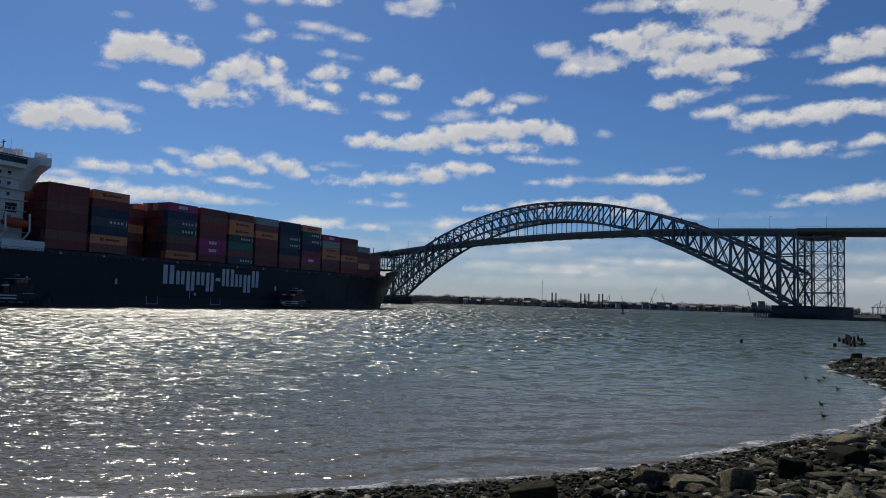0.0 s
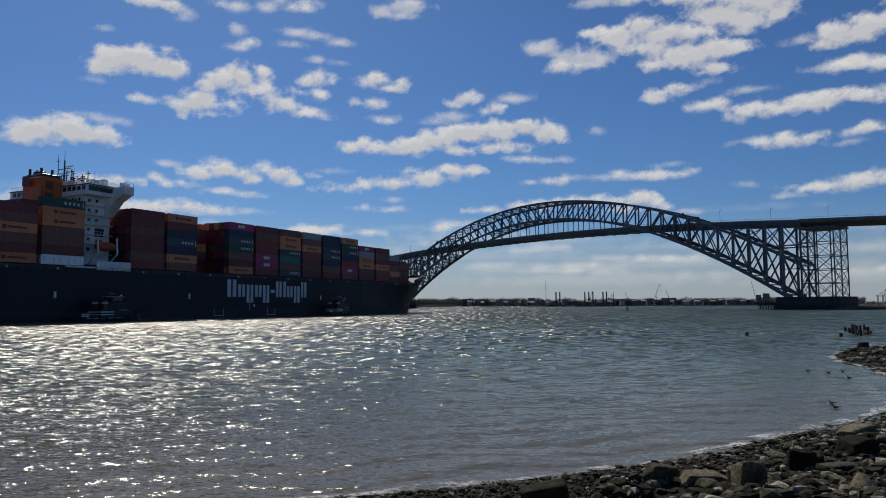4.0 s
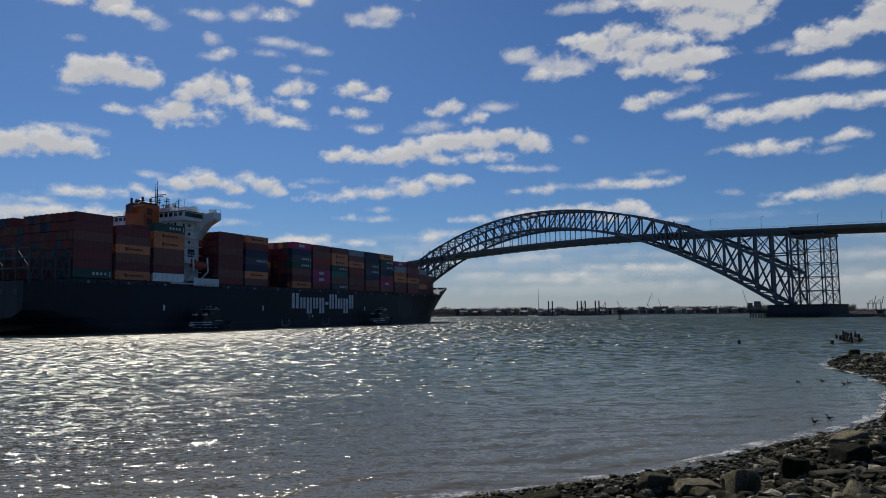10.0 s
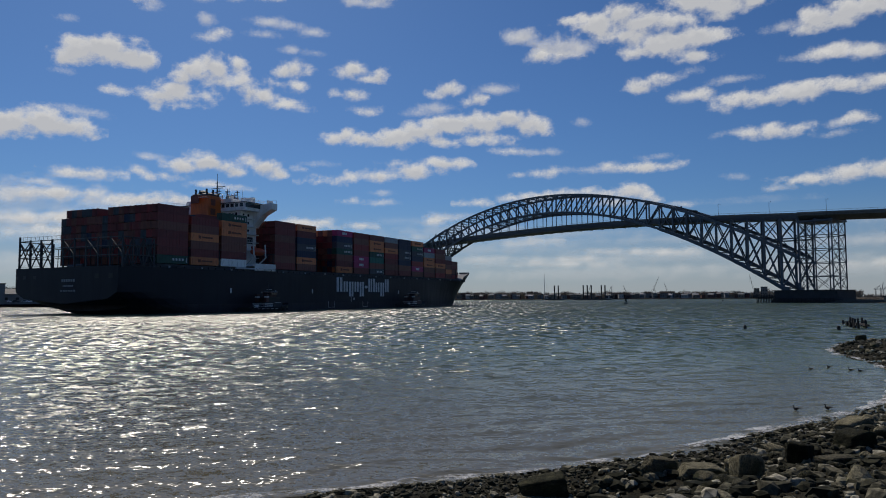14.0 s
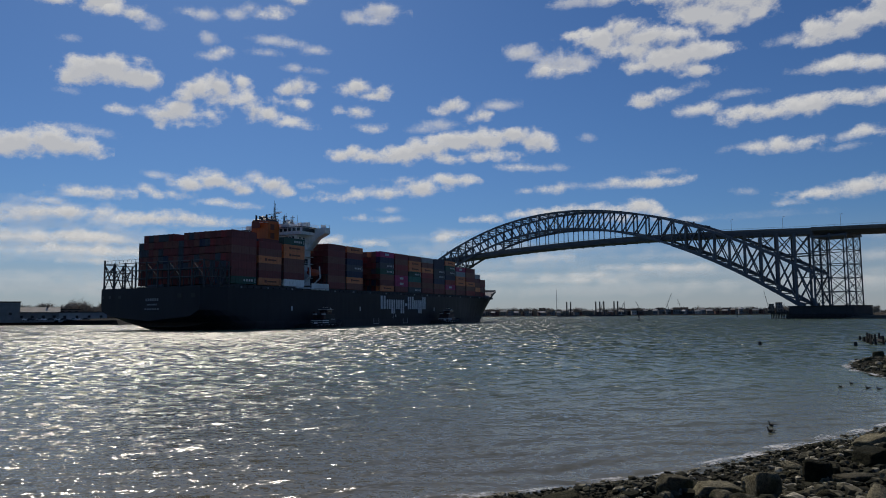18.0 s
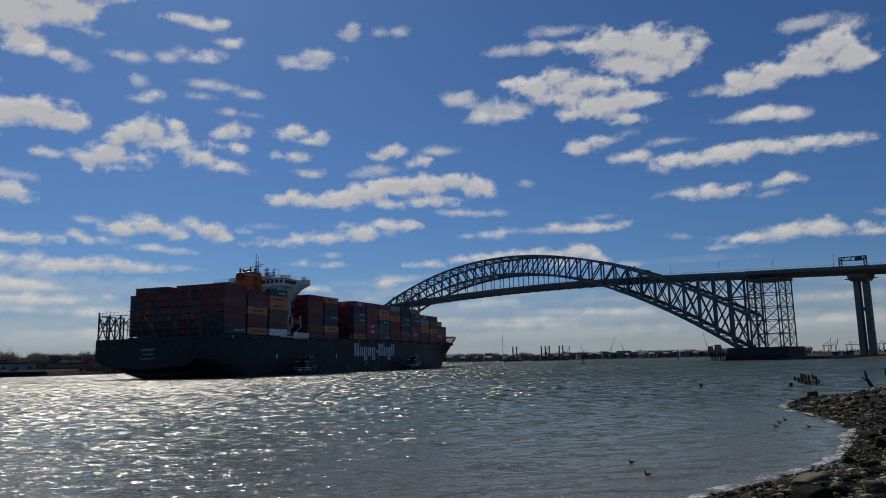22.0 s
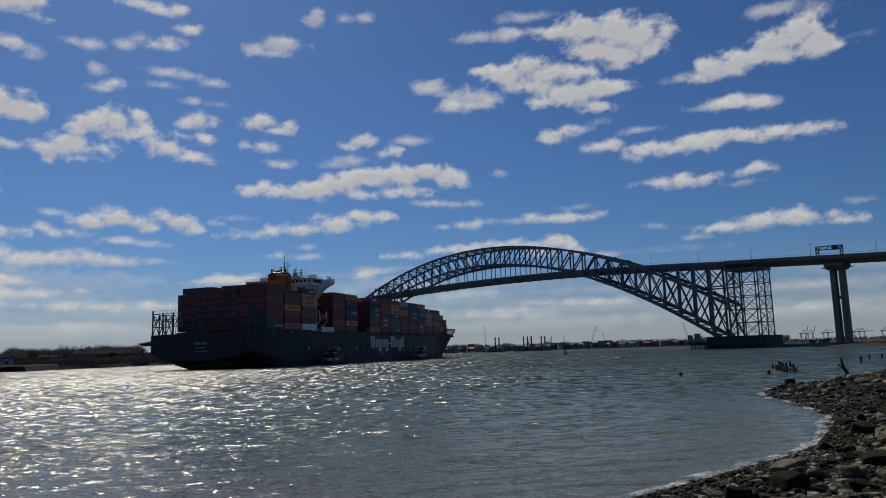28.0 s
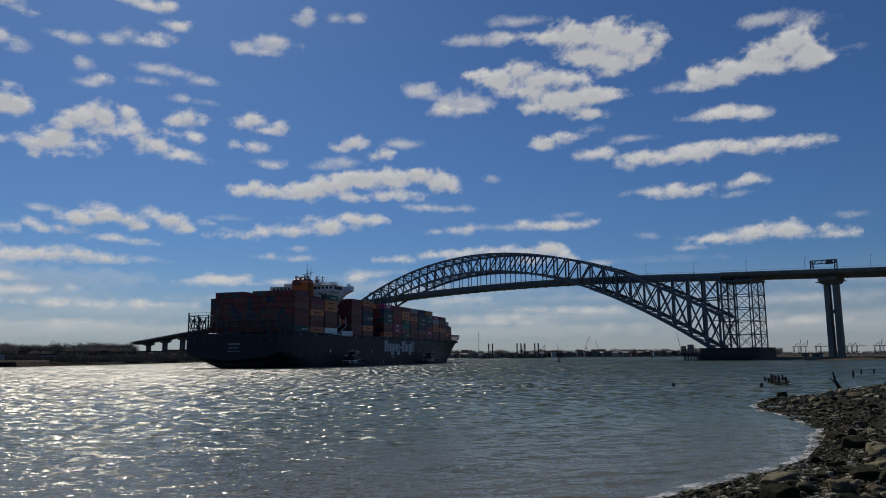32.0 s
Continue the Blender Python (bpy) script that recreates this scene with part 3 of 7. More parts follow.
def sign_gantry(s):
    """A skewed lattice gantry over the road."""
    z = deck_z(s) + 3.6
    b = thing("sign_gantry", BRIDGE @ pose(s, -4, z, 0, 0, 12), "blue-grey latticed sign gantry over the roadway", "gantry")
    st = M["steel"]
    for x in (0, -14.5):
        for y in (-1, 1):
            part("post", Build().beam((x, y, -4.5), (x, y, 7.6), 0.5), st, b)
            part("post", Build().beam((x - 1.6, y, -4.5), (x - 1.6, y, 7.6), 0.5), st, b)
        for k in range(3):
            part("brace", Build().beam((x, -1, k * 2.4), (x - 1.6, -1, k * 2.4 + 2.4), 0.3), st, b)
            part("brace", Build().beam((x - 1.6, 1, k * 2.4), (x, 1, k * 2.4 + 2.4), 0.3), st, b)
    for y in (-1, 1):
        for zz in (5.2, 7.5):
            part("chord", Build().beam((0, y, zz), (-16, y, zz), 0.4), st, b)
        for k in range(8):
            part("lattice", Build().beam((-k * 2.0, y, 5.2 if k % 2 else 7.5), (-(k + 1) * 2.0, y, 7.5 if k % 2 else 5.2), 0.3), st, b)
    part("sign_panel", Build().box(-13.8, -9.6, 1.1, 1.3, 4.4, 7.2), M["navy_sign"], b, "dark back of a road sign")
    return b


M["navy_sign"] = painted("sign_back", (0.05, 0.06, 0.08), 0.5, (0.1, 0.1, 0.1), 0.2, 0.6)
arch_bridge()
roadway()
for s_in, out in ((0, -1), (SPAN, 1)):
    abutment_tower(s_in, out)
    stone_pier(s_in, out)
for s in (-72, -142, -212, -282):
    viaduct_pier(s)
for s in (SPAN + 72 + 66 * i for i in range(8)):
    viaduct_pier(s)
sign_gantry(-62)

# ---- container ship ----
# local x runs forward from the stern, y from the starboard side to port, z up from the waterline
BEAM, LOA, MID, STACK = 48.8, 300.0, 24.4, 22.8
TIER, ROW, BOX_L, BASE = 2.72, 2.53, 13.1, 16.3


def deck_h(a):
    return 14.8 + (0 if a < 246 else min((a - 246) / 22, 1) * 4.7) + max(a - 268, 0) * 0.045


def hull_ring(a, z_lo, z_hi, n=7):
    """Points of one frame from the starboard top edge round to port, between two heights."""
    zb = -4.0
    if a < 30:
        zb = 3.4 - 7.4 * (a / 30) ** 0.9
    if a > 285:
        # upright stem at the waterline, raked above it
        zb = -4.0 + min((a - 285) / 4, 1) * 10 + max(a - 289, 0) / 11 * 10.5
    zd = deck_h(a)
    z_hi = min(z_hi, zd)
    hd = MID
    if a < 12:
        hd = MID - 0.9 * (1 - a / 12)
    if a > 246:
        hd = MID * max(1 - ((a - 246) / 54.5) ** 2.3, 0.012)
    pts = []
    for i in range(n):
        z = z_hi + (z_lo - z_hi) * i / (n - 1)
        z = max(min(z, zd), zb)
        t = (z - zb) / (zd - zb)
        if a < 60:
            k = (1 - a / 60) ** 1.2
            full = math.sqrt(max(1 - (1 - min(t * 2.2, 1)) ** 3, 0.0))
            hb = hd * (full * k + (1 - k))
        elif a > 196:
            u = (a - 196) / (288 - 196)
            hw = MID * max(1 - u ** 1.9, 0.0) if u < 1 else 0.0
            hb = min(hd, hw + (hd - hw) * max(t, 0) ** (1.0 + 0.7 * min(u, 1)))
        else:
            hb = hd
        pts.append((z, hb))
    return [(a, MID - hb, z) for z, hb in pts] + [(a, MID + hb, z) for z, hb in reversed(pts)]


def container_mesh(color):
    b = Build()
    L, W, H = BOX_L, 2.44, TIER - 0.04
    b.box(0.06, L - 0.06, 0.06, W - 0.06, 0.1, H - 0.1)
    for y in (0, W - 0.16):
        for z in (0, H - 0.16):
            b.box(0, L, y, y + 0.16, z, z + 0.16)
        for x in (0, L - 0.2):
            b.box(x, x + 0.2, y, y + 0.16, 0, H)
    for k in range(9):
        x = 0.9 + k * (L - 1.9) / 8
        b.box(x, x + 0.55, 0.02, W - 0.02, 0.16, H - 0.16)
    for y in (0.35, 0.8, 1.5, 1.95):
        b.box(-0.05, 0.05, y, y + 0.09, 0.15, H - 0.15)
    return b.mesh("container", M_BOX[color])


BOX_MESH = {k: container_mesh(k) for k in CONTAINER}


def bar_meshes(kind):
    """Plain marks in place of a line's lettering on the side of a container."""
    if kind == "spaced":
        spans = [(6.4 + k * 1.35, 7.1 + k * 1.35, 0.95, 1.75) for k in range(4)] + [(12.2, 12.6, 0.5, 2.1)]
    elif kind == "block":
        spans = [(4.6, 5.6, 0.8, 1.9), (5.9, 7.0, 0.8, 1.9), (7.3, 8.2, 0.8, 1.9)]
    else:
        spans = [(3.4, 4.6, 0.85, 1.85), (5.0, 10.0, 1.05, 1.6)]
    return [Build().box(a, b, -0.05, 0.03, z0, z1).mesh("marking", M["rust_mark"] if kind == "long" else M["mark"]) for a, b, z0, z1 in spans]


M["rust_mark"] = painted("dark_marking", (0.16, 0.05, 0.03), 0.6, (0.1, 0.05, 0.03), 0.3, 0.4)
BAR_MESH = {k: bar_meshes(k) for k in ("spaced", "block", "long")}
MARKED = {"orange": "long", "magenta": "block", "green": "spaced", "slate": "spaced"}


def put_box(ship, a, row, tier, color, marked=True):
    c = part("container", BOX_MESH[color], None, ship)
    c.location = (a, 1.3 + row * ROW, BASE + tier * TIER)
    if marked and row == 0 and color in MARKED:
        for me in BAR_MESH[MARKED[color]]:
            part("marking", me, None, c)


def container_ship():
    rng = random.Random(11)
    s = thing("container_ship", Matrix(), "dark navy container ship with maroon and orange containers stacked high", "container ship")
    at = sorted(set([0, 0.6, 1.5, 4, 8, 12, 16, 20, 25, 30, 36, 44, 52, 60, 100, 150, 196] + list(range(204, 300, 5)) + [297, 299, 300]))
    part("hull", Build().loft([hull_ring(a, 3.0, 99) for a in at]), M["hull"], s, "dark navy hull side")
    part("boot_top", Build().loft([hull_ring(a, -4.0, 3.0) for a in at if 8 <= a <= 292]), M["boot"], s, "scuffed dark grey band at the waterline")
    d = Build()
    for a0, a1 in zip(at, at[1:]):
        r0, r1 = hull_ring(a0, 3, 99), hull_ring(a1, 3, 99)
        d.add([(a0, r0[0][1] + 0.05, deck_h(a0) - 0.3), (a1, r1[0][1] + 0.05, deck_h(a1) - 0.3), (a1, r1[-1][1] - 0.05, deck_h(a1) - 0.3), (a0, r0[-1][1] - 0.05, deck_h(a0) - 0.3)], [(0, 1, 2, 3)])
    part("deck", d, M["ship_deck"], s)
    part("hatch_coaming", Build().box(15, 258, 1.4, BEAM - 1.4, 14.4, 16.0), M["lash"], s)
    bul = Build()
    for side in (1, -1):
        rings = []
        for a in at:
            if a < 252:
                continue
            y = hull_ring(a, 3, 99)[0][1]
            y = y if side > 0 else BEAM - y
            rings.append([(a, y, deck_h(a) - 0.1), (a, y + 0.25 * side, deck_h(a) - 0.1), (a, y + 0.25 * side, deck_h(a) + 1.2), (a, y, deck_h(a) + 1.2)])
        bul.loft(rings)
    part("bulwark", bul, M["hull"], s)
    # rails along the deck edge
    for y in (0.25, BEAM - 0.25):
        r = Build()
        for z in (15.4, 15.9):
            r.beam((2, y, z), (246, y, z), 0.07)
        for a in range(2, 247, 4):
            r.beam((a, y, 14.7), (a, y, 15.9), 0.07)
        part("deck_rail", r, M["lash"], s)
    # marks on the side: plain bars of the height of a lettered name
    x = 114.3
    for w, lo, hi in ((4.2, 7.7, 14.0), (3.3, 7.7, 12.3), (3.3, 5.6, 12.3), (3.3, 7.7, 12.3), (3.3, 5.6, 12.3), (2.1, 9.4, 10.6), (3.2, 7.7, 14.0), (1.4, 7.7, 14.0), (3.3, 7.7, 12.3), (3.3, 5.6, 12.3), (3.3, 7.7, 14.0)):
        wide = w * 1.08
        for f0, f1 in ((0, 1),) if w < 2.5 else ((0, 0.4), (0.6, 1)):
            part("name_bar", Build().box(x + wide * f0, x + wide * f1, -0.06, 0.02, lo, hi), M["mark"], s, "plain white bar of the painted name")
        x += w * 1.18 + 0.62
    # small marks: tug push points, draught marks, pilot door frames
    for a in (47, 96, 170):
        part("tug_mark", Build().box(a, a + 0.8, -0.05, 0.02, 6.8, 8.6), M["mark"], s, "small white tug push mark")
    for a in (108, 136):
        f = Build().box(a, a + 0.15, -0.05, 0.02, 1.0, 3.4).box(a + 4.5, a + 4.65, -0.05, 0.02, 1.0, 3.4).box(a, a + 4.65, -0.05, 0.02, 0.85, 1.0)
        part("load_mark", f, M["mark"], s, "thin white outline mark on the side")
    part("load_line", Build().box(126, 126.2, -0.05, 0.02, 3, 7).box(128, 129, -0.05, 0.02, 4, 5), M["mark"], s)
    for k, (w, z) in enumerate(((8.0, 10.2), (6.0, 8.7), (8.8, 7.2))):
        n = 6 if k != 1 else 8
        w *= 0.8
        for i in range(n):
            y = STACK + w / 2 - w * (i + 0.5) / n
            part("stern_bar", Build().box(-0.08, 0.1, y - w / n * 0.33, y + w / n * 0.33, z, z + (0.9 if k == 0 else 0.5)), M["dim_mark"], s, "small dim white bar of the stern lettering")
    # mooring ports in the stern
    for y in (38.5, 43.5, 47.2):
        part("mooring_port", Build().box(-0.07, 0.2, y - 0.6, y + 0.6, 11.3, 12.3), M["lash"], s, "opening for mooring lines")
    # black plates on the solid hull, painted for the shade inside the ports
    for y in (4, 10):
        part("mooring_port", Build().box(-0.07, 0.2, y - 0.9, y + 0.9, 11.2, 12.6), M["black"], s)
    # containers: starboard wall of the cargo bay by bay, top tier first
    bays = [
        (14.9, "maroon maroon brown maroon maroon maroon green"), (29.3, "maroon brown orange brown maroon orange"),
        (43.8, "green orange orange brown brown maroon white"),
        (73.2, "maroon maroon brown maroon maroon brown maroon"), (87.5, "orange maroon navy slate navy orange brown"),
        (101.8, "brown red orange brown maroon maroon"), (116.1, "magenta navy slate green brown maroon orange"),
        (130.5, "maroon brown red maroon magenta magenta maroon"), (144.8, "brown orange orange green teal brown slate"),
        (159.1, "grey brown orange red maroon brown maroon"), (173.5, "navy navy slate slate navy brown maroon"),
        (187.8, "orange green slate navy red magenta brown"), (202.1, "magenta grey orange orange brown maroon"),
        (216.5, "maroon brown maroon orange brown red"), (230.8, "grey maroon brown orange maroon"), (245.0, "brown maroon brown red"),
    ]
    common = ["maroon"] * 9 + ["brown"] * 6 + ["slate"] * 2 + ["red"] * 2 + ["navy", "orange"]
    dull = ["maroon"] * 6 + ["brown"] * 5 + ["slate"] * 4 + ["navy", "red"]
    for i, (a, tiers) in enumerate(bays):
        tiers = tiers.split()[::-1]
        n = len(tiers)
        inset = 4 if i == 5 else 0
        if i < 13:
            for t, c in enumerate(tiers):
                put_box(s, a, inset, t, c, marked=inset == 0)
        else:
            for t, c in enumerate(tiers):
                put_box(s, a, max(0, int((a - 216) / 10)), t, c)
        face = {0: 18, 3: 5, 6: 4, 5: 8}.get(i, 1)
        shown = max(face, inset + 1)
        for r in range(inset + 1, face):
            top = n - (1 if i == 0 and r >= 17 else 0) - (1 if i == 0 and r in (9, 10) else 0)
            for t in range(top):
                put_box(s, a, r, t, rng.choice(common if i else dull))
        if shown < 18:
            last = 18 - (0 if a < 228 else int((a - 216) / 10))
            fill = Build()
            for r in range(max(shown, int((a - 206) / 10) if a > 228 else 0), last):
                for t in range(n - (1 if rng.random() < 0.2 else 0)):
                    fill.box(a, a + BOX_L, 1.3 + r * ROW, 1.3 + r * ROW + 2.44, BASE + t * TIER, BASE + (t + 1) * TIER - 0.05)
            tagged(part("stacked_cargo", fill, M["cargo"], s), kind="stuff")
        # lashing bridge in the gap behind the bay
        lb = Build()
        g = a - 0.75
        for y in range(18):
            lb.beam((g, 1.5 + y * 2.68, 15), (g, 1.5 + y * 2.66, 15 + 2 * TIER + 1.5), 0.2)
        for z in (15 + TIER + 1, 15 + 2 * TIER + 1.5):
            lb.box(g - 0.4, g + 0.4, 0.8, BEAM - 0.8, z, z + 0.15)
        part("lashing_bridge", lb, M["lash"], s)
        for k in range(4):
            part("deck_fitting", Build().box(a + 1 + k * 3.4, a + 1.5 + k * 3.4, 0.55, 1.0, 14.6, 15.5), M["mark"] if k == 1 else M["lash"], s)
    # open frame at the stern
    M["slate_rail"] = painted("worn_rail", (0.14, 0.145, 0.15), 0.5, (0.04, 0.03, 0.03), 0.6, 0.3)
    for y in [0.6 + 5.28 * k for k in range(10)]:
        part("stern_post", Build().beam((1.2, y, 14.4), (1.2, y, 24.0 if y < 47 else 25.2), 0.45), M["lash"], s)
    for z in (18.2, 21.0, 23.6):
        part("stern_rail", Build().box(1.0, 1.5, 0.4, BEAM - 0.4, z, z + 0.2), M["slate_rail"], s)
    for a in (5.0, 9.0, 13.2):
        for y in (0.8, BEAM - 0.8):
            part("stern_post", Build().beam((a, y, 14.4), (a, y, 23.8), 0.4), M["lash"], s)
    for y in (0.8, BEAM - 0.8):
        for z in (18.2, 21.0, 23.6):
            part("stern_rail", Build().beam((1.2, y, z), (13.2, y, z), 0.3), M["lash"], s)
        for a0, a1 in ((1.2, 5.0), (5, 9), (9, 13.2)):
            part("stern_brace", Build().beam((a0, y, 14.6), (a1, y, 23.4), 0.28), M["lash"], s)
            part("stern_brace", Build().beam((a0, y, 23.4), (a1, y, 14.6), 0.28), M["lash"], s)
    for k in range(9):
        y = 0.6 + 5.28 * k
        if k % 2 == 0 or k > 6:
            part("stern_brace", Build().beam((1.2, y, 18.4), (1.2, y + 5.28, 23.4), 0.25), M["lash"], s)
            part("stern_brace", Build().beam((1.2, y + 5.28, 18.4), (1.2, y, 23.4), 0.25), M["lash"], s)
    hr = Build()
    for y in range(24):
        hr.beam((1.2, 0.6 + 2.0 * y, 24), (1.2, 0.6 + 2.0 * y, 25.0), 0.08)
    hr.beam((1.2, 0.6, 25), (1.2, 47.0, 25), 0.08)
    part("stern_handrail", hr, M["lash"], s)
    for a in (16, 20, 24):
        part("winch", Build().tube((a / 3 + 1, 8 + a, 15.3), (a / 3 + 1, 10.5 + a, 15.3), 0.9, n=10).box(a / 3 + 0.2, a / 3 + 1.8, 7.5 + a, 8 + a, 14.4, 16.2), M["lash"], s)
    # deckhouse
    h = part("deckhouse", Build().box(62, 71.3, 9, BEAM - 9, 14.5, 38.4), M["white"], s, "white-painted steel deckhouse")
    for z in (20.4, 23.4, 26.4, 29.4, 32.4, 35.4):
        part("deck_edge", Build().box(60.4, 71.5, 7.6, BEAM - 7.6, z, z + 0.18), M["white"], h)
        rr = Build()
        for k in range(8):
            rr.beam((60.5 + 1.1 * k, 7.7, z), (60.5 + 1.1 * k, 7.7, z + 1.1), 0.06)
        rr.beam((60.4, 7.7, z + 1.1), (69, 7.7, z + 1.1), 0.06)
        part("rail", rr, M["white"], h)
        for k in range(1 if z < 27 else 2):
            part("window", Build().box(63.4 + k * 2.7, 64.3 + k * 2.7, 8.93, 9.05, z + 1.1, z + 2.1), M["glass"], h)
    # black plate on the wall, painted for the shade inside an opening
    part("stair_opening", Build().box(66.0, 69.2, 8.9, 9.06, 26.0, 28.6), M["black"], h)
    br = part("bridge_deck", Build().box(60.5, 72.3, 5.5, BEAM - 5.5, 38.4, 41.8), M["white"], s, "white navigating bridge with window band")
    for k in range(7):
        part("window", Build().box(61.4 + k * 1.5, 62.5 + k * 1.5, 5.42, 5.56, 39.8, 41.2), M["glass"], br)
    for k in range(16):
        y = 7.2 + k * 2.25
        part("window", Build().box(60.4, 60.56, y - 0.75, y + 0.75, 39.8, 41.1), M["glass"], br)
    for z in (22.0, 25.0, 28.0, 31.0, 34.0, 36.9):
        for y in (11.0, 14.2, 35.0, 38.2):
            part("window", Build().box(61.9, 62.05, y - 0.45, y + 0.45, z, z + 0.9), M["glass"], h)
        part("door", Build().box(61.9, 62.06, 12.2, 13.1, z - 1.3, z + 0.7), M["lash"], h)
    for z0, y0, y1 in ((17.0, 9.6, 13.4), (20.4, 13.4, 9.6), (23.4, 9.6, 13.4), (26.4, 13.4, 9.6), (29.4, 9.6, 13.4), (32.4, 13.4, 9.6)):
        part("outer_stair", Build().beam((61.2, y0, z0 + 0.2), (61.2, y1, z0 + 3.1), 0.7, 0.16).beam((60.9, y0, z0 + 1.2), (60.9, y1, z0 + 4.1), 0.07), M["lash"], h)
    top_rail = Build()
    for k in range(13):
        top_rail.beam((60.6 + k * 0.97, 5.6, 41.8), (60.6 + k * 0.97, 5.6, 42.9), 0.08)
    for k in range(20):
        top_rail.beam((60.6, 5.6 + k * 1.97, 41.8), (60.6, 5.6 + k * 1.97, 42.9), 0.08)
    for z in (42.3, 42.9):
        top_rail.beam((60.6, 5.6, z), (72.2, 5.6, z), 0.08).beam((60.6, 5.6, z), (60.6, 43.0, z), 0.08)
    part("top_rail", top_rail, M["white"], br)
    # dark strip stands in for the shaded gap under the deck edge
    part("shade_strip", Build().box(60.2, 72.5, 5.2, BEAM - 5.2, 41.35, 41.6), M["lash"], br, "dark strip for the shade under the roof edge")
    part("locker", Build().box(63.5, 67.0, 7.5, 10.0, 41.8, 43.5).box(68.0, 69.4, 8.0, 10.4, 41.8, 44.2), M["white"], br)
    for side in (0, 1):
        def yy(v):
            return v if side == 0 else BEAM - v
        w = Build()
        # wing: a solid parapet on a tapering bracket
        w.loft([[(69.2, yy(y), z0), (72.8, yy(y), z0), (72.8, yy(y), z1), (69.2, yy(y), z1)] for y, z0, z1 in ((9.0, 32.8, 41.2), (4.5, 37.2, 41.3), (0.0, 39.2, 41.6))])
        part("bridge_wing", w, M["white"], s, "white bridge wing on a tapering bracket")
        part("wing_rail", Build().beam((69.4, yy(0.2), 42.8), (72.6, yy(0.2), 42.8), 0.09).beam((69.4, yy(0.2), 41.5), (69.4, yy(0.2), 42.8), 0.09).beam((72.6, yy(0.2), 41.5), (72.6, yy(0.2), 42.8), 0.09).box(69.2, 72.8, yy(2.2) - 0.04, yy(2.2) + 0.04, 41.2, 42.9), M["white"], s)
    part("monkey_deck", Build().box(61.5, 71.0, 13, BEAM - 13, 41.8, 43.4), M["white"], s)
    rl = Build()
    for k in range(10):
        rl.beam((61.6 + k, 13.1, 43.4), (61.6 + k, 13.1, 44.6), 0.08)
        rl.beam((61.6, 13.1 + k * 2.1, 43.4), (61.6, 13.1 + k * 2.1, 44.6), 0.08)
    for z in (44, 44.6):
        rl.beam((61.5, 13.1, z), (71, 13.1, z), 0.08)
        rl.beam((61.6, 13.1, z), (61.6, 32.4, z), 0.08)
    part("monkey_rail", rl, M["white"], s)
    mast = part("radar_mast", Build().tube((66, MID, 43.4), (66, MID, 51.4), 0.4, 0.2).beam((66, MID - 3, 48.6), (66, MID + 3, 48.6), 0.22).beam((66, MID - 2, 46.4), (66, MID + 2, 46.4), 0.22).tube((66, MID, 51.4), (66, MID, 54.4), 0.09, n=6), M["lash"], s)
    for y, z in ((-2.4, 49), (1.6, 46.9)):
        part("radar_scanner", Build().box(65.7, 66.3, MID + y - 1.6, MID + y + 1.6, z, z + 0.35), M["white"], mast)
    for y, r in ((-6, 0.8), (5, 0.6), (-4.2, 0.5)):
        part("satellite_dome", Build().ball((68, MID + y, 45), r, r, r * 1.15).tube((68, MID + y, 43.4), (68, MID + y, 44.6), 0.2), M["white"], s)
    for a, y in ((70, 15), (63, 15.5), (70, 29)):
        part("aerial", Build().tube((a, y, 43.4), (a, y, 47.9), 0.08, 0.03, n=5), M["lash"], s)
    for a, y, tall in ((64.5, 18, 3.2), (67.5, 20, 2.4), (69.5, 25, 3.0), (64, 27, 2.2), (62.6, 16.0, 3.4), (65.6, 15.0, 2.2), (68.6, 16.4, 3.8), (66.6, 24.0, 4.4), (63.2, 21.6, 2.6), (70.4, 20.8, 2.8)):
        g = part("light_mast", Build().tube((a, y, 43.4), (a, y, 43.4 + tall), 0.2, 0.16, 6).beam((a, y - 1.2, 43 + tall), (a, y + 1.2, 43 + tall), 0.2).box(a - 0.3, a + 0.3, y - 0.35, y + 0.35, 43.4, 44.6), M["lash"], s)
        part("lamp", Build().ball((a, y, 43.6 + tall), 0.28, 0.28, 0.28, 8, 5), M["white"], g)
    part("window_band", Build().box(60.9, 71.9, 5.38, 5.5, 39.6, 41.1), M["glass"], s)
    # funnel
    f = part("funnel", Build().loft([[(53.6 + c, STACK - 5.6 + c * 0.4, z), (60.4 - c, STACK - 5.6 + c * 0.4, z), (60.4 - c, STACK + 3.2 - c * 0.4, z), (53.6 + c, STACK + 3.2 - c * 0.4, z)] for z, c in ((15, 0), (43.6, 0.0), (43.9, 0.2))]), M["funnel"], s, "orange funnel casing")
    part("funnel_cap", Build().loft([[(53.9 + c, STACK - 5.2 + c, z), (60.1 - c, STACK - 5.2 + c, z), (60.1 - c, STACK + 2.8 - c, z), (53.9 + c, STACK + 2.8 - c, z)] for z, c in ((43.9, 0), (44.6, 0.1), (45.0, 0.9))]), M["black"], f, "sooty black funnel cap")
    for z in (36.6, 40.2):
        part("funnel_louvre", Build().box(54.9, 57.3, STACK - 5.72, STACK - 5.55, z, z + 2.4), M["rust_mark"], f, "brown louvred panel")
    part("funnel_mark", Build().box(52.5, 52.65, STACK - 2, STACK + 2, 41, 44), M["rust_mark"], f)
    part("funnel_top", Build().ball((56.5, STACK - 0.5, 45.0), 2.0, 2.0, 1.4), M["black"], f, "black domed funnel top")
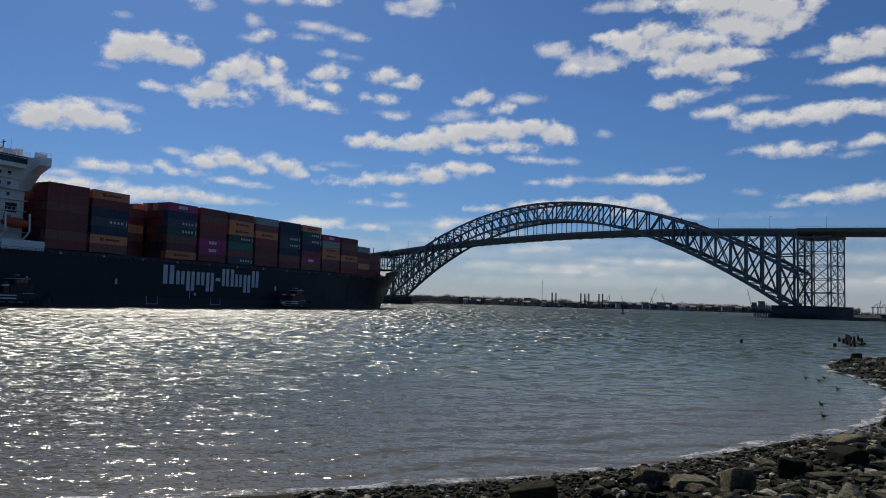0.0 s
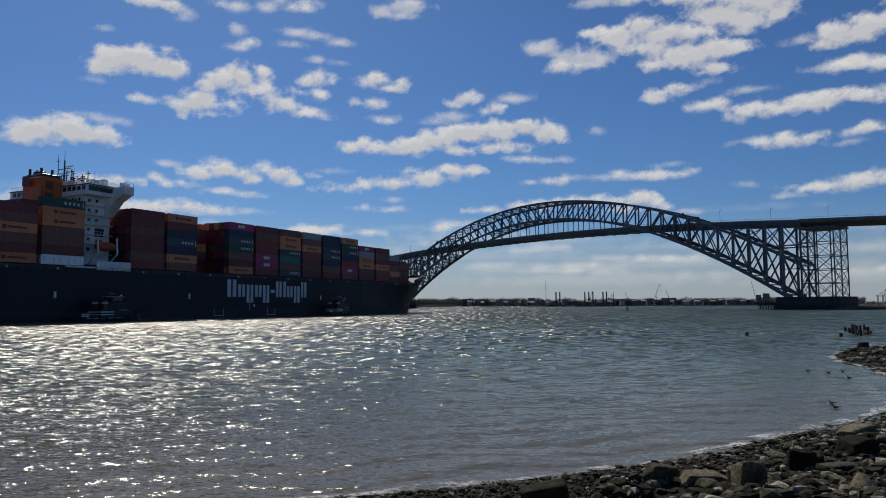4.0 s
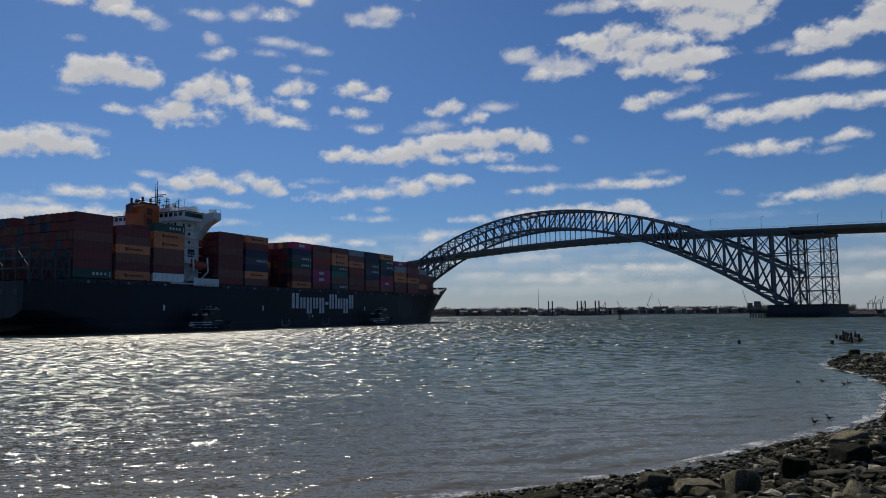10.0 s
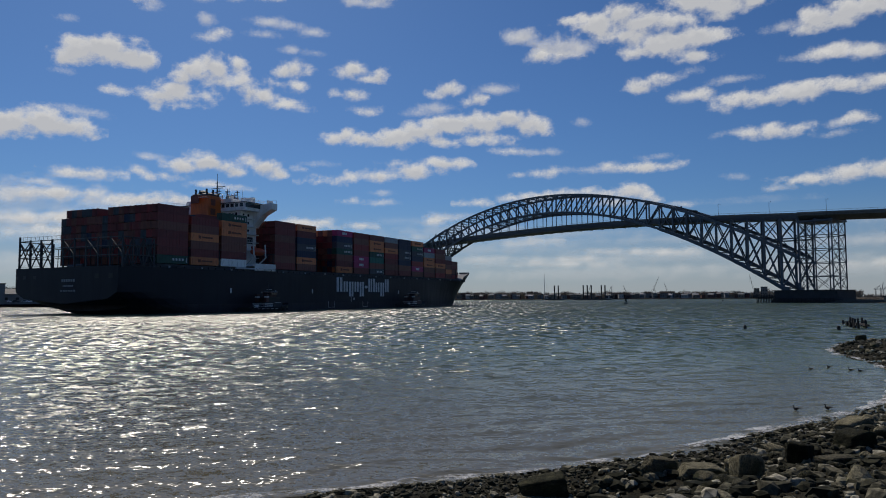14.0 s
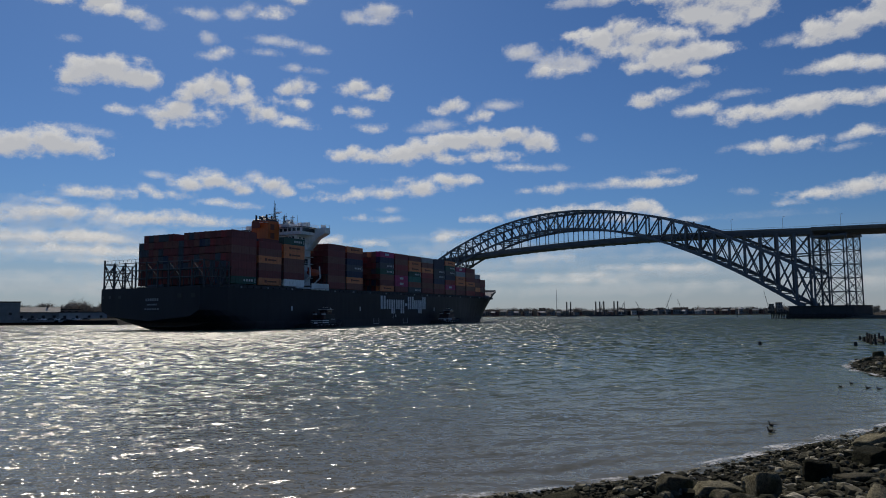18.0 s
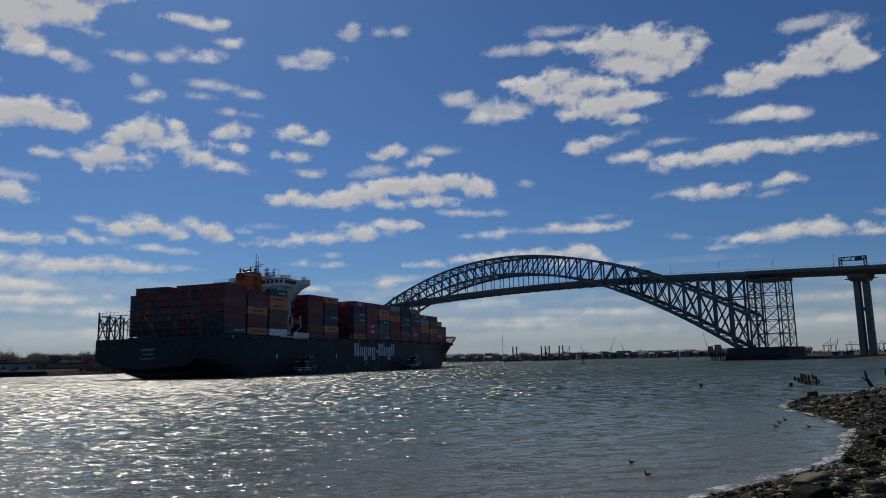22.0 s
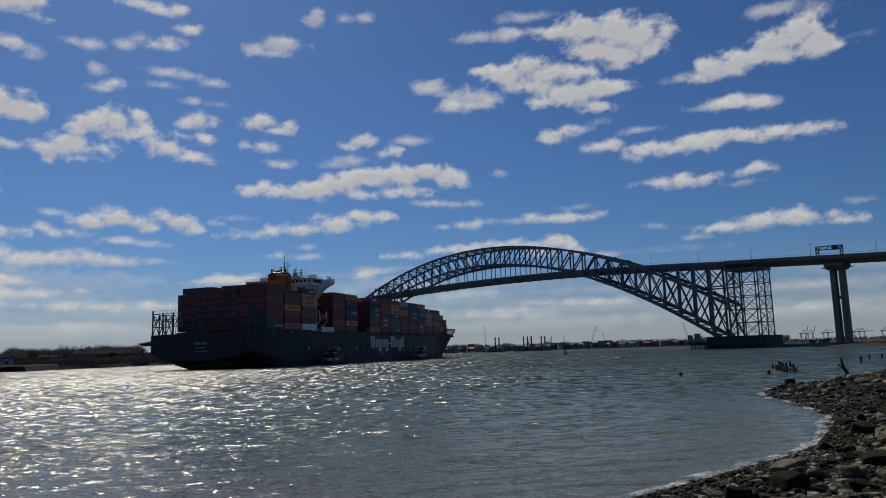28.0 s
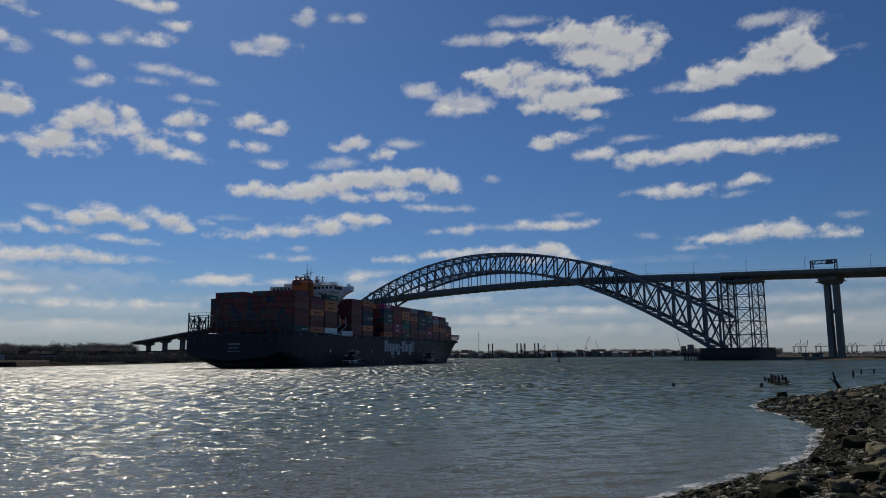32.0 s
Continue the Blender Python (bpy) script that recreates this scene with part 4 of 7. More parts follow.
    for a, y in ((54.8, -3.6), (58.6, -3.2), (58.9, 1.2), (54.6, 1.6), (57.0, 1.8)):
        part("exhaust_pipe", Build().tube((a, STACK + y, 44.6), (a, STACK + y, 46.6), 0.4, n=8), M["black"], f)
    part("funnel_mast", Build().tube((60.0, STACK - 4, 45.5), (60.0, STACK - 4, 52), 0.14, 0.06, n=6).beam((60, STACK - 5, 49.5), (60, STACK - 3, 49.5), 0.1), M["lash"], f)
    part("funnel_platform", Build().box(52.2, 53.6, STACK - 5.6, STACK - 2.0, 43.0, 43.15).beam((52.3, STACK - 5.5, 43.9), (52.3, STACK - 2.0, 43.9), 0.08), M["white"], f)
    # lifeboat, its davit and the accommodation ladder platform
    lb = part("lifeboat", Build().ball((66, 3.6, 22.6), 4.2, 1.5, 1.5, 12, 8), M["lifeboat"], s, "orange enclosed lifeboat", smooth=True)
    part("cockpit", Build().box(62.8, 64.2, 3.0, 4.2, 23.6, 24.6), M["lifeboat"], lb)
    for a in (62.6, 69.4):
        part("davit", Build().beam((a, 7, 17), (a, 2.6, 20.5), 0.4).beam((a, 2.6, 20.5), (a, 3.0, 25.5), 0.4), M["white"], s)
    part("boat_deck", Build().box(60.5, 73, 0.6, 9, 16.8, 17.1), M["white"], s)
    part("ladder_screen", Build().box(60.6, 72.6, 0.35, 0.6, 15.2, 17.9), M["white"], s, "white screen at the gangway")
    part("gangway", Build().box(50.5, 60.4, 0.2, 0.9, 15.6, 16.1), M["mark"], s)
    # bow: foremast, anchor pocket
    part("foremast", Build().tube((279, MID, 20), (279, MID, 33), 0.35, 0.2).beam((279, MID - 2, 28), (279, MID + 2, 28), 0.2), M["lash"], s)
    part("windlass", Build().box(272, 276, MID - 8, MID - 5, 19.4, 21.4).box(272, 276, MID + 5, MID + 8, 19.4, 21.4), M["lash"], s)
    part("anchor", Build().box(283.4, 284.6, MID - 6.9, MID - 6.0, 11.2, 14.2).box(282.4, 285.6, MID - 6.5, MID - 5.6, 10.7, 11.6), M["lash"], s)
    return s


def tugboat(name_color, size=0.82):
    b = thing("tugboat", Matrix(), "dark harbour tug with white-banded deckhouse working alongside the ship", "tugboat", "tugs alongside")
    rings = []
    for x, w, z0, z1 in ((-14, 3.6, -0.6, 1.9), (-13, 4.6, -1, 1.8), (-6, 5.2, -1.2, 1.8), (4, 5.2, -1.2, 2.2), (9, 4.4, -1.2, 2.9), (12.5, 2.6, -1, 3.5), (14.2, 0.5, -0.6, 3.9)):
        rings.append([(x, -w, z1), (x, -w * 0.82, z0), (x, w * 0.82, z0), (x, w, z1)])
    part("hull", Build().loft(rings), M["black"], b, "black tug hull")
    fr = Build()
    for (x0, w0, _, z0), (x1, w1, _, z1) in zip(((-14, 3.6, 0, 1.9), (-13, 4.6, 0, 1.8), (-6, 5.2, 0, 1.8), (4, 5.2, 0, 2.2), (9, 4.4, 0, 2.9), (12.5, 2.6, 0, 3.5)), ((-13, 4.6, 0, 1.8), (-6, 5.2, 0, 1.8), (4, 5.2, 0, 2.2), (9, 4.4, 0, 2.9), (12.5, 2.6, 0, 3.5), (14.2, 0.5, 0, 3.9))):
        for sd in (-1, 1):
            fr.beam((x0, sd * w0, z0), (x1, sd * w1, z1), 0.5, 0.55)
    part("fender", fr, M["rubber"], b)
    part("bow_fender", Build().ball((13.7, 0, 2.8), 0.9, 1.8, 1.1), M["rubber"], b)
    part("bulwark_stripe", Build().box(-12, 3, -5.3, -5.16, 1.35, 1.6), M["mark"], b)
    h = part("deckhouse", Build().loft([[(-5, -3.4, z), (7, -3.4 + c, z), (7.6, 0, z), (7, 3.4 - c, z), (-5, 3.4, z)] for z, c in ((1.8, 0), (4.6, 0.3))]), M[name_color], b)
    for z in (2.5, 3.5):
        part("white_band", Build().box(-5.1, 0.2, -3.5, 3.5, z, z + 0.42), M["white"], h, "white band round the house")
    part("white_band", Build().box(2.2, 6.0, -3.5, 3.5, 4.35, 4.5), M["white"], h, "white band round the house")
    for z in (2.2, 2.9):
        part("stern_band", Build().box(-13.4, -10.6, -4.6, -4.5, z, z + 0.3), M["white"], b, "white band at the stern")
    part("upper_house", Build().box(-1.5, 6.2, -2.6, 2.6, 4.8, 7.0), M[name_color], b)
    part("upper_band", Build().box(-1.7, 6.4, -2.8, 2.8, 6.8, 7.05), M["lash"], b)
    w = part("wheelhouse", Build().loft([[(0.4 - c, -2 - c, z), (4.4 + c, -2 - c, z), (4.4 + c, 2 + c, z), (0.4 - c, 2 + c, z)] for z, c in ((7.1, 0), (9.4, 0.25))]), M["tug_red"], b, "dark wheelhouse with windows all round")
    for y in (-2.2, 2.2):
        for k in range(3):
            part("window", Build().box(0.7 + k * 1.3, 1.7 + k * 1.3, y - 0.1, y + 0.1, 8.1, 9.1), M["glass"], w)
    for y in (-1.5, -0.4, 0.7):
        part("window", Build().box(4.45, 4.65, y, y + 0.85, 8.1, 9.1), M["glass"], w)
        part("window", Build().box(0.1, 0.35, y, y + 0.85, 8.1, 9.1), M["glass"], w)
    part("wheelhouse_roof", Build().box(-0.2, 5.1, -2.7, 2.7, 9.4, 9.6), M["white"], b, "white wheelhouse roof")
    m = part("mast", Build().tube((1.4, 0, 9.6), (1.4, 0, 14.2), 0.18, 0.08, 6).beam((1.4, -1.6, 11.6), (1.4, 1.6, 11.6), 0.14).beam((1.4, -1.0, 12.8), (1.4, 1.0, 12.8), 0.12), M["lash"], b)
    part("radar", Build().box(1.8, 2.1, -1.3, 1.3, 10.6, 10.9), M["white"], m)
    part("searchlight", Build().ball((4.4, -1.6, 10.1), 0.35, 0.35, 0.35, 8, 5), M["white"], b)
    for y in (-2.6, 2.6):
        part("exhaust_uptake", Build().box(-3.8, -2.2, y - 0.6, y + 0.6, 4.6, 8.3), M["tug_red"], b, "exhaust stack with white band")
        part("stack_band", Build().box(-3.85, -2.15, y - 0.65, y + 0.65, 6.8, 7.4), M["white"], b)
    part("winch", Build().tube((9.2, -1.2, 3.6), (9.2, 1.2, 3.6), 0.8, n=10), M["lash"], b)
    part("towing_bitt", Build().tube((-9, -1, 1.8), (-9, -1, 3.2), 0.25).tube((-9, 1, 1.8), (-9, 1, 3.2), 0.25).beam((-9, -1.5, 2.7), (-9, 1.5, 2.7), 0.25), M["lash"], b)
    for k in range(7):
        x = -10 + k * 3
        part("tyre", Build().tube((x, -5.25, 1.1), (x, -5.6, 1.1), 0.55, n=10), M["rubber"], b)
    for sd in (-1, 1):
        r = Build()
        for k in range(6):
            r.beam((-12 + k * 1.4, sd * 4.4, 1.8), (-12 + k * 1.4, sd * 4.4, 2.9), 0.07)
        r.beam((-12, sd * 4.4, 2.9), (-5, sd * 4.4, 2.9), 0.07)
        part("rail", r, M["lash"], b)
    for ob in b.children:
        ob.data.transform(Matrix.Diagonal((size, size, size * 0.92, 1)))
        for sub in ob.children:
            sub.data.transform(Matrix.Diagonal((size, size, size * 0.92, 1)))
    return b


ship = container_ship()
tug_aft = tugboat("black")
tug_fore = tugboat("tug_red")

# ---- the near bank ----
SHORE = [(-40, 9), (-12, 14.2), (-0.7, 17.8), (3.2, 19.4), (6.4, 21.2), (9.7, 23.6), (12.8, 26.0), (15.0, 27.6), (18.0, 30.3), (21.5, 34.9),
         (26.4, 42.2), (27.4, 45.5), (29.3, 51.2), (30.3, 56.4), (32.8, 62.0), (35.6, 66.2), (40.0, 71.8), (46.5, 75.5), (55.6, 84.6), (65, 92.8), (150, 160)]


def shore_dist(X, Y):
    """Metres inland from the waterline (below zero: out in the water)."""
    P = np.array(SHORE)
    best = np.full(X.shape, 1e9)
    sign = np.ones(X.shape)
    for (x0, y0), (x1, y1) in zip(P, P[1:]):
        dx, dy = x1 - x0, y1 - y0
        t = np.clip(((X - x0) * dx + (Y - y0) * dy) / (dx * dx + dy * dy), 0, 1)
        d = np.hypot(X - x0 - t * dx, Y - y0 - t * dy)
        side = np.where(dx * (Y - y0) - dy * (X - x0) < 0, 1.0, -1.0)
        near = d < best - 1e-9
        best, sign = np.where(near, d, best), np.where(near, side, sign)
    return best * sign


def lumps(X, Y, seed=0):
    r = np.random.default_rng(seed)
    Z = np.zeros(X.shape)
    for _ in range(14):
        lam = r.uniform(1.2, 9)
        th = r.uniform(0, 6.28)
        Z += 0.02 * lam ** 0.7 * np.sin(6.283 / lam * (X * math.cos(th) + Y * math.sin(th)) + r.uniform(0, 6.28))
    return Z


def bank_h(X, Y):
    d = shore_dist(X, Y)
    rise = np.where(d < 0, 0.16 * d, 0.07 * np.minimum(d, 9) + 0.15 * np.clip(d - 4, 0, 10) + 0.03 * np.clip(d - 13, 0, 20))
    spit = np.clip((Y - 44) / 14, 0, 1)
    rise = rise * (1 - 0.45 * spit)
    rise = rise + 0.06 * np.clip(d / 0.8, 0, 1)
    return np.minimum(rise, 2.85) + 0.8 * lumps(X, Y, 5) * np.clip(d / 3, 0, 1) * np.clip(np.hypot(X, Y) / 12, 0.05, 1) - 0.03


def grid_mesh(name, X, Y, Z, keep, material):
    n, m = X.shape
    i = np.arange((n - 1) * m).reshape(n - 1, m)[:, :-1].ravel()
    quads = np.stack([i, i + 1, i + m + 1, i + m], -1)
    quads = quads[keep.ravel()[quads].any(1)]
    used = np.unique(quads)
    back = np.full(n * m, -1)
    back[used] = np.arange(len(used))
    co = np.stack([X, Y, Z], -1).reshape(-1, 3)[used]
    me = bpy.data.meshes.new(name)
    me.from_pydata(co.tolist(), [], back[quads].tolist())
    me.polygons.foreach_set("use_smooth", [True] * len(me.polygons))
    me.materials.append(material)
    me.update()
    return me


gx, gy = np.meshgrid(np.arange(-40, 152, 0.6), np.arange(-30, 170, 0.6))
gd = shore_dist(gx, gy)
tagged(new("ground", grid_mesh("ground", gx, gy, bank_h(gx, gy), gd > -9, M["bank"])), "gravelly river bank sloping into the water", "ground", kind="structure")
# added unseen dark bank: closes the place behind the viewpoint and blocks sky light
tagged(new("embankment", Build().loft([[(-160, -9, 1.0), (-160, -24, 15.0), (-160, -60, 16.0), (-160, -60, -2.0)], [(60, -9, 1.0), (60, -24, 15.0), (60, -60, 16.0), (60, -60, -2.0)], [(170, 60, 1.0), (185, 50, 13.0), (215, 25, 14.0), (215, 25, -2.0)]]).mesh("embankment", M["bank"])), "added unseen dark earth bank that blocks sky light", "ground", kind="structure")
# river bed under the water, out to the horizon
tagged(new("river_bed", Build().box(-4800, 4800, -400, 4800, -7, -6).mesh("river_bed", M["land"])), "dark muddy river bed under the water", "ground", kind="structure")


def stone_mesh(seed, fine, boxy=False):
    """A broken stone about one metre across: flat faces, worn edges, pitted skin."""
    r = random.Random(seed)
    bm = bmesh.new()
    bmesh.ops.create_icosphere(bm, subdivisions=4 if fine else 1, radius=1.0)
    turn = Euler((r.uniform(0, 6), r.uniform(0, 6), r.uniform(0, 6))).to_matrix()
    planes = []
    if boxy:
        planes = [((Vector(d) + Vector((r.uniform(-0.22, 0.22), r.uniform(-0.22, 0.22), r.uniform(-0.22, 0.22)))).normalized(), r.uniform(0.7, 1.0)) for d in ((1, 0, 0), (-1, 0, 0), (0, 1, 0), (0, -1, 0), (0, 0, 1), (0, 0, -1))]
    for _ in range(5 if boxy else 10):
        v = Vector((r.gauss(0, 1), r.gauss(0, 1), r.gauss(0, 1))).normalized()
        planes.append((v, r.uniform(0.95, 1.25) if boxy else r.uniform(0.62, 1.0)))
    for v in bm.verts:
        d = v.co.normalized()
        k = sum((max(p.dot(d), 0.0) / q) ** 44 for p, q in planes) ** (1 / 44)
        v.co = d * min(1 / max(k, 0.3), 1.8 if boxy else 1.15)
        if not fine:
            v.co = turn @ (d * (0.9 + 0.5 * noise.noise(d * 1.7 + Vector((seed * 1.7, 0, 0)))))
            v.co.z = max(min(v.co.z, 0.6), -0.6)
        if fine:
            v.co += d * (0.06 * noise.noise(d * 2.1 + Vector((seed, 0, 0))) + 0.045 * noise.noise(d * 6 + Vector((0, seed, 0))) + 0.025 * noise.noise(d * 15 + Vector((0, 0, seed))))
        v.co = Vector((0.5 * v.co.x, 0.43 * v.co.y, 0.4 * v.co.z)) if not boxy else 0.5 * v.co
    top = max(abs(v.co.x) for v in bm.verts)
    for v in bm.verts:
        v.co *= 0.5 / top
    me = bpy.data.meshes.new("boulder")
    bm.to_mesh(me)
    bm.free()
    me.polygons.foreach_set("use_smooth", [fine] * len(me.polygons))
    return me


# place, length, depth, height, turn, and whether it is dark with weed
SLABS = ((6.6, 16.2, 0.95, 0.8, 1.1, 14, 0), (7.1, 17.3, 1.4, 0.8, 0.6, 6, 0), (5.85, 16.8, 1.5, 0.75, 0.65, 8, 0), (2.24, 16.9, 1.5, 0.9, 0.7, -6, 1), (5.0, 17.2, 1.5, 0.7, 0.6, 38, 0), (9.0, 17.0, 1.3, 0.9, 0.4, 20, 0),
         (9.0, 18.6, 1.0, 0.8, 0.8, 50, 1), (10.9, 19.6, 1.3, 1.0, 0.8, 28, 1), (12.6, 22.6, 1.4, 1.0, 0.5, 20, 0), (13.6, 21.0, 1.3, 1.0, 0.7, 60, 0), (16.4, 25.4, 1.2, 0.9, 0.6, 40, 1))
FAR_SLABS = ((22.0, 32.4, 1.7, 1.2, 0.9, 20, 1), (23.2, 33.4, 1.9, 1.1, 0.5, 10, 0), (23.6, 36.4, 1.5, 1.0, 0.6, 80, 1), (20.0, 28.0, 1.7, 1.1, 0.6, 32, 0), (17.6, 24.6, 1.5, 1.1, 0.7, 10, 0),
             (21.0, 29.6, 1.2, 1.0, 0.8, 75, 0), (15.8, 23.0, 1.2, 0.9, 0.6, -20, 1), (40.6, 70.9, 1.1, 1.0, 1.0, 10, 1), (36.6, 65.6, 0.9, 0.8, 0.5, 40, 1), (27.6, 40.6, 1.7, 0.9, 0.5, 30, 0))


def boulders():
    r = random.Random(21)
    kinds = []
    for i in range(14):
        me = stone_mesh(i, True)
        wet = me.copy()
        me.materials.append(M["rock"])
        wet.materials.append(M["weed_rock"])
        kinds.append((me, wet))
    label = {False: "grey-brown angular riprap boulder on the bank", True: "dark weed-covered boulder at the water's edge"}
    done, tries, slabs = [], 0, [(e[0], e[1], e[2]) for e in SLABS + FAR_SLABS]
    while len(done) < 297 and tries < 30000:
        tries += 1
        if r.random() < 0.8:
            x, y = r.uniform(-1, 27), r.uniform(13, 44)
            size = r.choice((0.3, 0.36, 0.45, 0.55, 0.68, 0.9)) * r.uniform(0.85, 1.15) * min(1.0, math.hypot(x, y) / 26)
        else:
            x, y = r.uniform(27, 76), r.uniform(44, 102)
            size = r.choice((0.55, 0.7, 0.9, 1.15)) * r.uniform(0.85, 1.2)
        d = float(shore_dist(np.array([x]), np.array([y]))[0])
        if not 0.3 < d < 11 or (d < 2.4 and (size > 0.5 or r.random() < 0.85)) or (d < 3.4 and size > 0.8):
            continue
        if math.degrees(math.atan2(x, y)) < 8 and d > 3 or math.hypot(x, y) < 13:
            continue
        if any((x - a) ** 2 + (y - b) ** 2 < (0.36 * (size + c)) ** 2 for a, b, c in done) or any(math.hypot(x - a, y - b) < 0.45 * (size + w) for a, b, w in slabs):
            continue
        done.append((x, y, size))
        wet = d < 1.9 or r.random() < 0.36
        me = r.choice(kinds)[int(wet)]
        ob = new("boulder", me)
        z = float(bank_h(np.array([x]), np.array([y]))[0])
        ob.matrix_basis = pose(x, y, z + 0.16 * size, r.uniform(-22, 22), r.uniform(-22, 22), r.uniform(0, 360)) @ Matrix.Diagonal((size * r.uniform(0.85, 1.3), size, size * r.uniform(0.5, 0.95), 1))
        tagged(ob, label[wet], "boulder", "riprap boulders")
    # large flat-topped slabs and dark wet blocks
    blocks = [stone_mesh(70 + i, True, True) for i in range(5)]
    for i, (x, y, sx, sy, sz, rz, wet) in enumerate(SLABS + FAR_SLABS):
        me = blocks[i % 5].copy()
        me.materials.append(M["weed_rock"] if wet else M["rock"])
        ob = new("slab_stone", me)
        z = float(bank_h(np.array([x]), np.array([y]))[0])
        sx, sy, sz = 0.8 * sx, 0.85 * sy, 0.75 * sz
        ob.matrix_basis = pose(x, y, z + 0.3 * sz, r.uniform(-9, 9), r.uniform(-9, 9), rz) @ Matrix.Diagonal((sx, sy, sz, 1))
        tagged(ob, "dark weed-blackened stone block on the bank" if wet else "large flat-topped pale stone slab on the bank", "boulder", "riprap boulders")


boulders()


def shingle():
    """Small stones between the boulders."""
    rng = np.random.default_rng(8)
    base = [stone_mesh(100 + i, False) for i in range(12)]
    shapes = []
    for me in base:
        shapes.append((np.array([v.co[:] for v in me.vertices]), [tuple(p.vertices) for p in me.polygons]))
    V, F, o = [], [], 0
    for zone, count in (((-3, 30, 9, 48), 74000), ((26, 76, 43, 102), 30000)):
        x, y = rng.uniform(zone[0], zone[1], count), rng.uniform(zone[2], zone[3], count)
        d = shore_dist(x, y)
        ok = (d > -0.15) & (d < 15) & (np.hypot(x, y) > 10.5) & ((d < 3.2) | (rng.random(count) < 0.4))
        x, y, d = x[ok], y[ok], d[ok]
        z = bank_h(x, y)
        big = rng.choice([0.08, 0.12, 0.18, 0.3], len(x), p=[0.42, 0.32, 0.18, 0.08]) * (1.6 if zone[0] > 0 else 1.0) * np.where(d < 2.2, 0.8, 1.1)
        more = (d > 2.4) & (rng.random(len(x)) < 0.2)
        big = np.where(more, rng.uniform(0.2, 0.42, len(x)), big)
        for px, py, pz, s in zip(x, y, z, big):
            vs, fs = shapes[int(rng.integers(12))]
            a = rng.uniform(0, 6.28)
            c, n = math.cos(a), math.sin(a)
            q = vs * (s * rng.uniform(0.8, 1.4), s, s * 1.1)
            V.append(np.stack([px + q[:, 0] * c - q[:, 1] * n, py + q[:, 0] * n + q[:, 1] * c, pz + q[:, 2] + 0.1 * s], -1))
            F += [tuple(o + i for i in f) for f in fs]
            o += len(vs)
    me = bpy.data.meshes.new("shingle")
    me.from_pydata(np.concatenate(V).tolist(), [], F)
    me.materials.append(M["pebble_isle"])
    me.update()
    tagged(new("shingle", me), "small broken stones and shingle between the boulders", "shingle", kind="stuff")


def pebble_isle():
    m, n, l, b = mat("loose_shingle", 0.95, 0.0, 0.15)
    g = n.new("ShaderNodeNewGeometry")
    base = ramp(n, l, g.outputs["Random Per Island"], [(0.0, (0.012, 0.014, 0.007)), (0.5, (0.06, 0.058, 0.036)), (0.82, (0.2, 0.185, 0.13)), (1.0, (0.55, 0.51, 0.4))])
    f = noise_tex(n, l, 9.0, 3)
    sp = ramp(n, l, f.outputs["Fac"], [(0.35, (0.35, 0.35, 0.33)), (0.7, (1.3, 1.27, 1.2))])
    l.new(mixc(n, l, 1.0, base.outputs["Color"], sp.outputs["Color"], "MULTIPLY"), b.inputs["Base Color"])
    return m


M["pebble_isle"] = pebble_isle()
shingle()


def foam_mat():
    m, n, l, b = mat("surf_foam", 0.9)
    b.inputs["Base Color"].default_value = (0.72, 0.72, 0.7, 1)
    a, c = noise_tex(n, l, 0.55, 4), noise_tex(n, l, 7.0, 5, 0.75)
    mul = n.new("ShaderNodeMath")
    mul.operation = "MULTIPLY"
    l.new(a.outputs["Fac"], mul.inputs[0])
    l.new(c.outputs["Fac"], mul.inputs[1])
    r = ramp(n, l, mul.outputs[0], [(0.215, (0, 0, 0)), (0.37, (0.92, 0.92, 0.92))])
    l.new(r.outputs["Color"], b.inputs["Alpha"])
    return m


def surf():
    P = [Vector((x, y, 0)) for x, y in SHORE[1:20]]
    rings, r = [], random.Random(4)
    for p, q in zip(P, P[1:]):
        n = max(2, int((q - p).length / 0.7))
        d = (q - p).normalized()
        out = Vector((-d.y, d.x, 0))
        for i in range(n):
            c = p + (q - p) * i / n
            w = 0.12 + 0.3 * math.sin(i * 0.43 + p.x) * math.sin(i * 0.17 + p.y) + r.uniform(0, 0.35)
            rings.append([tuple(c - out * 0.22 + Vector((0, 0, 0.07))), tuple(c + out * w + Vector((0, 0, 0.045)))])
    return tagged(new("surf", Build().loft(rings, caps=False, closed=False).mesh("surf", foam_mat())), "thin broken line of foam along the bank", "foam", kind="structure")


surf()


# ---- things standing in the shallows ----
def pile_row():
    r = random.Random(2)
    b = thing("pile_row", pose(0, 0, 0), "row of rotten black timber piles standing in the shallows", "piles")
    for i in range(15):
        f = i / 14
        x, y = 57.0 + 8.2 * f, 100.5 + 18.0 * f
        for k in range(2 if i % 3 == 1 else 1):
            tall = r.uniform(0.7, 1.45) if i < 8 else r.uniform(0.2, 0.7)
            px, py = x + k * 1.6 + r.uniform(-0.2, 0.2), y + r.uniform(-0.4, 0.4)
            part("post", Build().tube((px, py, -1.5), (px + r.uniform(-0.15, 0.15), py, tall), 0.19, 0.15, 7), M["timber"], b)
    part("waler", Build().beam((57.0, 100.3, 0.6), (62.7, 112.5, 0.5), 0.3, 0.35), M["timber"], b)
    part("waler", Build().beam((59.0, 101.0, 0.4), (67, 120, 0.25), 0.3, 0.3), M["timber"], b)


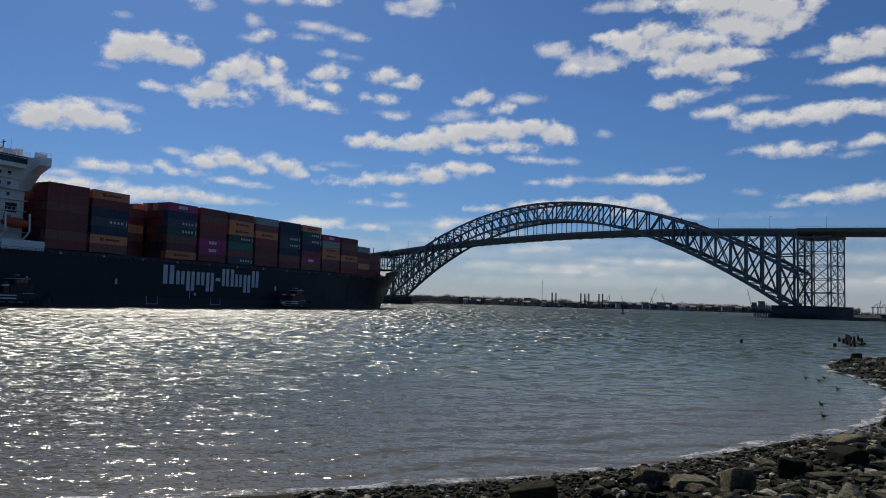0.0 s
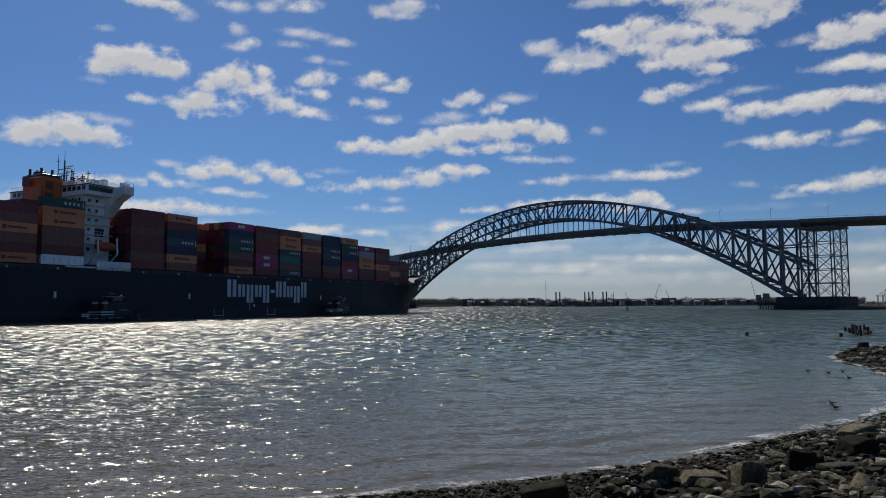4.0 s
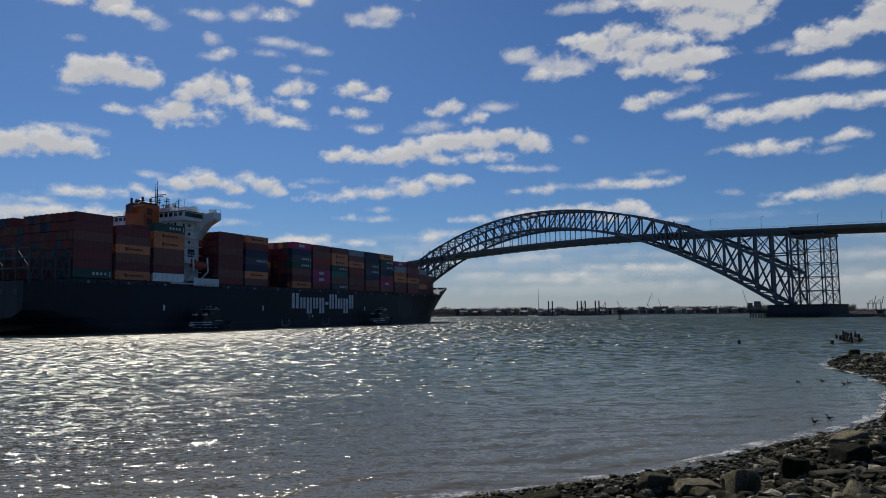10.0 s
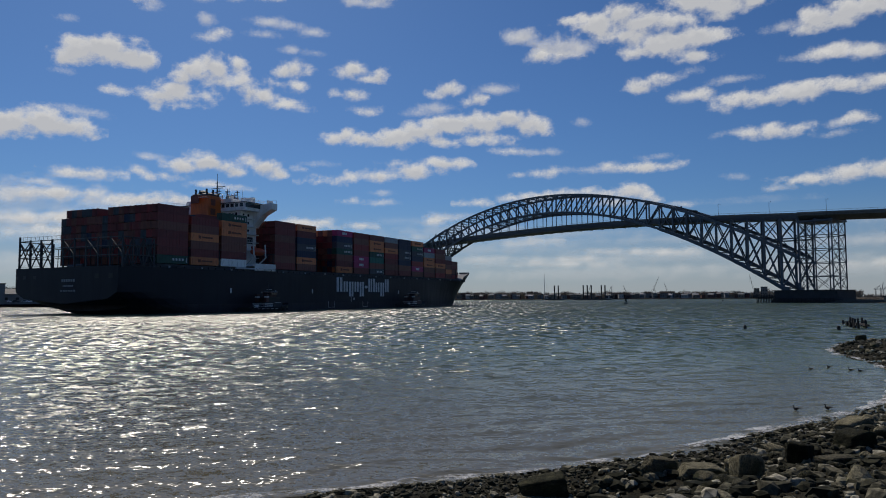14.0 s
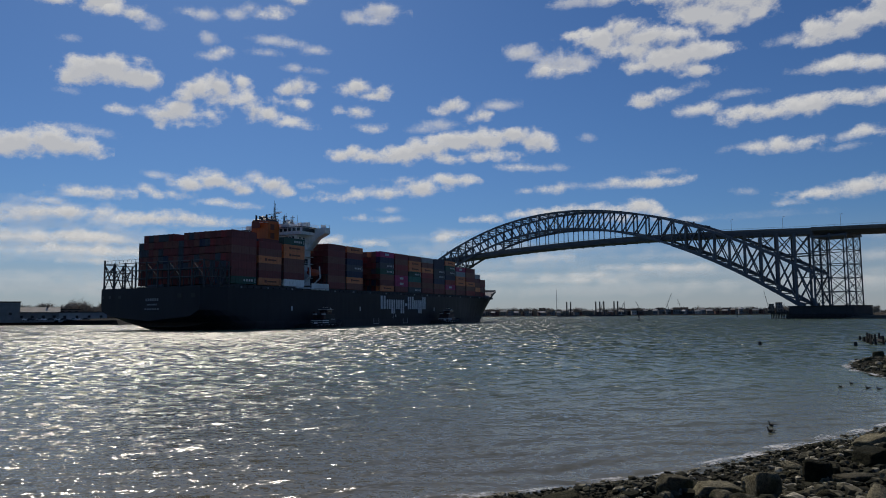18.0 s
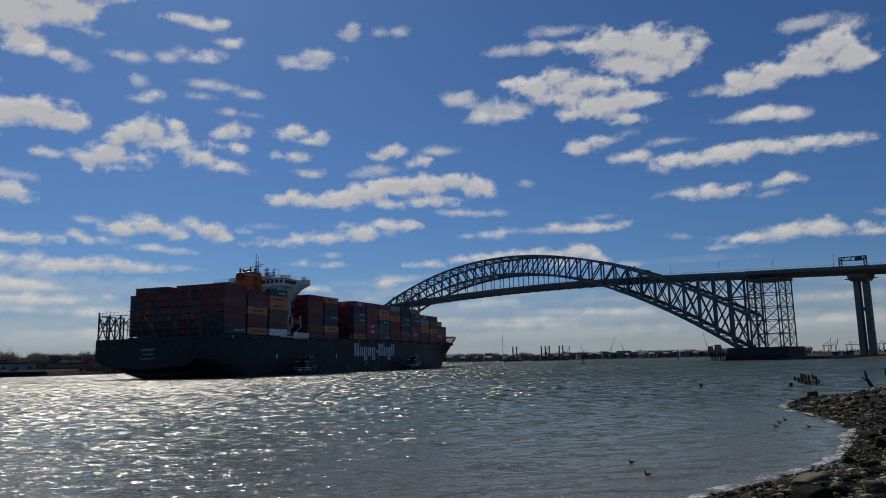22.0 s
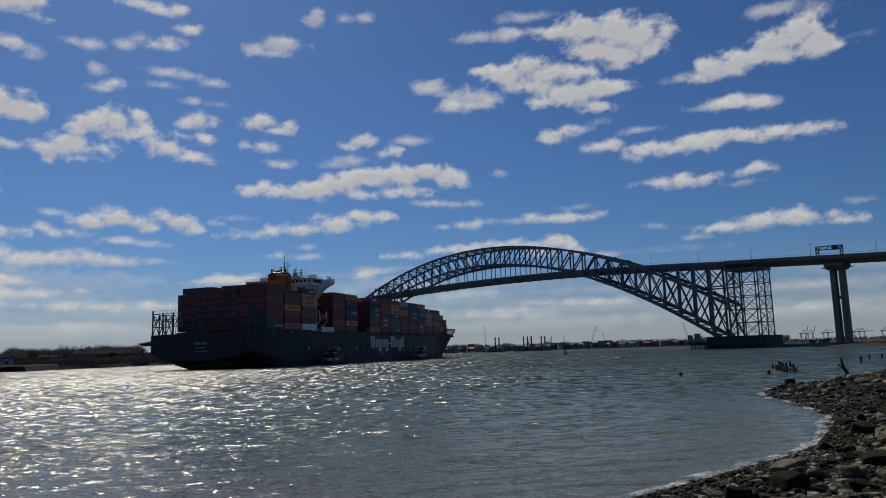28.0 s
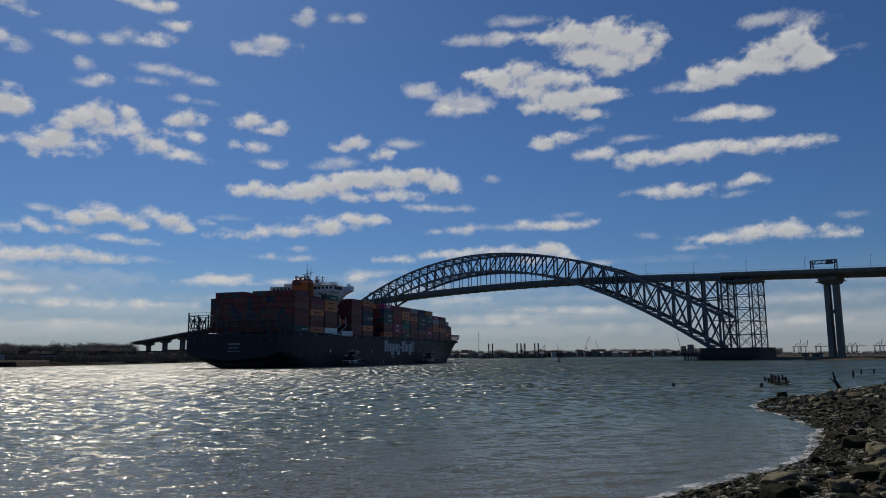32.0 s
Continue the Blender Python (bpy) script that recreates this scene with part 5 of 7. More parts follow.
def lone_post(x, y, tall, r=0.2, lean=0.0, name="mooring_post"):
    b = thing(name, pose(x, y, 0), "single weathered timber post standing in the shallows", "post", "lone posts")
    part("shaft", Build().tube((0, 0, -1.5), (lean, 0, tall), r, r * 0.85, 8), M["timber"], b)
    part("cap", Build().tube((lean, 0, tall), (lean * 1.05, 0, tall + 0.08), r * 0.8, r * 0.5, 8), M["timber"], b)


pile_row()
for x, y, tall in ((88.3, 129.3, 1.2), (104, 149.5, 0.9), (108, 151, 0.9), (72.5, 129, 0.5), (53.0, 97.6, 0.45), (42.0, 101.5, 0.45)):
    lone_post(x, y, tall, 0.26 if tall == 0.45 else 0.2)


def driftwood():
    z = float(bank_h(np.array([56.6]), np.array([86.4]))[0])
    b = thing("driftwood_stump", pose(56.6, 86.4, z), "dark forked driftwood stump wedged upright among the stones", "driftwood")
    part("trunk", Build().tube((0.7, 0, -0.2), (0, 0, 1.1), 0.26, 0.2, 8), M["timber"], b)
    part("fork", Build().tube((0, 0, 1.0), (-0.25, 0, 2.3), 0.18, 0.09, 7), M["timber"], b)
    part("fork", Build().tube((0.1, 0, 0.9), (-0.7, 0.1, 1.5), 0.13, 0.06, 7), M["timber"], b)
    for i, (x, y) in enumerate(((54.6, 74.2), (55.4, 74.0), (56.1, 73.6), (56.8, 73.2))):
        z = float(bank_h(np.array([x]), np.array([y]))[0])
        c = thing("broken_stake", pose(x, y, z), "short broken timber stake sticking out of the bank", "stake", "broken stakes")
        part("shaft", Build().tube((0, 0, -0.3), (-0.25, 0.1, 1.0 + 0.15 * (i % 2)), 0.15, 0.1, 7), M["timber"], c)
        part("splinter", Build().tube((-0.25, 0.1, 0.95), (-0.32, 0.12, 1.3), 0.06, 0.01, 5), M["timber"], c)
    for x, y, l, rz in ((25.5, 38.0, 2.6, 60),):
        z = float(bank_h(np.array([x]), np.array([y]))[0])
        c = thing("driftwood_log", pose(x, y, z + 0.22, 0, 0, rz), "weathered driftwood log lying on the stones", "driftwood", "driftwood logs")
        part("trunk", Build().tube((-l / 2, 0, 0), (l / 2, 0.1, 0.08), 0.2, 0.14, 9), M["bark"], c)
        part("branch_stub", Build().tube((l * 0.2, 0, 0.1), (l * 0.3, 0.35, 0.4), 0.07, 0.04, 6), M["bark"], c)


driftwood()


def buoy(x, y, k=1.0):
    b = thing("channel_buoy", pose(x, y, 0), "dark steel channel buoy with a lattice top", "buoy", "channel buoys")
    part("float", Build().tube((0, 0, -0.8), (0, 0, 0.8 * k), 1.35 * k, 1.3 * k, 14), M["green_paint"], b)
    cage = Build()
    for i in range(4):
        a = math.pi / 4 + i * math.pi / 2
        cage.beam((1.0 * k * math.cos(a), 1.0 * k * math.sin(a), 0.8 * k), (0.45 * k * math.cos(a), 0.45 * k * math.sin(a), 3.6 * k), 0.14)
    part("cage", cage, M["green_paint"], b)
    part("topmark", Build().tube((0, 0, 2.4 * k), (0, 0, 3.8 * k), 0.62 * k, 0.62 * k, 10), M["green_paint"], b)
    part("lantern", Build().tube((0, 0, 3.8 * k), (0, 0, 4.4 * k), 0.2 * k, 0.16 * k, 8), M["black"], b)


M["green_paint"] = painted("buoy_green", (0.008, 0.02, 0.014), 0.5, (0.04, 0.03, 0.02), 0.5, 1.0)
buoy(116.5, 466, 0.85)
buoy(300, 780, 0.55)


# ---- land on the far sides ----
def land(name, pts, depth, top, label, material="land"):
    """A strip of land: a waterline of points with a low bank, and level ground behind."""
    rings = []
    for (x, y), (bx, by) in zip(pts, depth):
        d = Vector((bx - x, by - y, 0)).normalized()
        rings.append([(x - d.x * 3, y - d.y * 3, -3), (x, y, 0.25), (x + d.x * 5, y + d.y * 5, top * 0.75), (x + d.x * 12, y + d.y * 12, top), (bx, by, top + 1.5)])
    fine = []
    for r0, r1 in zip(rings, rings[1:]):
        for k in range(8):
            f = k / 8
            j = [random.uniform(-1, 1) for _ in r0]
            fine.append([tuple(a + (b - a) * f + (j[i] * (0.3 if c < 2 else 0.12) if 0 < i < 4 else 0) for c, (a, b) in enumerate(zip(p, q))) for i, (p, q) in enumerate(zip(r0, r1))])
    fine.append(rings[-1])
    return tagged(new(name, Build().loft(fine, caps=False, closed=False).mesh(name, M[material])), label, "ground", kind="structure")


land("land_south", [(-900, 620), (-420, 560), (-300, 500), (-222, 470), (-226, 540), (-216, 620), (-205, 830), (-60, 930), (-20, 1500), (60, 1750)],
     [(-2000, 1500), (-1500, 1500), (-1300, 1600), (-1200, 1700), (-1100, 1800), (-1000, 1900), (-900, 2000), (-700, 2200), (-400, 2600), (-200, 3000)], 4.2, "low winter land along the far bank", "mud")
land("land_west", [(-200, 1850), (60, 1800), (300, 1720), (640, 1640), (900, 1550), (1300, 1500)],
     [(-300, 3600), (100, 3600), (500, 3500), (1000, 3400), (1500, 3200), (2300, 3000)], 3.0, "distant low industrial shore")
land("land_north", [(268, 545), (258, 505), (262, 470), (290, 420), (330, 390), (420, 330), (560, 250)],
     [(1200, 2000), (1200, 1500), (1300, 1200), (1400, 1000), (1500, 800), (1500, 600), (1500, 400)], 2.2, "low pale sandy shore below the bridge approach", "sand")


def polar(az, d):
    return d * math.sin(radians(az)), d * math.cos(radians(az))


def building(az, d, w, dp, h, wall, base=3.0, storeys=2, bays=4, pitched=False, turn=0.0, name="building", label="", roof="roof"):
    x, y = polar(az, d)
    b = thing(name, pose(x, y, base, 0, 0, -az + turn), label or "low building on the far shore", "building", "far shore buildings")
    part("wall", Build().box(-w / 2, w / 2, 0, dp, -1, h), M[wall], b)
    if pitched:
        part("roof", Build().loft([[(-w / 2 - 0.6, -0.7, h), (-w / 2 - 0.6, dp + 0.7, h), (-w / 2 - 0.6, dp / 2, h + dp * 0.28)], [(w / 2 + 0.6, -0.7, h), (w / 2 + 0.6, dp + 0.7, h), (w / 2 + 0.6, dp / 2, h + dp * 0.28)]]), M[roof], b)
    else:
        part("roof", Build().box(-w / 2 - 0.3, w / 2 + 0.3, -0.3, dp + 0.3, h, h + 0.6), M[roof], b)
    for s in range(storeys):
        for k in range(bays):
            cx = -w / 2 + w * (k + 0.5) / bays
            z = h * (s + 0.32) / storeys
            part("window", Build().box(cx - min(0.9, w / bays * 0.28), cx + min(0.9, w / bays * 0.28), -0.1, 0.12, z, z + min(1.7, h / storeys * 0.5)), M["glass"], b)
    if pitched:
        part("chimney", Build().box(w * 0.2, w * 0.2 + 1, dp * 0.4, dp * 0.4 + 1, h, h + dp * 0.28 + 1.2), M["brick"], b)
    return b


def tree_mesh(seed):
    """A bare winter tree about one unit high: trunk and limbs, and a crown of fine twigs."""
    r = random.Random(seed)
    wood, twig = Build(), Build()

    def grow(p, d, length, rad, depth):
        q = p + d * length
        (wood if depth < 3 else twig).tube(p, q, rad, rad * 0.62, 5 if depth < 2 else 3)
        if depth >= 5:
            return
        for _ in range(3 if depth < 4 else 3):
            nd = (d + Vector((r.gauss(0, 0.55), r.gauss(0, 0.55), r.gauss(0.12, 0.3)))).normalized()
            grow(p + d * length * r.uniform(0.55, 1.0), nd, length * r.uniform(0.6, 0.82), max(rad * 0.6, 0.0035), depth + 1)

    grow(Vector((0, 0, -0.02)), Vector((r.gauss(0, 0.05), r.gauss(0, 0.05), 1)).normalized(), 0.26, 0.022, 0)
    return wood.mesh("trunk", M["bark"]), twig.mesh("crown", M["twig"])


TREES = [tree_mesh(40 + i) for i in range(4)]


def tree(x, y, z, tall, k, spin):
    b = thing("bare_tree", pose(x, y, z, 0, 0, spin), "bare grey-brown winter tree on the far bank", "tree", "bare trees")
    for name, me in zip(("trunk", "crown"), TREES[k % 4]):
        o = part(name, me, None, b)
        o.scale = (tall * 1.1, tall * 1.1, tall)


def woods(name, az0, az1, d, deep, lo, hi, base, count, label, seed):
    """Thick scrub and far trees as one mass of twiggy clumps with an uneven top."""
    r = random.Random(seed)
    b = Build()
    for _ in range(count):
        az, dd = r.uniform(az0, az1), d + r.uniform(0, deep)
        x, y = polar(az, dd)
        top = lo + (hi - lo) * (0.5 + 0.5 * noise.noise(Vector((az * 0.9, dd * 0.004, seed)))) * r.uniform(0.4, 1.15)
        w = top * r.uniform(0.2, 0.34)
        for k in range(56):
            # a leafless crown: thin sprays of twigs reaching up and outwards in a rounded mass
            a, e, q = r.uniform(0, 6.28), r.uniform(-1, 1), r.random() ** 0.5
            sx, sy = math.cos(a) * math.sqrt(1 - e * e), math.sin(a) * math.sqrt(1 - e * e)
            cx, cy, cz = x + w * q * sx, y + w * q * sy, base + top * 0.56 + top * 0.38 * q * e
            g, t = top * r.uniform(0.06, 0.15), top * (0.012 if d < 1200 else 0.024)
            ux, uy, uz = sx * 0.6 + r.gauss(0, 0.5), sy * 0.6 + r.gauss(0, 0.5), 0.3 + r.gauss(0, 0.5)
            b.add([(cx - t, cy, cz), (cx + t, cy + r.uniform(-t, t), cz + r.uniform(-t, t)), (cx + g * ux, cy + g * uy, cz + g * uz)], [(0, 1, 2)])
        for k in range(3):
            g = w * 0.9
            b.add([(x - g * r.random(), y, base - 1), (x + g * r.random(), y + r.uniform(-2, 2), base - 1), (x + r.uniform(-g, g), y, base + top * r.uniform(0.45, 0.7))], [(0, 1, 2)])
    return tagged(new(name, b.mesh(name, M["twig"])), label, "trees", kind="stuff")


woods("woodland", -36, -25.5, 612, 170, 8, 20, 3, 1900, "band of bare winter woods behind the south bank", 1)
woods("woodland", -26.5, -18, 690, 220, 9, 23, 3, 2000, "bare winter trees and scrub behind the south bank houses", 2)
woods("woodland", -36, -13, 575, 60, 2.5, 8, 3.6, 1500, "low winter scrub along the far bank road", 8)
woods("woodland", -18.5, -12.5, 800, 200, 5, 10, 3, 800, "low scrub under the viaduct", 7)
woods("woodland", -6, 6.5, 1680, 300, 10, 26, 3, 1100, "distant bare trees along the shore", 3)
woods("woodland", 5, 30, 1690, 330, 8, 23, 3, 2300, "distant bare trees along the shore", 4)
woods("woodland", 29, 40, 1500, 500, 4, 9, 3, 500, "low far scrub beyond the bridge approach", 5)
woods("woodland", 25, 38, 600, 300, 1.0, 2.6, 2.3, 700, "low dry scrub on the near flat shore", 6)
rt = random.Random(9)
for az, d, tall in [(-20.75, 690, 19), (-24.9, 640, 16), (-25.4, 650, 17), (-22.2, 700, 14), (-18.6, 760, 15), (-31, 660, 15), (-29.5, 650, 16), (-28.2, 660, 15), (-27.2, 640, 14), (-33.5, 640, 15),
                    (2.0, 1650, 24), (3.1, 1660, 20), (4.9, 1680, 21), (6.6, 1690, 19), (18.3, 1720, 20), (20.2, 1730, 22), (22.1, 1740, 20), (-21.5, 690, 13), (-23.6, 660, 15), (-16.5, 800, 14)]:
    tree(*polar(az, d), 3.0, tall, rt.randrange(4), rt.uniform(0, 360))
for i in range(26):
    az = rt.uniform(-35, -14)
    tree(*polar(az, rt.uniform(650, 800)), 3.0, rt.uniform(15, 22), rt.randrange(4), rt.uniform(0, 360))

# south bank, from the white sheds to the row houses near the viaduct
building(-33.2, 560, 34, 16, 12.5, "pale", storeys=1, bays=3, name="warehouse", label="pale flat-roofed warehouse on the far bank")
building(-30.4, 566, 26, 12, 6.0, "pale", storeys=1, bays=4, pitched=True, name="shed", label="low pale shed with a pitched roof", roof="pale")
building(-28.9, 575, 22, 12, 7.5, "tan", storeys=2, bays=5, name="building", label="tan low building behind the sheds")
building(-27.6, 560, 30, 10, 5.5, "white_wall", storeys=1, bays=4, name="shed", label="white low shed with dark bay openings")
building(-24.4, 690, 46, 14, 8.0, "tan", storeys=2, bays=9, name="warehouse", label="long tan warehouse behind the scrub of the far bank")
for i in range(6):
    building(-22.1 + i * 0.72, 655 + i * 7, 7.4, 11, 8.0 + (i % 2) * 0.6, ("brick", "tan", "brick", "roof", "brick", "tan")[i], storeys=2, bays=2, pitched=True, name="row_house", label="narrow two-storey row house with a pitched roof")
building(-17.2, 760, 40, 15, 8.5, "tan", storeys=2, bays=7, name="warehouse", label="tan low warehouse on the far bank")
building(-15.1, 790, 26, 14, 10, "brick", storeys=3, bays=5, name="building", label="dark brick building on the far bank")
building(-23.2, 610, 16, 9, 5.0, "pale", storeys=1, bays=3, name="shed", label="small pale shed on the far bank")
building(-18.4, 700, 60, 9, 3.6, "pale", storeys=1, bays=10, name="shed", label="long low shed by the water")
for i in range(24):
    az = -36 + i * 0.95 + rt.uniform(-0.4, 0.4)
    building(az, 600 + rt.uniform(0, 45) + max(az + 26, 0) * 14, rt.uniform(6, 10), 8, rt.uniform(3.0, 5.5), rt.choice(("brick", "tan", "slate_wall", "tan", "pale", "white_wall")), base=4.0, storeys=rt.choice((1, 2)), bays=3, pitched=rt.random() < 0.6, name="house", label="small low house on the far bank", turn=rt.uniform(-25, 25))
# west shore
for i, (az, w, h, wl, nm) in enumerate(((1.6, 30, 17, "brick", "building"), (2.7, 36, 12, "tan", "warehouse"), (4.3, 60, 7, "pale", "warehouse"), (5.6, 34, 10, "brick", "building"), (6.7, 20, 15, "tan", "building"), (9.4, 40, 9, "brick", "warehouse"),
                                       (10.2, 30, 10, "tan", "warehouse"), (13.6, 52, 10, "roof", "warehouse"), (14.6, 36, 12, "tan", "building"), (15.7, 30, 15, "brick", "building"), (17.1, 44, 13, "slate_wall", "warehouse"), (18.0, 60, 10, "brick", "warehouse"),
                                       (19.3, 40, 8, "pale", "warehouse"), (20.4, 28, 11, "tan", "building"), (21.2, 24, 12, "pale", "building"), (22.3, 40, 9, "brick", "warehouse"))):
    building(az, 1625 + (i * 37 % 70), w * 0.7, 16, h * 0.75, wl, storeys=max(1, int(h / 4)), bays=6, pitched=i % 3 == 1, name=nm, label={"brick": "dark brick building on the distant shore", "tan": "tan building on the distant shore", "pale": "pale low building on the distant shore"}.get(wl, "dark slate building on the distant shore"))
building(23.35, 1500, 9, 12, 17, "tan", storeys=7, bays=4, name="apartment_block", label="tan apartment block on the distant shore")
building(23.85, 1520, 12, 12, 20, "pale", storeys=7, bays=4, name="apartment_block", label="pale apartment block on the distant shore")
for i in range(44):
    az = 1.2 + i * 0.515 + rt.uniform(-0.2, 0.2)
    building(az, 1600 + rt.uniform(0, 70), rt.uniform(7, 13), 11, rt.uniform(5, 10), rt.choice(("brick", "tan", "slate_wall", "pale", "brick", "tan", "white_wall")), base=3.0, storeys=rt.choice((1, 2)), bays=2, pitched=rt.random() < 0.9, name="house", label="small pitched-roof house on the distant shore", turn=rt.uniform(-20, 20), roof=("roof", "slate_wall", "pale", "white_wall")[i % 4])
# sheds by the approach pier
building(31.5, 500, 4, 4, 1.8, "tan", base=2.2, storeys=1, bays=1, name="shed", label="low dull shed on the sandy shore")
building(32.25, 510, 6, 4, 1.8, "slate_wall", base=2.2, storeys=1, bays=1, name="shed", label="low dull shed on the sandy shore")


def spud_piles(az, d, tall, n, gap):
    x, y = polar(az, d)
    b = thing("spud_barge", pose(x, y, 0, 0, 0, -az), "low dark barge with tall upright spud posts", "barge", "spud barges")
    part("deck", Build().box(-18, 18, -5, 5, -0.5, 2.2), M["black"], b)
    for k in range(n):
        part("spud", Build().tube((k * gap, 0, 0), (k * gap, 0, tall), 1.25, 1.2, 8), M["black"], b)
    part("cabin", Build().box(-12, -6, -3, 3, 2.2, 5.5), M["lash"], b)


for az, n, gap in ((8.62, 2, 7), (10.84, 3, 7.2), (12.22, 2, 6.5)):
    spud_piles(az, 1350, 27.0, n, gap)


def crawler_crane(az, d, reach, rise, base=3.0):
    x, y = polar(az, d)
    b = thing("crawler_crane", pose(x, y, base, 0, 0, -az), "dark lattice-boom crane on the distant shore", "crane", "distant cranes")
    part("body", Build().box(-3, 3, -2, 2, 0, 4), M["black"], b)
    foot, tip = Vector((0, 0, 3)), Vector((reach, 0, rise))
    boom = Build()
    for o in ((0, 0.7), (0, -0.7), (0.9, 0)):
        boom.beam(foot + Vector((o[0], o[1], 0)), tip, 0.35)
    for k in range(12):
        p, q = foot.lerp(tip, k / 12), foot.lerp(tip, (k + 1) / 12)
        boom.beam(p + Vector((0, 0.7 * (1 - k / 12), 0)), q - Vector((0, 0.7 * (1 - k / 12), 0)), 0.22)
    part("boom", boom, M["black"], b)
    part("hoist_line", Build().beam(tip, tip - Vector((0, 0, rise * 0.35)), 0.12), M["black"], b)
    part("pendant", Build().beam(tip, (-2.5 if reach > 0 else 2.5, 0, 7), 0.15), M["black"], b)


for az, d, reach, rise in ((15.9, 1500, 16, 42), (14.2, 1500, -9, 26), (16.3, 1480, -4, 20), (17.2, 1500, -8, 30), (12.6, 1400, 9, 22), (23.2, 1500, -8, 44), (11.1, 1400, 8, 26), (12.95, 1420, 2, 25)):
    crawler_crane(az, d, reach, rise)


def radio_mast(az, d, tall):
    x, y = polar(az, d)
    b = thing("radio_mast", pose(x, y, 3), "thin distant radio mast", "mast")
    part("shaft", Build().tube((0, 0, 0), (0, 0, tall), 0.7, 0.35, 6), M["pole"], b)
    part("guy", Build().beam((-tall * 0.25, 0, 0), (0, 0, tall * 0.8), 0.08).beam((tall * 0.25, 0, 0), (0, 0, tall * 0.8), 0.08), M["pole"], b)


radio_mast(7.84, 1650, 56)


def quay_crane(az, d, k=1.0, up=False):
    x, y = polar(az, d)
    b = thing("quay_crane", pose(x, y, 3, 0, 0, -az + 12), "far dock gantry crane in silhouette", "crane", "dock cranes")
    for px in (-9, 9):
        for py in (-8, 8):
            part("leg", Build().beam((px * k, py * k, 0), (px * k, py * k, 30 * k), 1.6 * k), M["deck_steel"], b)
        part("sill", Build().beam((px * k, -8 * k, 16 * k), (px * k, 8 * k, 16 * k), 1.4 * k), M["deck_steel"], b)
    part("girder", Build().beam((-16 * k, 0, 30 * k), (14 * k, 0, 30 * k), 2.4 * k), M["deck_steel"], b)
    part("boom", Build().beam((14 * k, 0, 30 * k), (20 * k, 0, 58 * k) if up else (44 * k, 0, 31 * k), 2.0 * k), M["deck_steel"], b)
    part("apex", Build().beam((-6 * k, 0, 30 * k), (6 * k, 0, 44 * k), 1.2 * k).beam((9 * k, 0, 30 * k), (6 * k, 0, 44 * k), 1.2 * k), M["deck_steel"], b)
    part("stay", Build().beam((6 * k, 0, 44 * k), (14 * k, 0, 48 * k) if up else (34 * k, 0, 31 * k), 0.6 * k).beam((6 * k, 0, 44 * k), (-15 * k, 0, 31 * k), 0.6 * k), M["deck_steel"], b)


for az, up in ((30.95, True), (31.4, True), (32.35, False), (34.25, False), (34.55, False), (35.9, True), (36.4, False), (37.2, False)):
    quay_crane(az, 2450, 0.72, up)


def parked_car(az, d, paint):
    x, y = polar(az, d)
    b = thing("parked_car", pose(x, y, 3.3, 0, 0, -az + 4), "small parked car by the far bank", "car", "parked cars")
    part("body", Build().loft([[(-2.2, py, 0.3), (2.2, py, 0.3), (2.25, py, 0.85), (1.2, py, 0.95), (0.6, py * 0.85, 1.5), (-1.3, py * 0.85, 1.5), (-2.1, py, 0.95)] for py in (-0.85, 0.85)]), M[paint], b)
    part("window", Build().box(-1.1, 0.5, -0.87, 0.87, 1.0, 1.38), M["glass"], b)
    for px in (-1.4, 1.4):
        for py in (-0.8, 0.8):
            part("wheel", Build().tube((px, py - 0.1, 0.32), (px, py + 0.1, 0.32), 0.33, n=10), M["rubber"], b)


for i in range(20):
    parked_car(-23.2 + i * 0.44 + rt.uniform(-0.1, 0.1), 590 + i * 6, ("white", "black", "white", "pole", "lash", "tug_red")[i % 6])
for i in range(10):
    parked_car(-31.2 + i * 0.42 + rt.uniform(-0.1, 0.1), 535, ("white", "black", "pole", "white", "lash")[i % 5])


# ---- birds on the water ----
def duck(k=1.0):
    b = thing("duck", Matrix(), "small dark duck swimming on the river", "duck", "swimming ducks")
    part("body", Build().loft([[(x * k, w * k * math.cos(a), (z + h * math.sin(a)) * k) for a in [2 * math.pi * i / 9 for i in range(9)]] for x, w, h, z in ((-0.34, 0.02, 0.02, 0.22), (-0.24, 0.12, 0.09, 0.16), (-0.05, 0.19, 0.16, 0.1), (0.14, 0.16, 0.14, 0.1), (0.24, 0.06, 0.06, 0.16))]), M["plume"], b, smooth=True)
    part("neck", Build().tube((0.19 * k, 0, 0.16 * k), (0.22 * k, 0, 0.42 * k), 0.075 * k, 0.055 * k, 7), M["neck"], b)
    hd = part("head", Build().ball((0.25 * k, 0, 0.46 * k), 0.09 * k, 0.065 * k, 0.07 * k, 8, 5), M["neck"], b, smooth=True)
    part("bill", Build().tube((0.32 * k, 0, 0.45 * k), (0.42 * k, 0, 0.43 * k), 0.025 * k, 0.012 * k, 6), M["neck"], hd)
    wings = []
    for sd in (-1, 1):
        # hinged at the shoulder, spread outwards
        w = Build()
        rows = ((0.14, -0.14, 0.0), (0.16, -0.15, 0.22), (0.1, -0.12, 0.44), (0.0, -0.1, 0.62))
        w.loft([[(a * k, sd * y * k, 0.02 * k), (b * k, sd * y * k, 0.0), (b * k, sd * y * k, -0.01 * k), (a * k, sd * y * k, -0.02 * k)] for a, b, y in rows])
        o = part("wing", w, M["plume"], b)
        wings.append((o, sd, k))
    b_wings[b] = wings
    return b


b_wings = {}
DUCKS = [duck(0.37) for _ in range(6)]


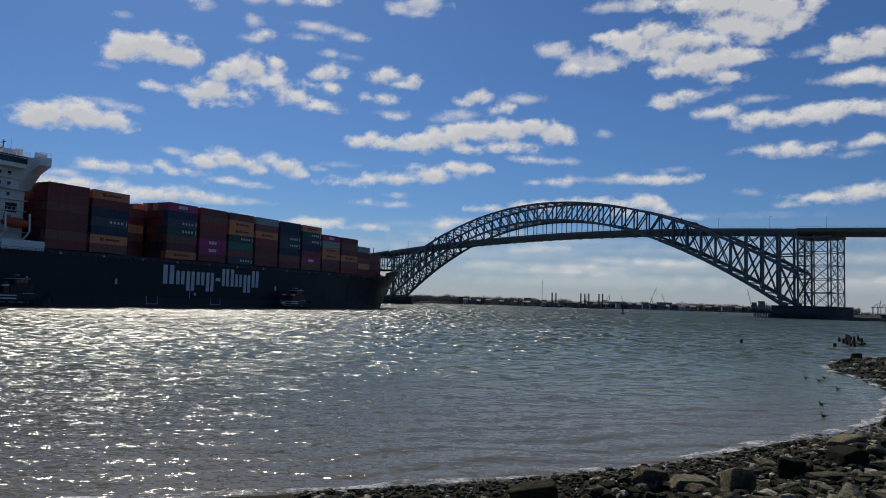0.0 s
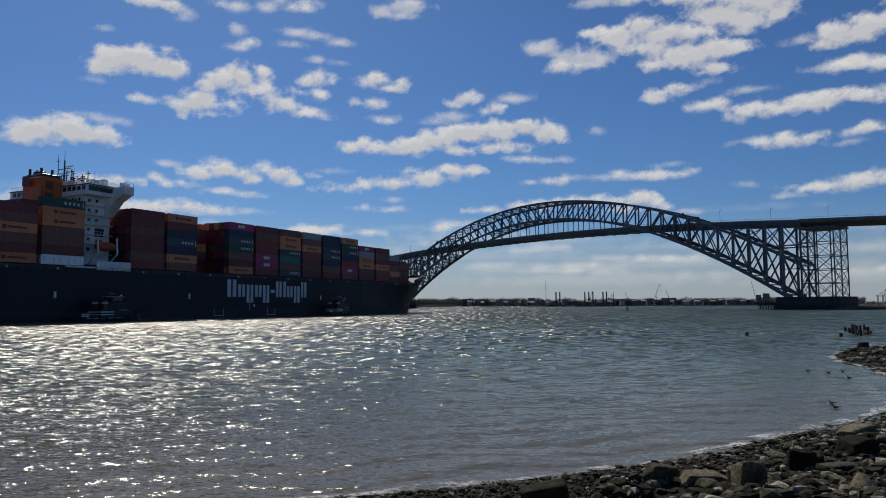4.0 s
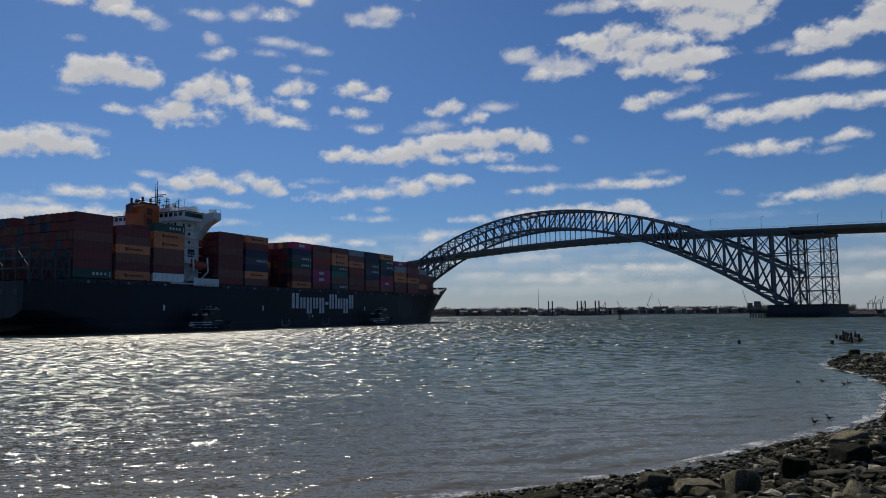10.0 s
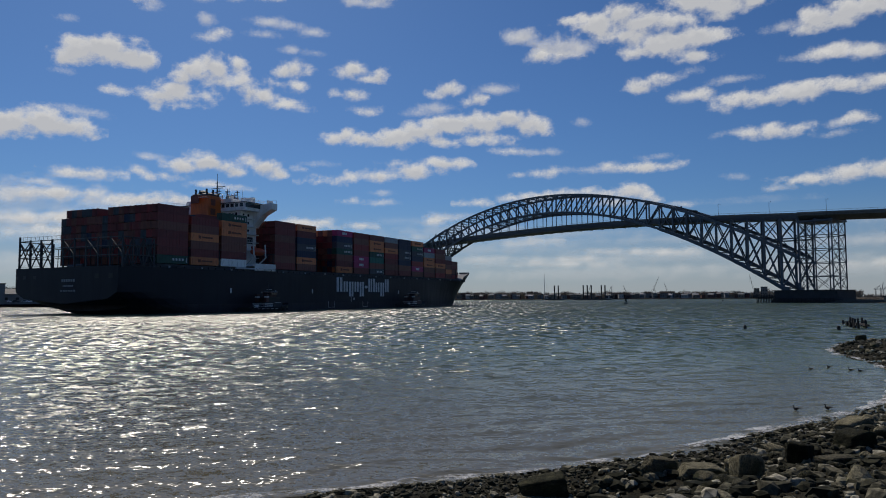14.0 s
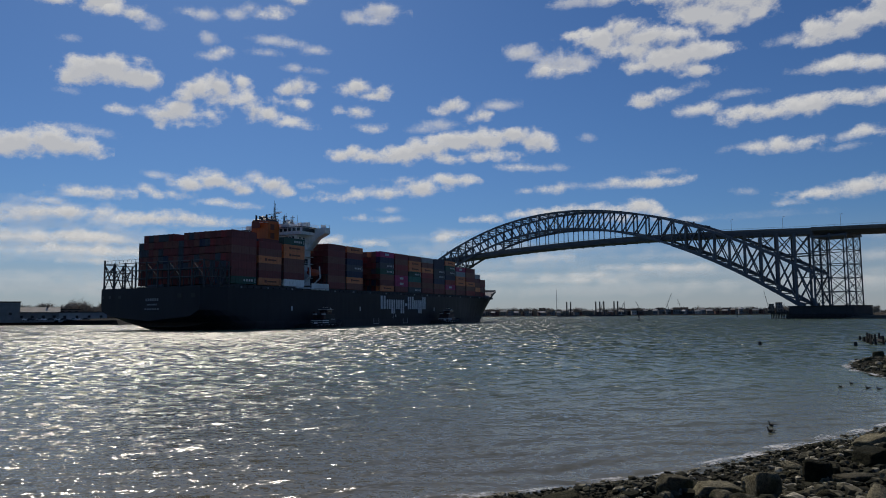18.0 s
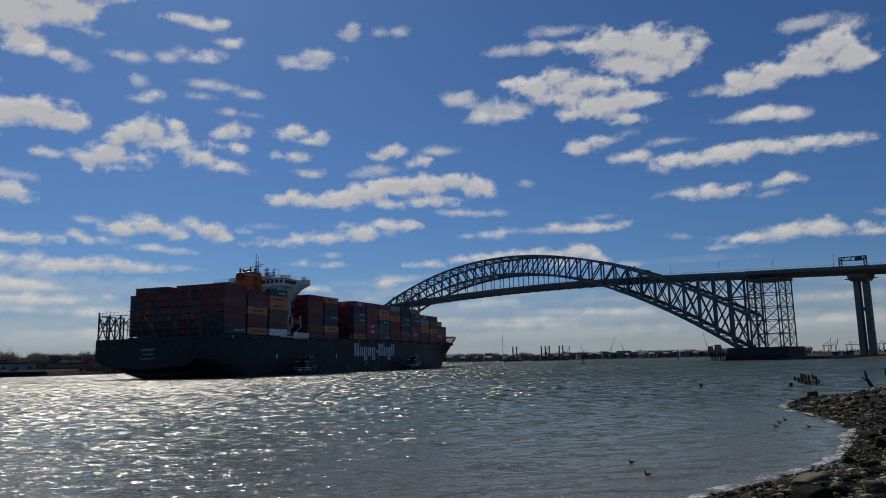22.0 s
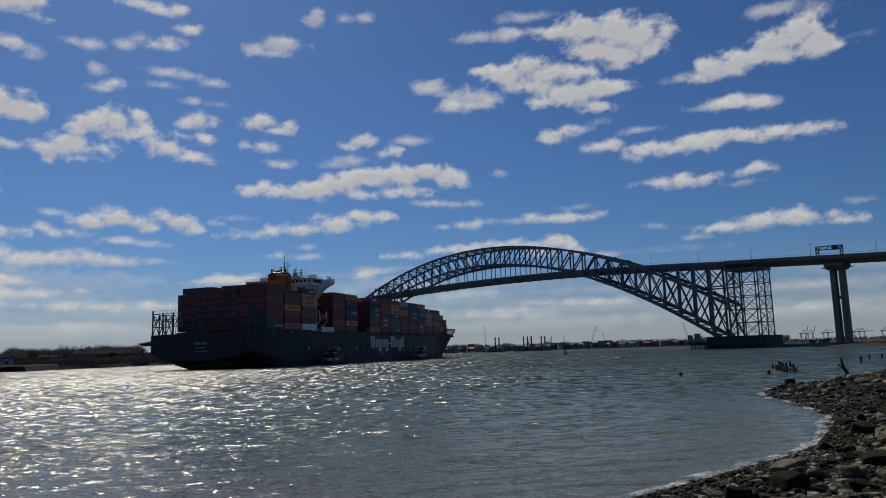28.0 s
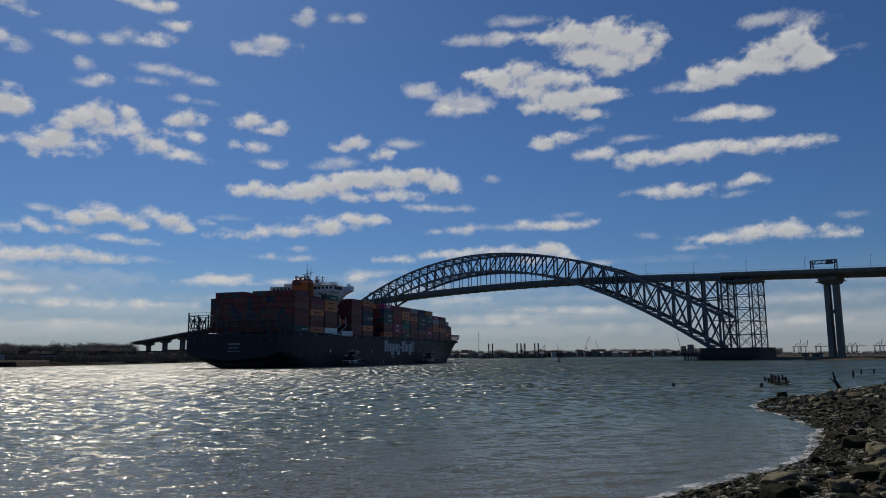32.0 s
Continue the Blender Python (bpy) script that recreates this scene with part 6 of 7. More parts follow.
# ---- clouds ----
CLOUD_LIGHT, CLOUD_SHADE, CLOUD_GLOW = (1.0, 0.985, 0.96), (0.74, 0.75, 0.78), 1.02


def cloud_mat(name, veil, soft):
    """Self-lit vapour: bright where thin or topmost, self-shadow painted grey where much of it lies above; ragged at
    the edges.
    """
    m = bpy.data.materials.new(name)
    m.use_nodes = True
    n, l = m.node_tree.nodes, m.node_tree.links
    n.remove(n["Principled BSDF"])

    def read(attr):
        k = n.new("ShaderNodeAttribute")
        k.attribute_name = attr
        return k.outputs["Fac"]

    def sums(op, a, b):
        k = n.new("ShaderNodeMath")
        k.operation = op
        for i, v in enumerate((a, b)):
            if isinstance(v, (int, float)):
                k.inputs[i].default_value = v
            else:
                l.new(v, k.inputs[i])
        return k.outputs[0]

    fine = noise_tex(n, l, 0.09, 5, 0.6, stretch=(0.8, 1, 1.1))
    d = sums("ADD", read("vapour"), sums("MULTIPLY", sums("SUBTRACT", fine.outputs["Fac"], 0.5), 0.36))
    ss = n.new("ShaderNodeMapRange")
    ss.interpolation_type = "SMOOTHSTEP"
    ss.inputs["From Min"].default_value, ss.inputs["From Max"].default_value = -0.12, soft
    l.new(d, ss.inputs["Value"])
    alpha = sums("MULTIPLY", ss.outputs["Result"], veil)
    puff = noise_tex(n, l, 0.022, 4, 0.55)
    thick = sums("ADD", read("self_shade"), sums("MULTIPLY", sums("SUBTRACT", puff.outputs["Fac"], 0.5), 0.9))
    tone = ramp(n, l, thick, [(0.1, CLOUD_LIGHT), (0.95, CLOUD_SHADE)])
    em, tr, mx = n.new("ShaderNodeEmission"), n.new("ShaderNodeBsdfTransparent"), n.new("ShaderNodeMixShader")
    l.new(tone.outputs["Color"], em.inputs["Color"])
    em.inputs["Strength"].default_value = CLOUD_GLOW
    l.new(alpha, mx.inputs["Fac"])
    l.new(tr.outputs[0], mx.inputs[1])
    l.new(em.outputs[0], mx.inputs[2])
    l.new(mx.outputs[0], n["Material Output"].inputs["Surface"])
    return m


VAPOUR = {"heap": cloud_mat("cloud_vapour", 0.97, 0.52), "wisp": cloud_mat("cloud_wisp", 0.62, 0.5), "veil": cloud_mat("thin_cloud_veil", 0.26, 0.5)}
CLOUD_LABEL = {"heap": "white fair-weather cumulus cloud with a ragged top and greyish base", "wisp": "thin torn wisp of white cloud", "veil": "pale flat veil of cloud low over the horizon"}
FAR = 4300.0
CLOUDS = []


def cloud(kind, *lobes):
    """A drifting cloud of rounded heaps, each with its bearing, height, and half width and half height in degrees at the start."""
    seed = Vector((len(CLOUDS) * 7.3, 0, 0))
    az0, az1 = min(a - r for a, e, r, h in lobes), max(a + r for a, e, r, h in lobes)
    el0, el1 = min(e - h for a, e, r, h in lobes), max(e + h for a, e, r, h in lobes)
    az, el = (az0 + az1) / 2, (el0 + el1) / 2
    flat = math.cos(radians(el))
    heaps = [((a - az) * flat, e - el, r, h) for a, e, r, h in lobes]
    pad = 0.5
    w, h = (az1 - az0) / 2 + pad, (el1 - el0) / 2 + pad
    step = 0.13 if kind == "heap" else 0.16 if kind == "wisp" else 0.3
    xs = np.arange(-w, w + step, step)
    zs = np.arange(-h, h + step, step)
    X, Z = np.meshgrid(xs, zs)
    lump = np.array([[noise.fractal(Vector((x * 0.75, z * 1.05, 0)) + seed, 0.9, 2.1, 3) for x in xs] for z in zs])
    curl = np.array([[abs(noise.noise(Vector((x * 1.9, z * 2.3, 3)) + seed)) for x in xs] for z in zs])

    def body(X, Z):
        acc = np.zeros(X.shape)
        for cx, cz, rx, rz in heaps:
            q = np.hypot((X - cx) / (rx * 1.06), (Z - cz) / np.where(Z > cz, rz * 1.08, rz * 0.95))
            acc += np.exp(9.0 * np.clip((1 - q) * min(rz, 0.8), -3, 3))
        return np.log(acc + 1e-9) / 9.0

    small = min(1.0, max(lb[3] for lb in lobes) / 0.8)
    rag = (0.18 + 0.17 * small) if kind == "heap" else 0.42 * max(small, 0.5)
    ruffle = rag * lump + 0.22 * small * (0.22 - curl)
    D = body(X, Z) + ruffle
    # painted self-shadow: how much of the cloud lies between a place and the sky above it
    self_shade = sum(np.clip(body(X, Z + 0.16 * k) + ruffle * 0.6, 0, 0.5) for k in range(0, 5)) / 5 * 2.4
    bulge = np.sqrt(np.clip(D + 0.2, 0, 1.2)) * 0.55
    unit = radians(1) * FAR
    n, m = X.shape
    keep = D > -0.32
    i = np.arange((n - 1) * m).reshape(n - 1, m)[:, :-1].ravel()
    quads = np.stack([i, i + 1, i + m + 1, i + m], -1)
    quads = quads[keep.ravel()[quads].any(1)]
    used = np.unique(quads)
    back = np.full(n * m, -1)
    back[used] = np.arange(len(used))
    co = np.stack([X, -bulge, Z], -1).reshape(-1, 3)[used] * unit
    me = bpy.data.meshes.new("cloud")
    me.from_pydata(co.tolist(), [], back[quads].tolist())
    me.polygons.foreach_set("use_smooth", [True] * len(me.polygons))
    for key, field in (("vapour", D), ("self_shade", self_shade)):
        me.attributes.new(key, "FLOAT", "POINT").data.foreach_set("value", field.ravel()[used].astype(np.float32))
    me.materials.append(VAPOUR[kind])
    me.update()
    CLOUDS.append((tagged(new("cloud", me), CLOUD_LABEL[kind], "cloud", "fair-weather clouds", "structure"), az, el))


def cloud_at(az, el, t):
    """The layer slides left and nearer."""
    q = t / 32.0
    a, e = az - (0.285 - 0.003 * az) * el * q, el + (0.0022 + 0.00012 * az) * el * el * q
    ca, sa, ce, se = math.cos(radians(a)), math.sin(radians(a)), math.cos(radians(e)), math.sin(radians(e))
    return pose(FAR * sa * ce, FAR * ca * ce, EYE + FAR * se, e, 0, -a)


cloud("heap", (-30.61, 11.80, 1.21, 0.76), (-29.59, 12.10, 1.84, 0.92), (-27.71, 12.38, 2.03, 1.01), (-25.96, 12.28, 1.67, 0.83), (-24.72, 12.00, 0.72, 0.36))
cloud("wisp", (-25.50, 13.39, 1.59, 0.32), (-24.24, 13.35, 0.80, 0.24))
cloud("heap", (-25.55, 16.97, 0.86, 0.63), (-24.60, 17.55, 1.38, 1.02), (-22.91, 17.87, 1.79, 1.04), (-21.42, 17.65, 1.61, 0.97), (-20.20, 17.47, 0.98, 0.73))
cloud("heap", (-22.66, 15.21, 0.85, 0.28))
cloud("wisp", (-25.99, 16.04, 0.63, 0.20))
cloud("heap", (-17.80, 16.49, 1.08, 0.66), (-17.07, 16.95, 1.17, 0.83), (-15.57, 17.31, 1.09, 0.92), (-14.00, 17.66, 0.93, 0.68), (-15.99, 18.16, 0.33, 0.42), (-15.16, 16.40, 1.27, 0.42), (-19.73, 14.96, 1.40, 0.58), (-18.42, 15.39, 1.66, 0.67), (-16.71, 15.19, 1.47, 0.38), (-18.20, 14.31, 1.50, 0.25))
cloud("heap", (-13.90, 16.44, 0.93, 0.59), (-13.29, 15.82, 0.77, 0.68), (-12.06, 15.38, 0.86, 0.64), (-10.43, 14.87, 1.82, 0.39), (-9.56, 16.24, 0.87, 0.48), (-10.93, 16.43, 1.12, 0.34))
cloud("heap", (-10.33, 17.29, 0.77, 0.43), (-9.52, 17.61, 1.03, 0.60), (-8.75, 17.47, 0.52, 0.35))
cloud("heap", (-5.81, 17.27, 0.78, 0.52), (-5.02, 17.61, 1.05, 0.65), (-2.90, 17.30, 0.66, 0.57), (-3.93, 16.92, 1.23, 0.26))
cloud("heap", (-6.62, 15.82, 0.44, 0.26), (-5.37, 15.85, 0.96, 0.44), (-4.63, 15.65, 0.53, 0.31))
cloud("heap", (-4.43, 14.50, 1.06, 0.35))
cloud("heap", (1.09, 15.69, 0.79, 0.40), (2.26, 16.18, 0.97, 0.66))
cloud("heap", (3.74, 15.13, 0.62, 0.35), (4.49, 15.41, 0.75, 0.57))
cloud("wisp", (6.21, 15.98, 1.23, 0.40))
cloud("wisp", (1.13, 14.76, 1.51, 0.44), (-0.26, 14.43, 1.11, 0.27))
cloud("heap", (-7.16, 12.49, 1.06, 0.57), (-6.24, 12.85, 0.71, 0.44), (-4.73, 12.40, 1.77, 0.62), (-2.26, 12.50, 2.05, 0.80), (-0.08, 13.05, 1.69, 0.80), (2.12, 13.46, 2.00, 0.89), (4.40, 13.67, 2.13, 0.89), (6.91, 14.02, 1.86, 0.71), (8.64, 13.52, 1.32, 0.75), (9.62, 13.14, 0.79, 0.57), (1.54, 12.17, 1.87, 0.40), (4.72, 12.37, 1.87, 0.45), (6.75, 12.57, 0.89, 0.31))
cloud("heap", (-8.49, 9.21, 1.68, 0.18), (-6.35, 9.46, 2.00, 0.36), (-3.66, 9.65, 2.23, 0.45), (-0.93, 10.00, 2.15, 0.58), (1.16, 10.65, 1.61, 0.58), (-2.54, 10.58, 1.07, 0.31), (2.38, 10.63, 0.90, 0.36))
cloud("heap", (-20.06, 9.20, 1.42, 0.38), (-18.68, 9.93, 1.43, 0.68), (-17.03, 10.39, 1.53, 0.64), (-15.53, 10.12, 1.16, 0.60), (-14.74, 9.69, 0.78, 0.35))
cloud("heap", (-13.96, 10.44, 0.78, 0.43), (-12.72, 10.19, 1.31, 0.65), (-11.75, 9.61, 0.70, 0.52))
cloud("wisp", (-20.91, 10.55, 1.08, 0.17))
cloud("wisp", (-13.58, 10.92, 0.78, 0.22))
cloud("heap", (-25.53, 9.07, 2.49, 0.40), (-24.24, 9.24, 1.22, 0.37))
cloud("wisp", (-26.91, 8.82, 0.99, 0.20))
cloud("heap", (-22.08, 9.50, 0.74, 0.41))
cloud("heap", (-10.02, 10.05, 0.62, 0.26))
cloud("wisp", (-16.90, 8.75, 1.03, 0.30))
cloud("wisp", (-8.68, 10.47, 1.32, 0.18))
cloud("wisp", (-28.48, 8.31, 0.94, 0.23))
cloud("heap", (-31.85, 6.88, 1.52, 0.38), (-30.70, 7.11, 1.07, 0.42), (-29.34, 7.43, 1.63, 0.51), (-27.44, 7.55, 1.78, 0.48), (-25.12, 7.61, 1.37, 0.53), (-23.67, 7.36, 1.15, 0.41), (-22.57, 7.09, 1.24, 0.25))
cloud("heap", (-28.53, 8.33, 1.03, 0.28))
cloud("wisp", (-20.53, 10.52, 1.09, 0.21))
cloud("heap", (-17.16, 8.66, 1.37, 0.26))
cloud("heap", (-6.26, 7.68, 0.98, 0.22), (-4.00, 7.60, 0.90, 0.22))
cloud("wisp", (-14.99, 7.21, 1.30, 0.22))
cloud("heap", (-10.71, 5.92, 1.15, 0.40))
cloud("heap", (-5.96, 5.73, 1.07, 0.27))
cloud("heap", (0.57, 6.27, 1.17, 0.27))
cloud("wisp", (9.44, 11.21, 1.32, 0.22))
cloud("wisp", (-4.02, 8.33, 0.90, 0.18))
cloud("wisp", (-3.87, 7.53, 0.90, 0.18))
cloud("heap", (-10.21, 5.93, 1.59, 0.35))
cloud("heap", (-6.01, 5.75, 0.98, 0.27))
cloud("heap", (-0.06, 6.15, 1.26, 0.31))
cloud("wisp", (-1.68, 4.81, 1.08, 0.22))
cloud("heap", (-21.99, 22.00, 1.18, 0.47), (-20.66, 21.95, 1.03, 0.55))
cloud("wisp", (-19.35, 21.43, 0.64, 0.36))
cloud("wisp", (-16.88, 22.30, 0.81, 0.32), (-15.45, 22.36, 0.74, 0.49))
cloud("wisp", (-13.37, 22.30, 0.83, 0.29), (-12.26, 22.92, 0.83, 0.37))
cloud("heap", (-10.48, 22.65, 0.63, 0.38), (-9.45, 23.01, 0.67, 0.33))
cloud("wisp", (-15.68, 20.64, 0.62, 0.49))
cloud("heap", (-15.71, 19.42, 0.83, 0.33), (-14.77, 19.77, 0.58, 0.25))
cloud("wisp", (-10.86, 20.82, 0.72, 0.34), (-9.46, 20.57, 1.36, 0.34), (-7.75, 20.16, 0.85, 0.38))
cloud("wisp", (-11.68, 19.86, 1.10, 0.34))
cloud("wisp", (-1.97, 23.20, 0.85, 0.51), (-3.10, 22.22, 1.11, 0.30))
cloud("wisp", (-25.32, 19.60, 0.62, 0.19))
cloud("wisp", (-9.62, 18.87, 0.51, 0.26))
cloud("heap", (12.03, 20.51, 0.85, 0.38), (14.17, 20.01, 1.78, 0.85), (16.05, 20.67, 1.17, 0.84), (17.79, 19.95, 1.87, 0.92), (19.84, 19.70, 1.65, 0.74), (16.21, 19.04, 1.90, 0.67), (19.25, 18.13, 2.42, 0.92), (21.72, 18.40, 1.85, 0.82), (23.37, 18.26, 0.97, 0.37), (17.13, 17.77, 1.18, 0.51), (21.39, 17.22, 1.49, 0.50))
cloud("heap", (18.77, 22.26, 1.53, 0.68), (20.93, 22.19, 1.94, 1.26), (23.41, 21.82, 2.09, 1.42), (25.35, 21.17, 1.74, 1.41), (27.28, 21.53, 0.82, 0.74), (23.62, 20.01, 1.85, 1.01), (21.64, 20.58, 1.69, 0.85), (25.96, 20.26, 0.91, 0.75))
cloud("heap", (16.81, 22.55, 2.06, 0.33))
cloud("wisp", (8.71, 19.71, 1.38, 0.56), (9.24, 19.28, 0.60, 0.35))
cloud("heap", (9.72, 18.28, 0.95, 0.56), (11.58, 18.28, 1.38, 0.47))
cloud("wisp", (13.13, 18.52, 1.03, 0.51), (10.97, 18.85, 1.08, 0.34))
cloud("heap", (17.07, 15.38, 1.11, 0.43), (17.75, 15.81, 1.44, 0.51), (18.93, 16.01, 1.18, 0.38))
cloud("heap", (20.57, 14.58, 1.51, 0.42), (21.49, 14.60, 0.67, 0.33))
cloud("wisp", (24.32, 15.29, 1.02, 0.24))
cloud("heap", (22.29, 13.53, 1.00, 0.37), (23.18, 13.83, 1.07, 0.49), (24.17, 14.00, 1.31, 0.53), (25.86, 13.80, 1.70, 0.57), (27.53, 13.86, 1.51, 0.72), (29.17, 14.09, 1.65, 0.59), (30.91, 14.05, 1.74, 0.50), (32.59, 14.01, 1.90, 0.49), (33.93, 13.80, 1.50, 0.41))
cloud("wisp", (22.94, 11.72, 1.16, 0.25))
cloud("heap", (24.67, 11.64, 1.15, 0.41), (25.79, 11.60, 1.54, 0.57), (27.27, 11.64, 1.36, 0.40))
cloud("wisp", (29.86, 11.61, 0.94, 0.23))
cloud("heap", (30.47, 11.76, 0.78, 0.31), (31.17, 11.89, 0.85, 0.42), (31.82, 11.69, 0.61, 0.27))
cloud("heap", (26.69, 8.15, 1.62, 0.28), (28.66, 8.14, 2.06, 0.48), (30.59, 8.36, 1.95, 0.58), (32.27, 8.42, 1.99, 0.65), (33.92, 8.18, 1.88, 0.41), (35.22, 7.90, 1.48, 0.26))
cloud("heap", (30.11, 16.14, 0.85, 0.46), (31.14, 16.07, 0.92, 0.46))
cloud("wisp", (32.39, 15.75, 1.13, 0.49))
cloud("wisp", (27.79, 16.17, 0.71, 0.24))
cloud("heap", (7.02, 9.57, 0.80, 0.22))
cloud("heap", (8.89, 9.60, 0.80, 0.31), (9.70, 9.79, 0.89, 0.35))
cloud("wisp", (12.19, 9.78, 1.58, 0.31))
cloud("heap", (14.07, 10.03, 1.05, 0.39), (16.04, 9.80, 2.16, 0.43), (18.12, 9.81, 1.50, 0.34))
cloud("wisp", (17.57, 10.42, 1.12, 0.21))
cloud("wisp", (8.39, 11.22, 1.33, 0.22))
cloud("heap", (3.76, 7.48, 1.89, 0.27), (6.25, 7.79, 2.01, 0.36), (8.48, 7.83, 1.78, 0.36), (10.91, 8.02, 1.86, 0.35), (13.29, 7.93, 1.84, 0.39), (15.56, 8.09, 1.13, 0.70), (16.65, 7.70, 0.78, 0.52), (14.29, 7.29, 2.27, 0.39))
cloud("heap", (18.82, 6.88, 1.54, 0.21))
cloud("wisp", (12.44, 13.33, 0.61, 0.35))
cloud("wisp", (25.89, 7.61, 0.90, 0.16))
cloud("wisp", (22.99, 8.66, 0.67, 0.21))
cloud("wisp", (20.87, 16.20, 0.67, 0.33))
cloud("heap", (28.59, 17.73, 0.74, 0.45), (29.68, 18.22, 1.30, 0.98), (31.25, 18.33, 1.37, 0.89), (32.93, 18.32, 1.59, 0.79), (34.23, 19.17, 1.64, 1.06), (35.78, 19.62, 1.46, 1.16), (36.61, 18.66, 1.38, 1.00), (37.82, 18.26, 0.99, 0.49), (35.79, 18.18, 2.01, 0.54))
cloud("wisp", (34.47, 20.95, 2.02, 0.50), (36.82, 20.28, 1.67, 0.46))
cloud("wisp", (38.78, 18.49, 0.97, 0.19))
cloud("wisp", (27.18, 18.17, 1.08, 0.41))
cloud("heap", (29.73, 16.25, 1.39, 0.49), (30.74, 16.15, 0.81, 0.41))
cloud("heap", (32.20, 15.95, 1.21, 0.48))
cloud("heap", (-25.65, 24.21, 1.58, 1.28), (-23.46, 25.04, 2.29, 1.60), (-24.70, 26.04, 2.25, 0.82), (-21.21, 25.63, 2.56, 1.78), (-19.47, 24.87, 1.82, 1.19), (-18.65, 26.47, 1.81, 1.10), (-16.61, 27.08, 1.51, 0.88), (-25.47, 22.11, 1.67, 0.53), (-22.26, 22.45, 1.33, 0.90), (-22.97, 23.64, 1.93, 0.93), (-17.73, 23.79, 0.73, 0.20))
cloud("heap", (-14.17, 27.35, 1.13, 0.73), (-13.26, 26.66, 0.61, 0.41))
cloud("heap", (-12.05, 25.21, 1.08, 0.29), (-10.65, 24.80, 1.09, 0.38), (-9.25, 25.00, 0.84, 0.50), (-8.60, 23.77, 1.10, 0.42))
cloud("wisp", (-12.69, 27.59, 1.63, 0.41))
cloud("heap", (-11.36, 22.53, 0.65, 0.32), (-10.58, 22.50, 0.82, 0.29))
cloud("wisp", (-13.18, 22.54, 0.88, 0.40))
cloud("wisp", (-15.69, 22.16, 0.75, 0.39))
cloud("wisp", (-11.15, 20.70, 1.48, 0.33))
cloud("wisp", (-8.04, 20.16, 0.84, 0.25))
cloud("wisp", (-15.55, 19.42, 0.88, 0.32))
cloud("wisp", (0.76, 24.57, 0.85, 0.68))
cloud("wisp", (2.74, 24.53, 0.68, 0.34))
cloud("wisp", (4.42, 24.48, 0.85, 0.43))
cloud("wisp", (-2.22, 22.79, 1.78, 0.68))
cloud("wisp", (-4.32, 22.39, 1.01, 0.51))
cloud("wisp", (-19.59, 21.04, 0.77, 0.27))
cloud("wisp", (-9.74, 18.84, 0.84, 0.21))
cloud("wisp", (-7.93, 18.72, 0.68, 0.25))
cloud("wisp", (8.37, 19.54, 1.32, 0.53))
cloud("wisp", (11.34, 18.76, 1.98, 0.79), (9.84, 18.07, 1.32, 0.31))
cloud("wisp", (13.09, 22.62, 1.93, 0.52), (15.35, 22.76, 1.71, 0.51))
cloud("wisp", (17.06, 23.47, 2.12, 0.42))
cloud("heap", (-22.61, 15.01, 0.85, 0.23))
cloud("wisp", (20.47, 14.48, 1.13, 0.43))
cloud("wisp", (23.19, 15.35, 1.11, 0.30))
cloud("heap", (35.81, 13.74, 1.25, 0.39))
cloud("wisp", (29.76, 11.02, 1.24, 0.21))
cloud("wisp", (25.52, 7.70, 1.02, 0.17))
cloud("wisp", (6.05, 16.07, 1.33, 0.36))
cloud("heap", (6.58, 11.39, 1.44, 0.27))
cloud("wisp", (36.75, 8.96, 1.00, 0.23))
cloud("heap", (-23.90, 7.03, 1.64, 0.37), (-21.96, 7.32, 2.00, 0.54), (-19.80, 7.44, 2.03, 0.55), (-17.75, 7.25, 1.45, 0.39))
cloud("heap", (-31.50, 5.57, 2.30, 0.35), (-29.31, 5.67, 2.75, 0.43), (-26.85, 5.82, 2.61, 0.44), (-24.68, 5.73, 1.31, 0.29))
cloud("heap", (-29.82, 4.71, 1.96, 0.23), (-27.71, 4.90, 2.79, 0.36), (-25.19, 4.90, 2.45, 0.33), (-23.52, 4.83, 1.07, 0.21))
cloud("heap", (-26.60, 4.09, 1.61, 0.24))
cloud("heap", (-15.14, 8.60, 1.13, 0.26))
cloud("heap", (-8.95, 6.01, 1.33, 0.27))
cloud("wisp", (-33.09, 4.74, 2.27, 0.45), (-33.46, 6.23, 2.25, 0.52))
cloud("heap", (-12.14, 5.74, 1.28, 0.26), (-10.51, 5.78, 1.72, 0.34), (-8.89, 5.64, 1.04, 0.26))
cloud("heap", (-25.53, 4.82, 1.92, 0.31), (-23.72, 4.76, 2.15, 0.27))
cloud("wisp", (-20.50, 5.08, 0.89, 0.16))
cloud("heap", (-22.42, 3.91, 2.38, 0.24), (-19.58, 3.87, 3.25, 0.33), (-15.78, 3.98, 2.51, 0.33), (-13.85, 3.89, 1.27, 0.21))
cloud("heap", (-26.24, 5.72, 1.90, 0.46), (-24.63, 5.68, 1.55, 0.31))
cloud("wisp", (8.01, 4.45, 2.69, 0.27))
cloud("wisp", (1.70, 6.53, 1.79, 0.27))
cloud("wisp", (-21.39, 2.55, 5.21, 0.40))
cloud("wisp", (17.96, 3.41, 3.06, 0.35))
cloud("wisp", (10.47, 2.97, 3.57, 0.31))
cloud("wisp", (32.14, 3.79, 2.40, 0.24))
cloud("wisp", (31.72, 2.26, 2.79, 0.32))
cloud("wisp", (6.99, 4.24, 2.68, 0.31))
cloud("wisp", (13.02, 3.51, 3.07, 0.31))
cloud("wisp", (3.75, 3.12, 2.69, 0.36))
cloud("wisp", (17.41, 3.37, 2.15, 0.30))
cloud("wisp", (10.33, 2.60, 4.43, 0.31))
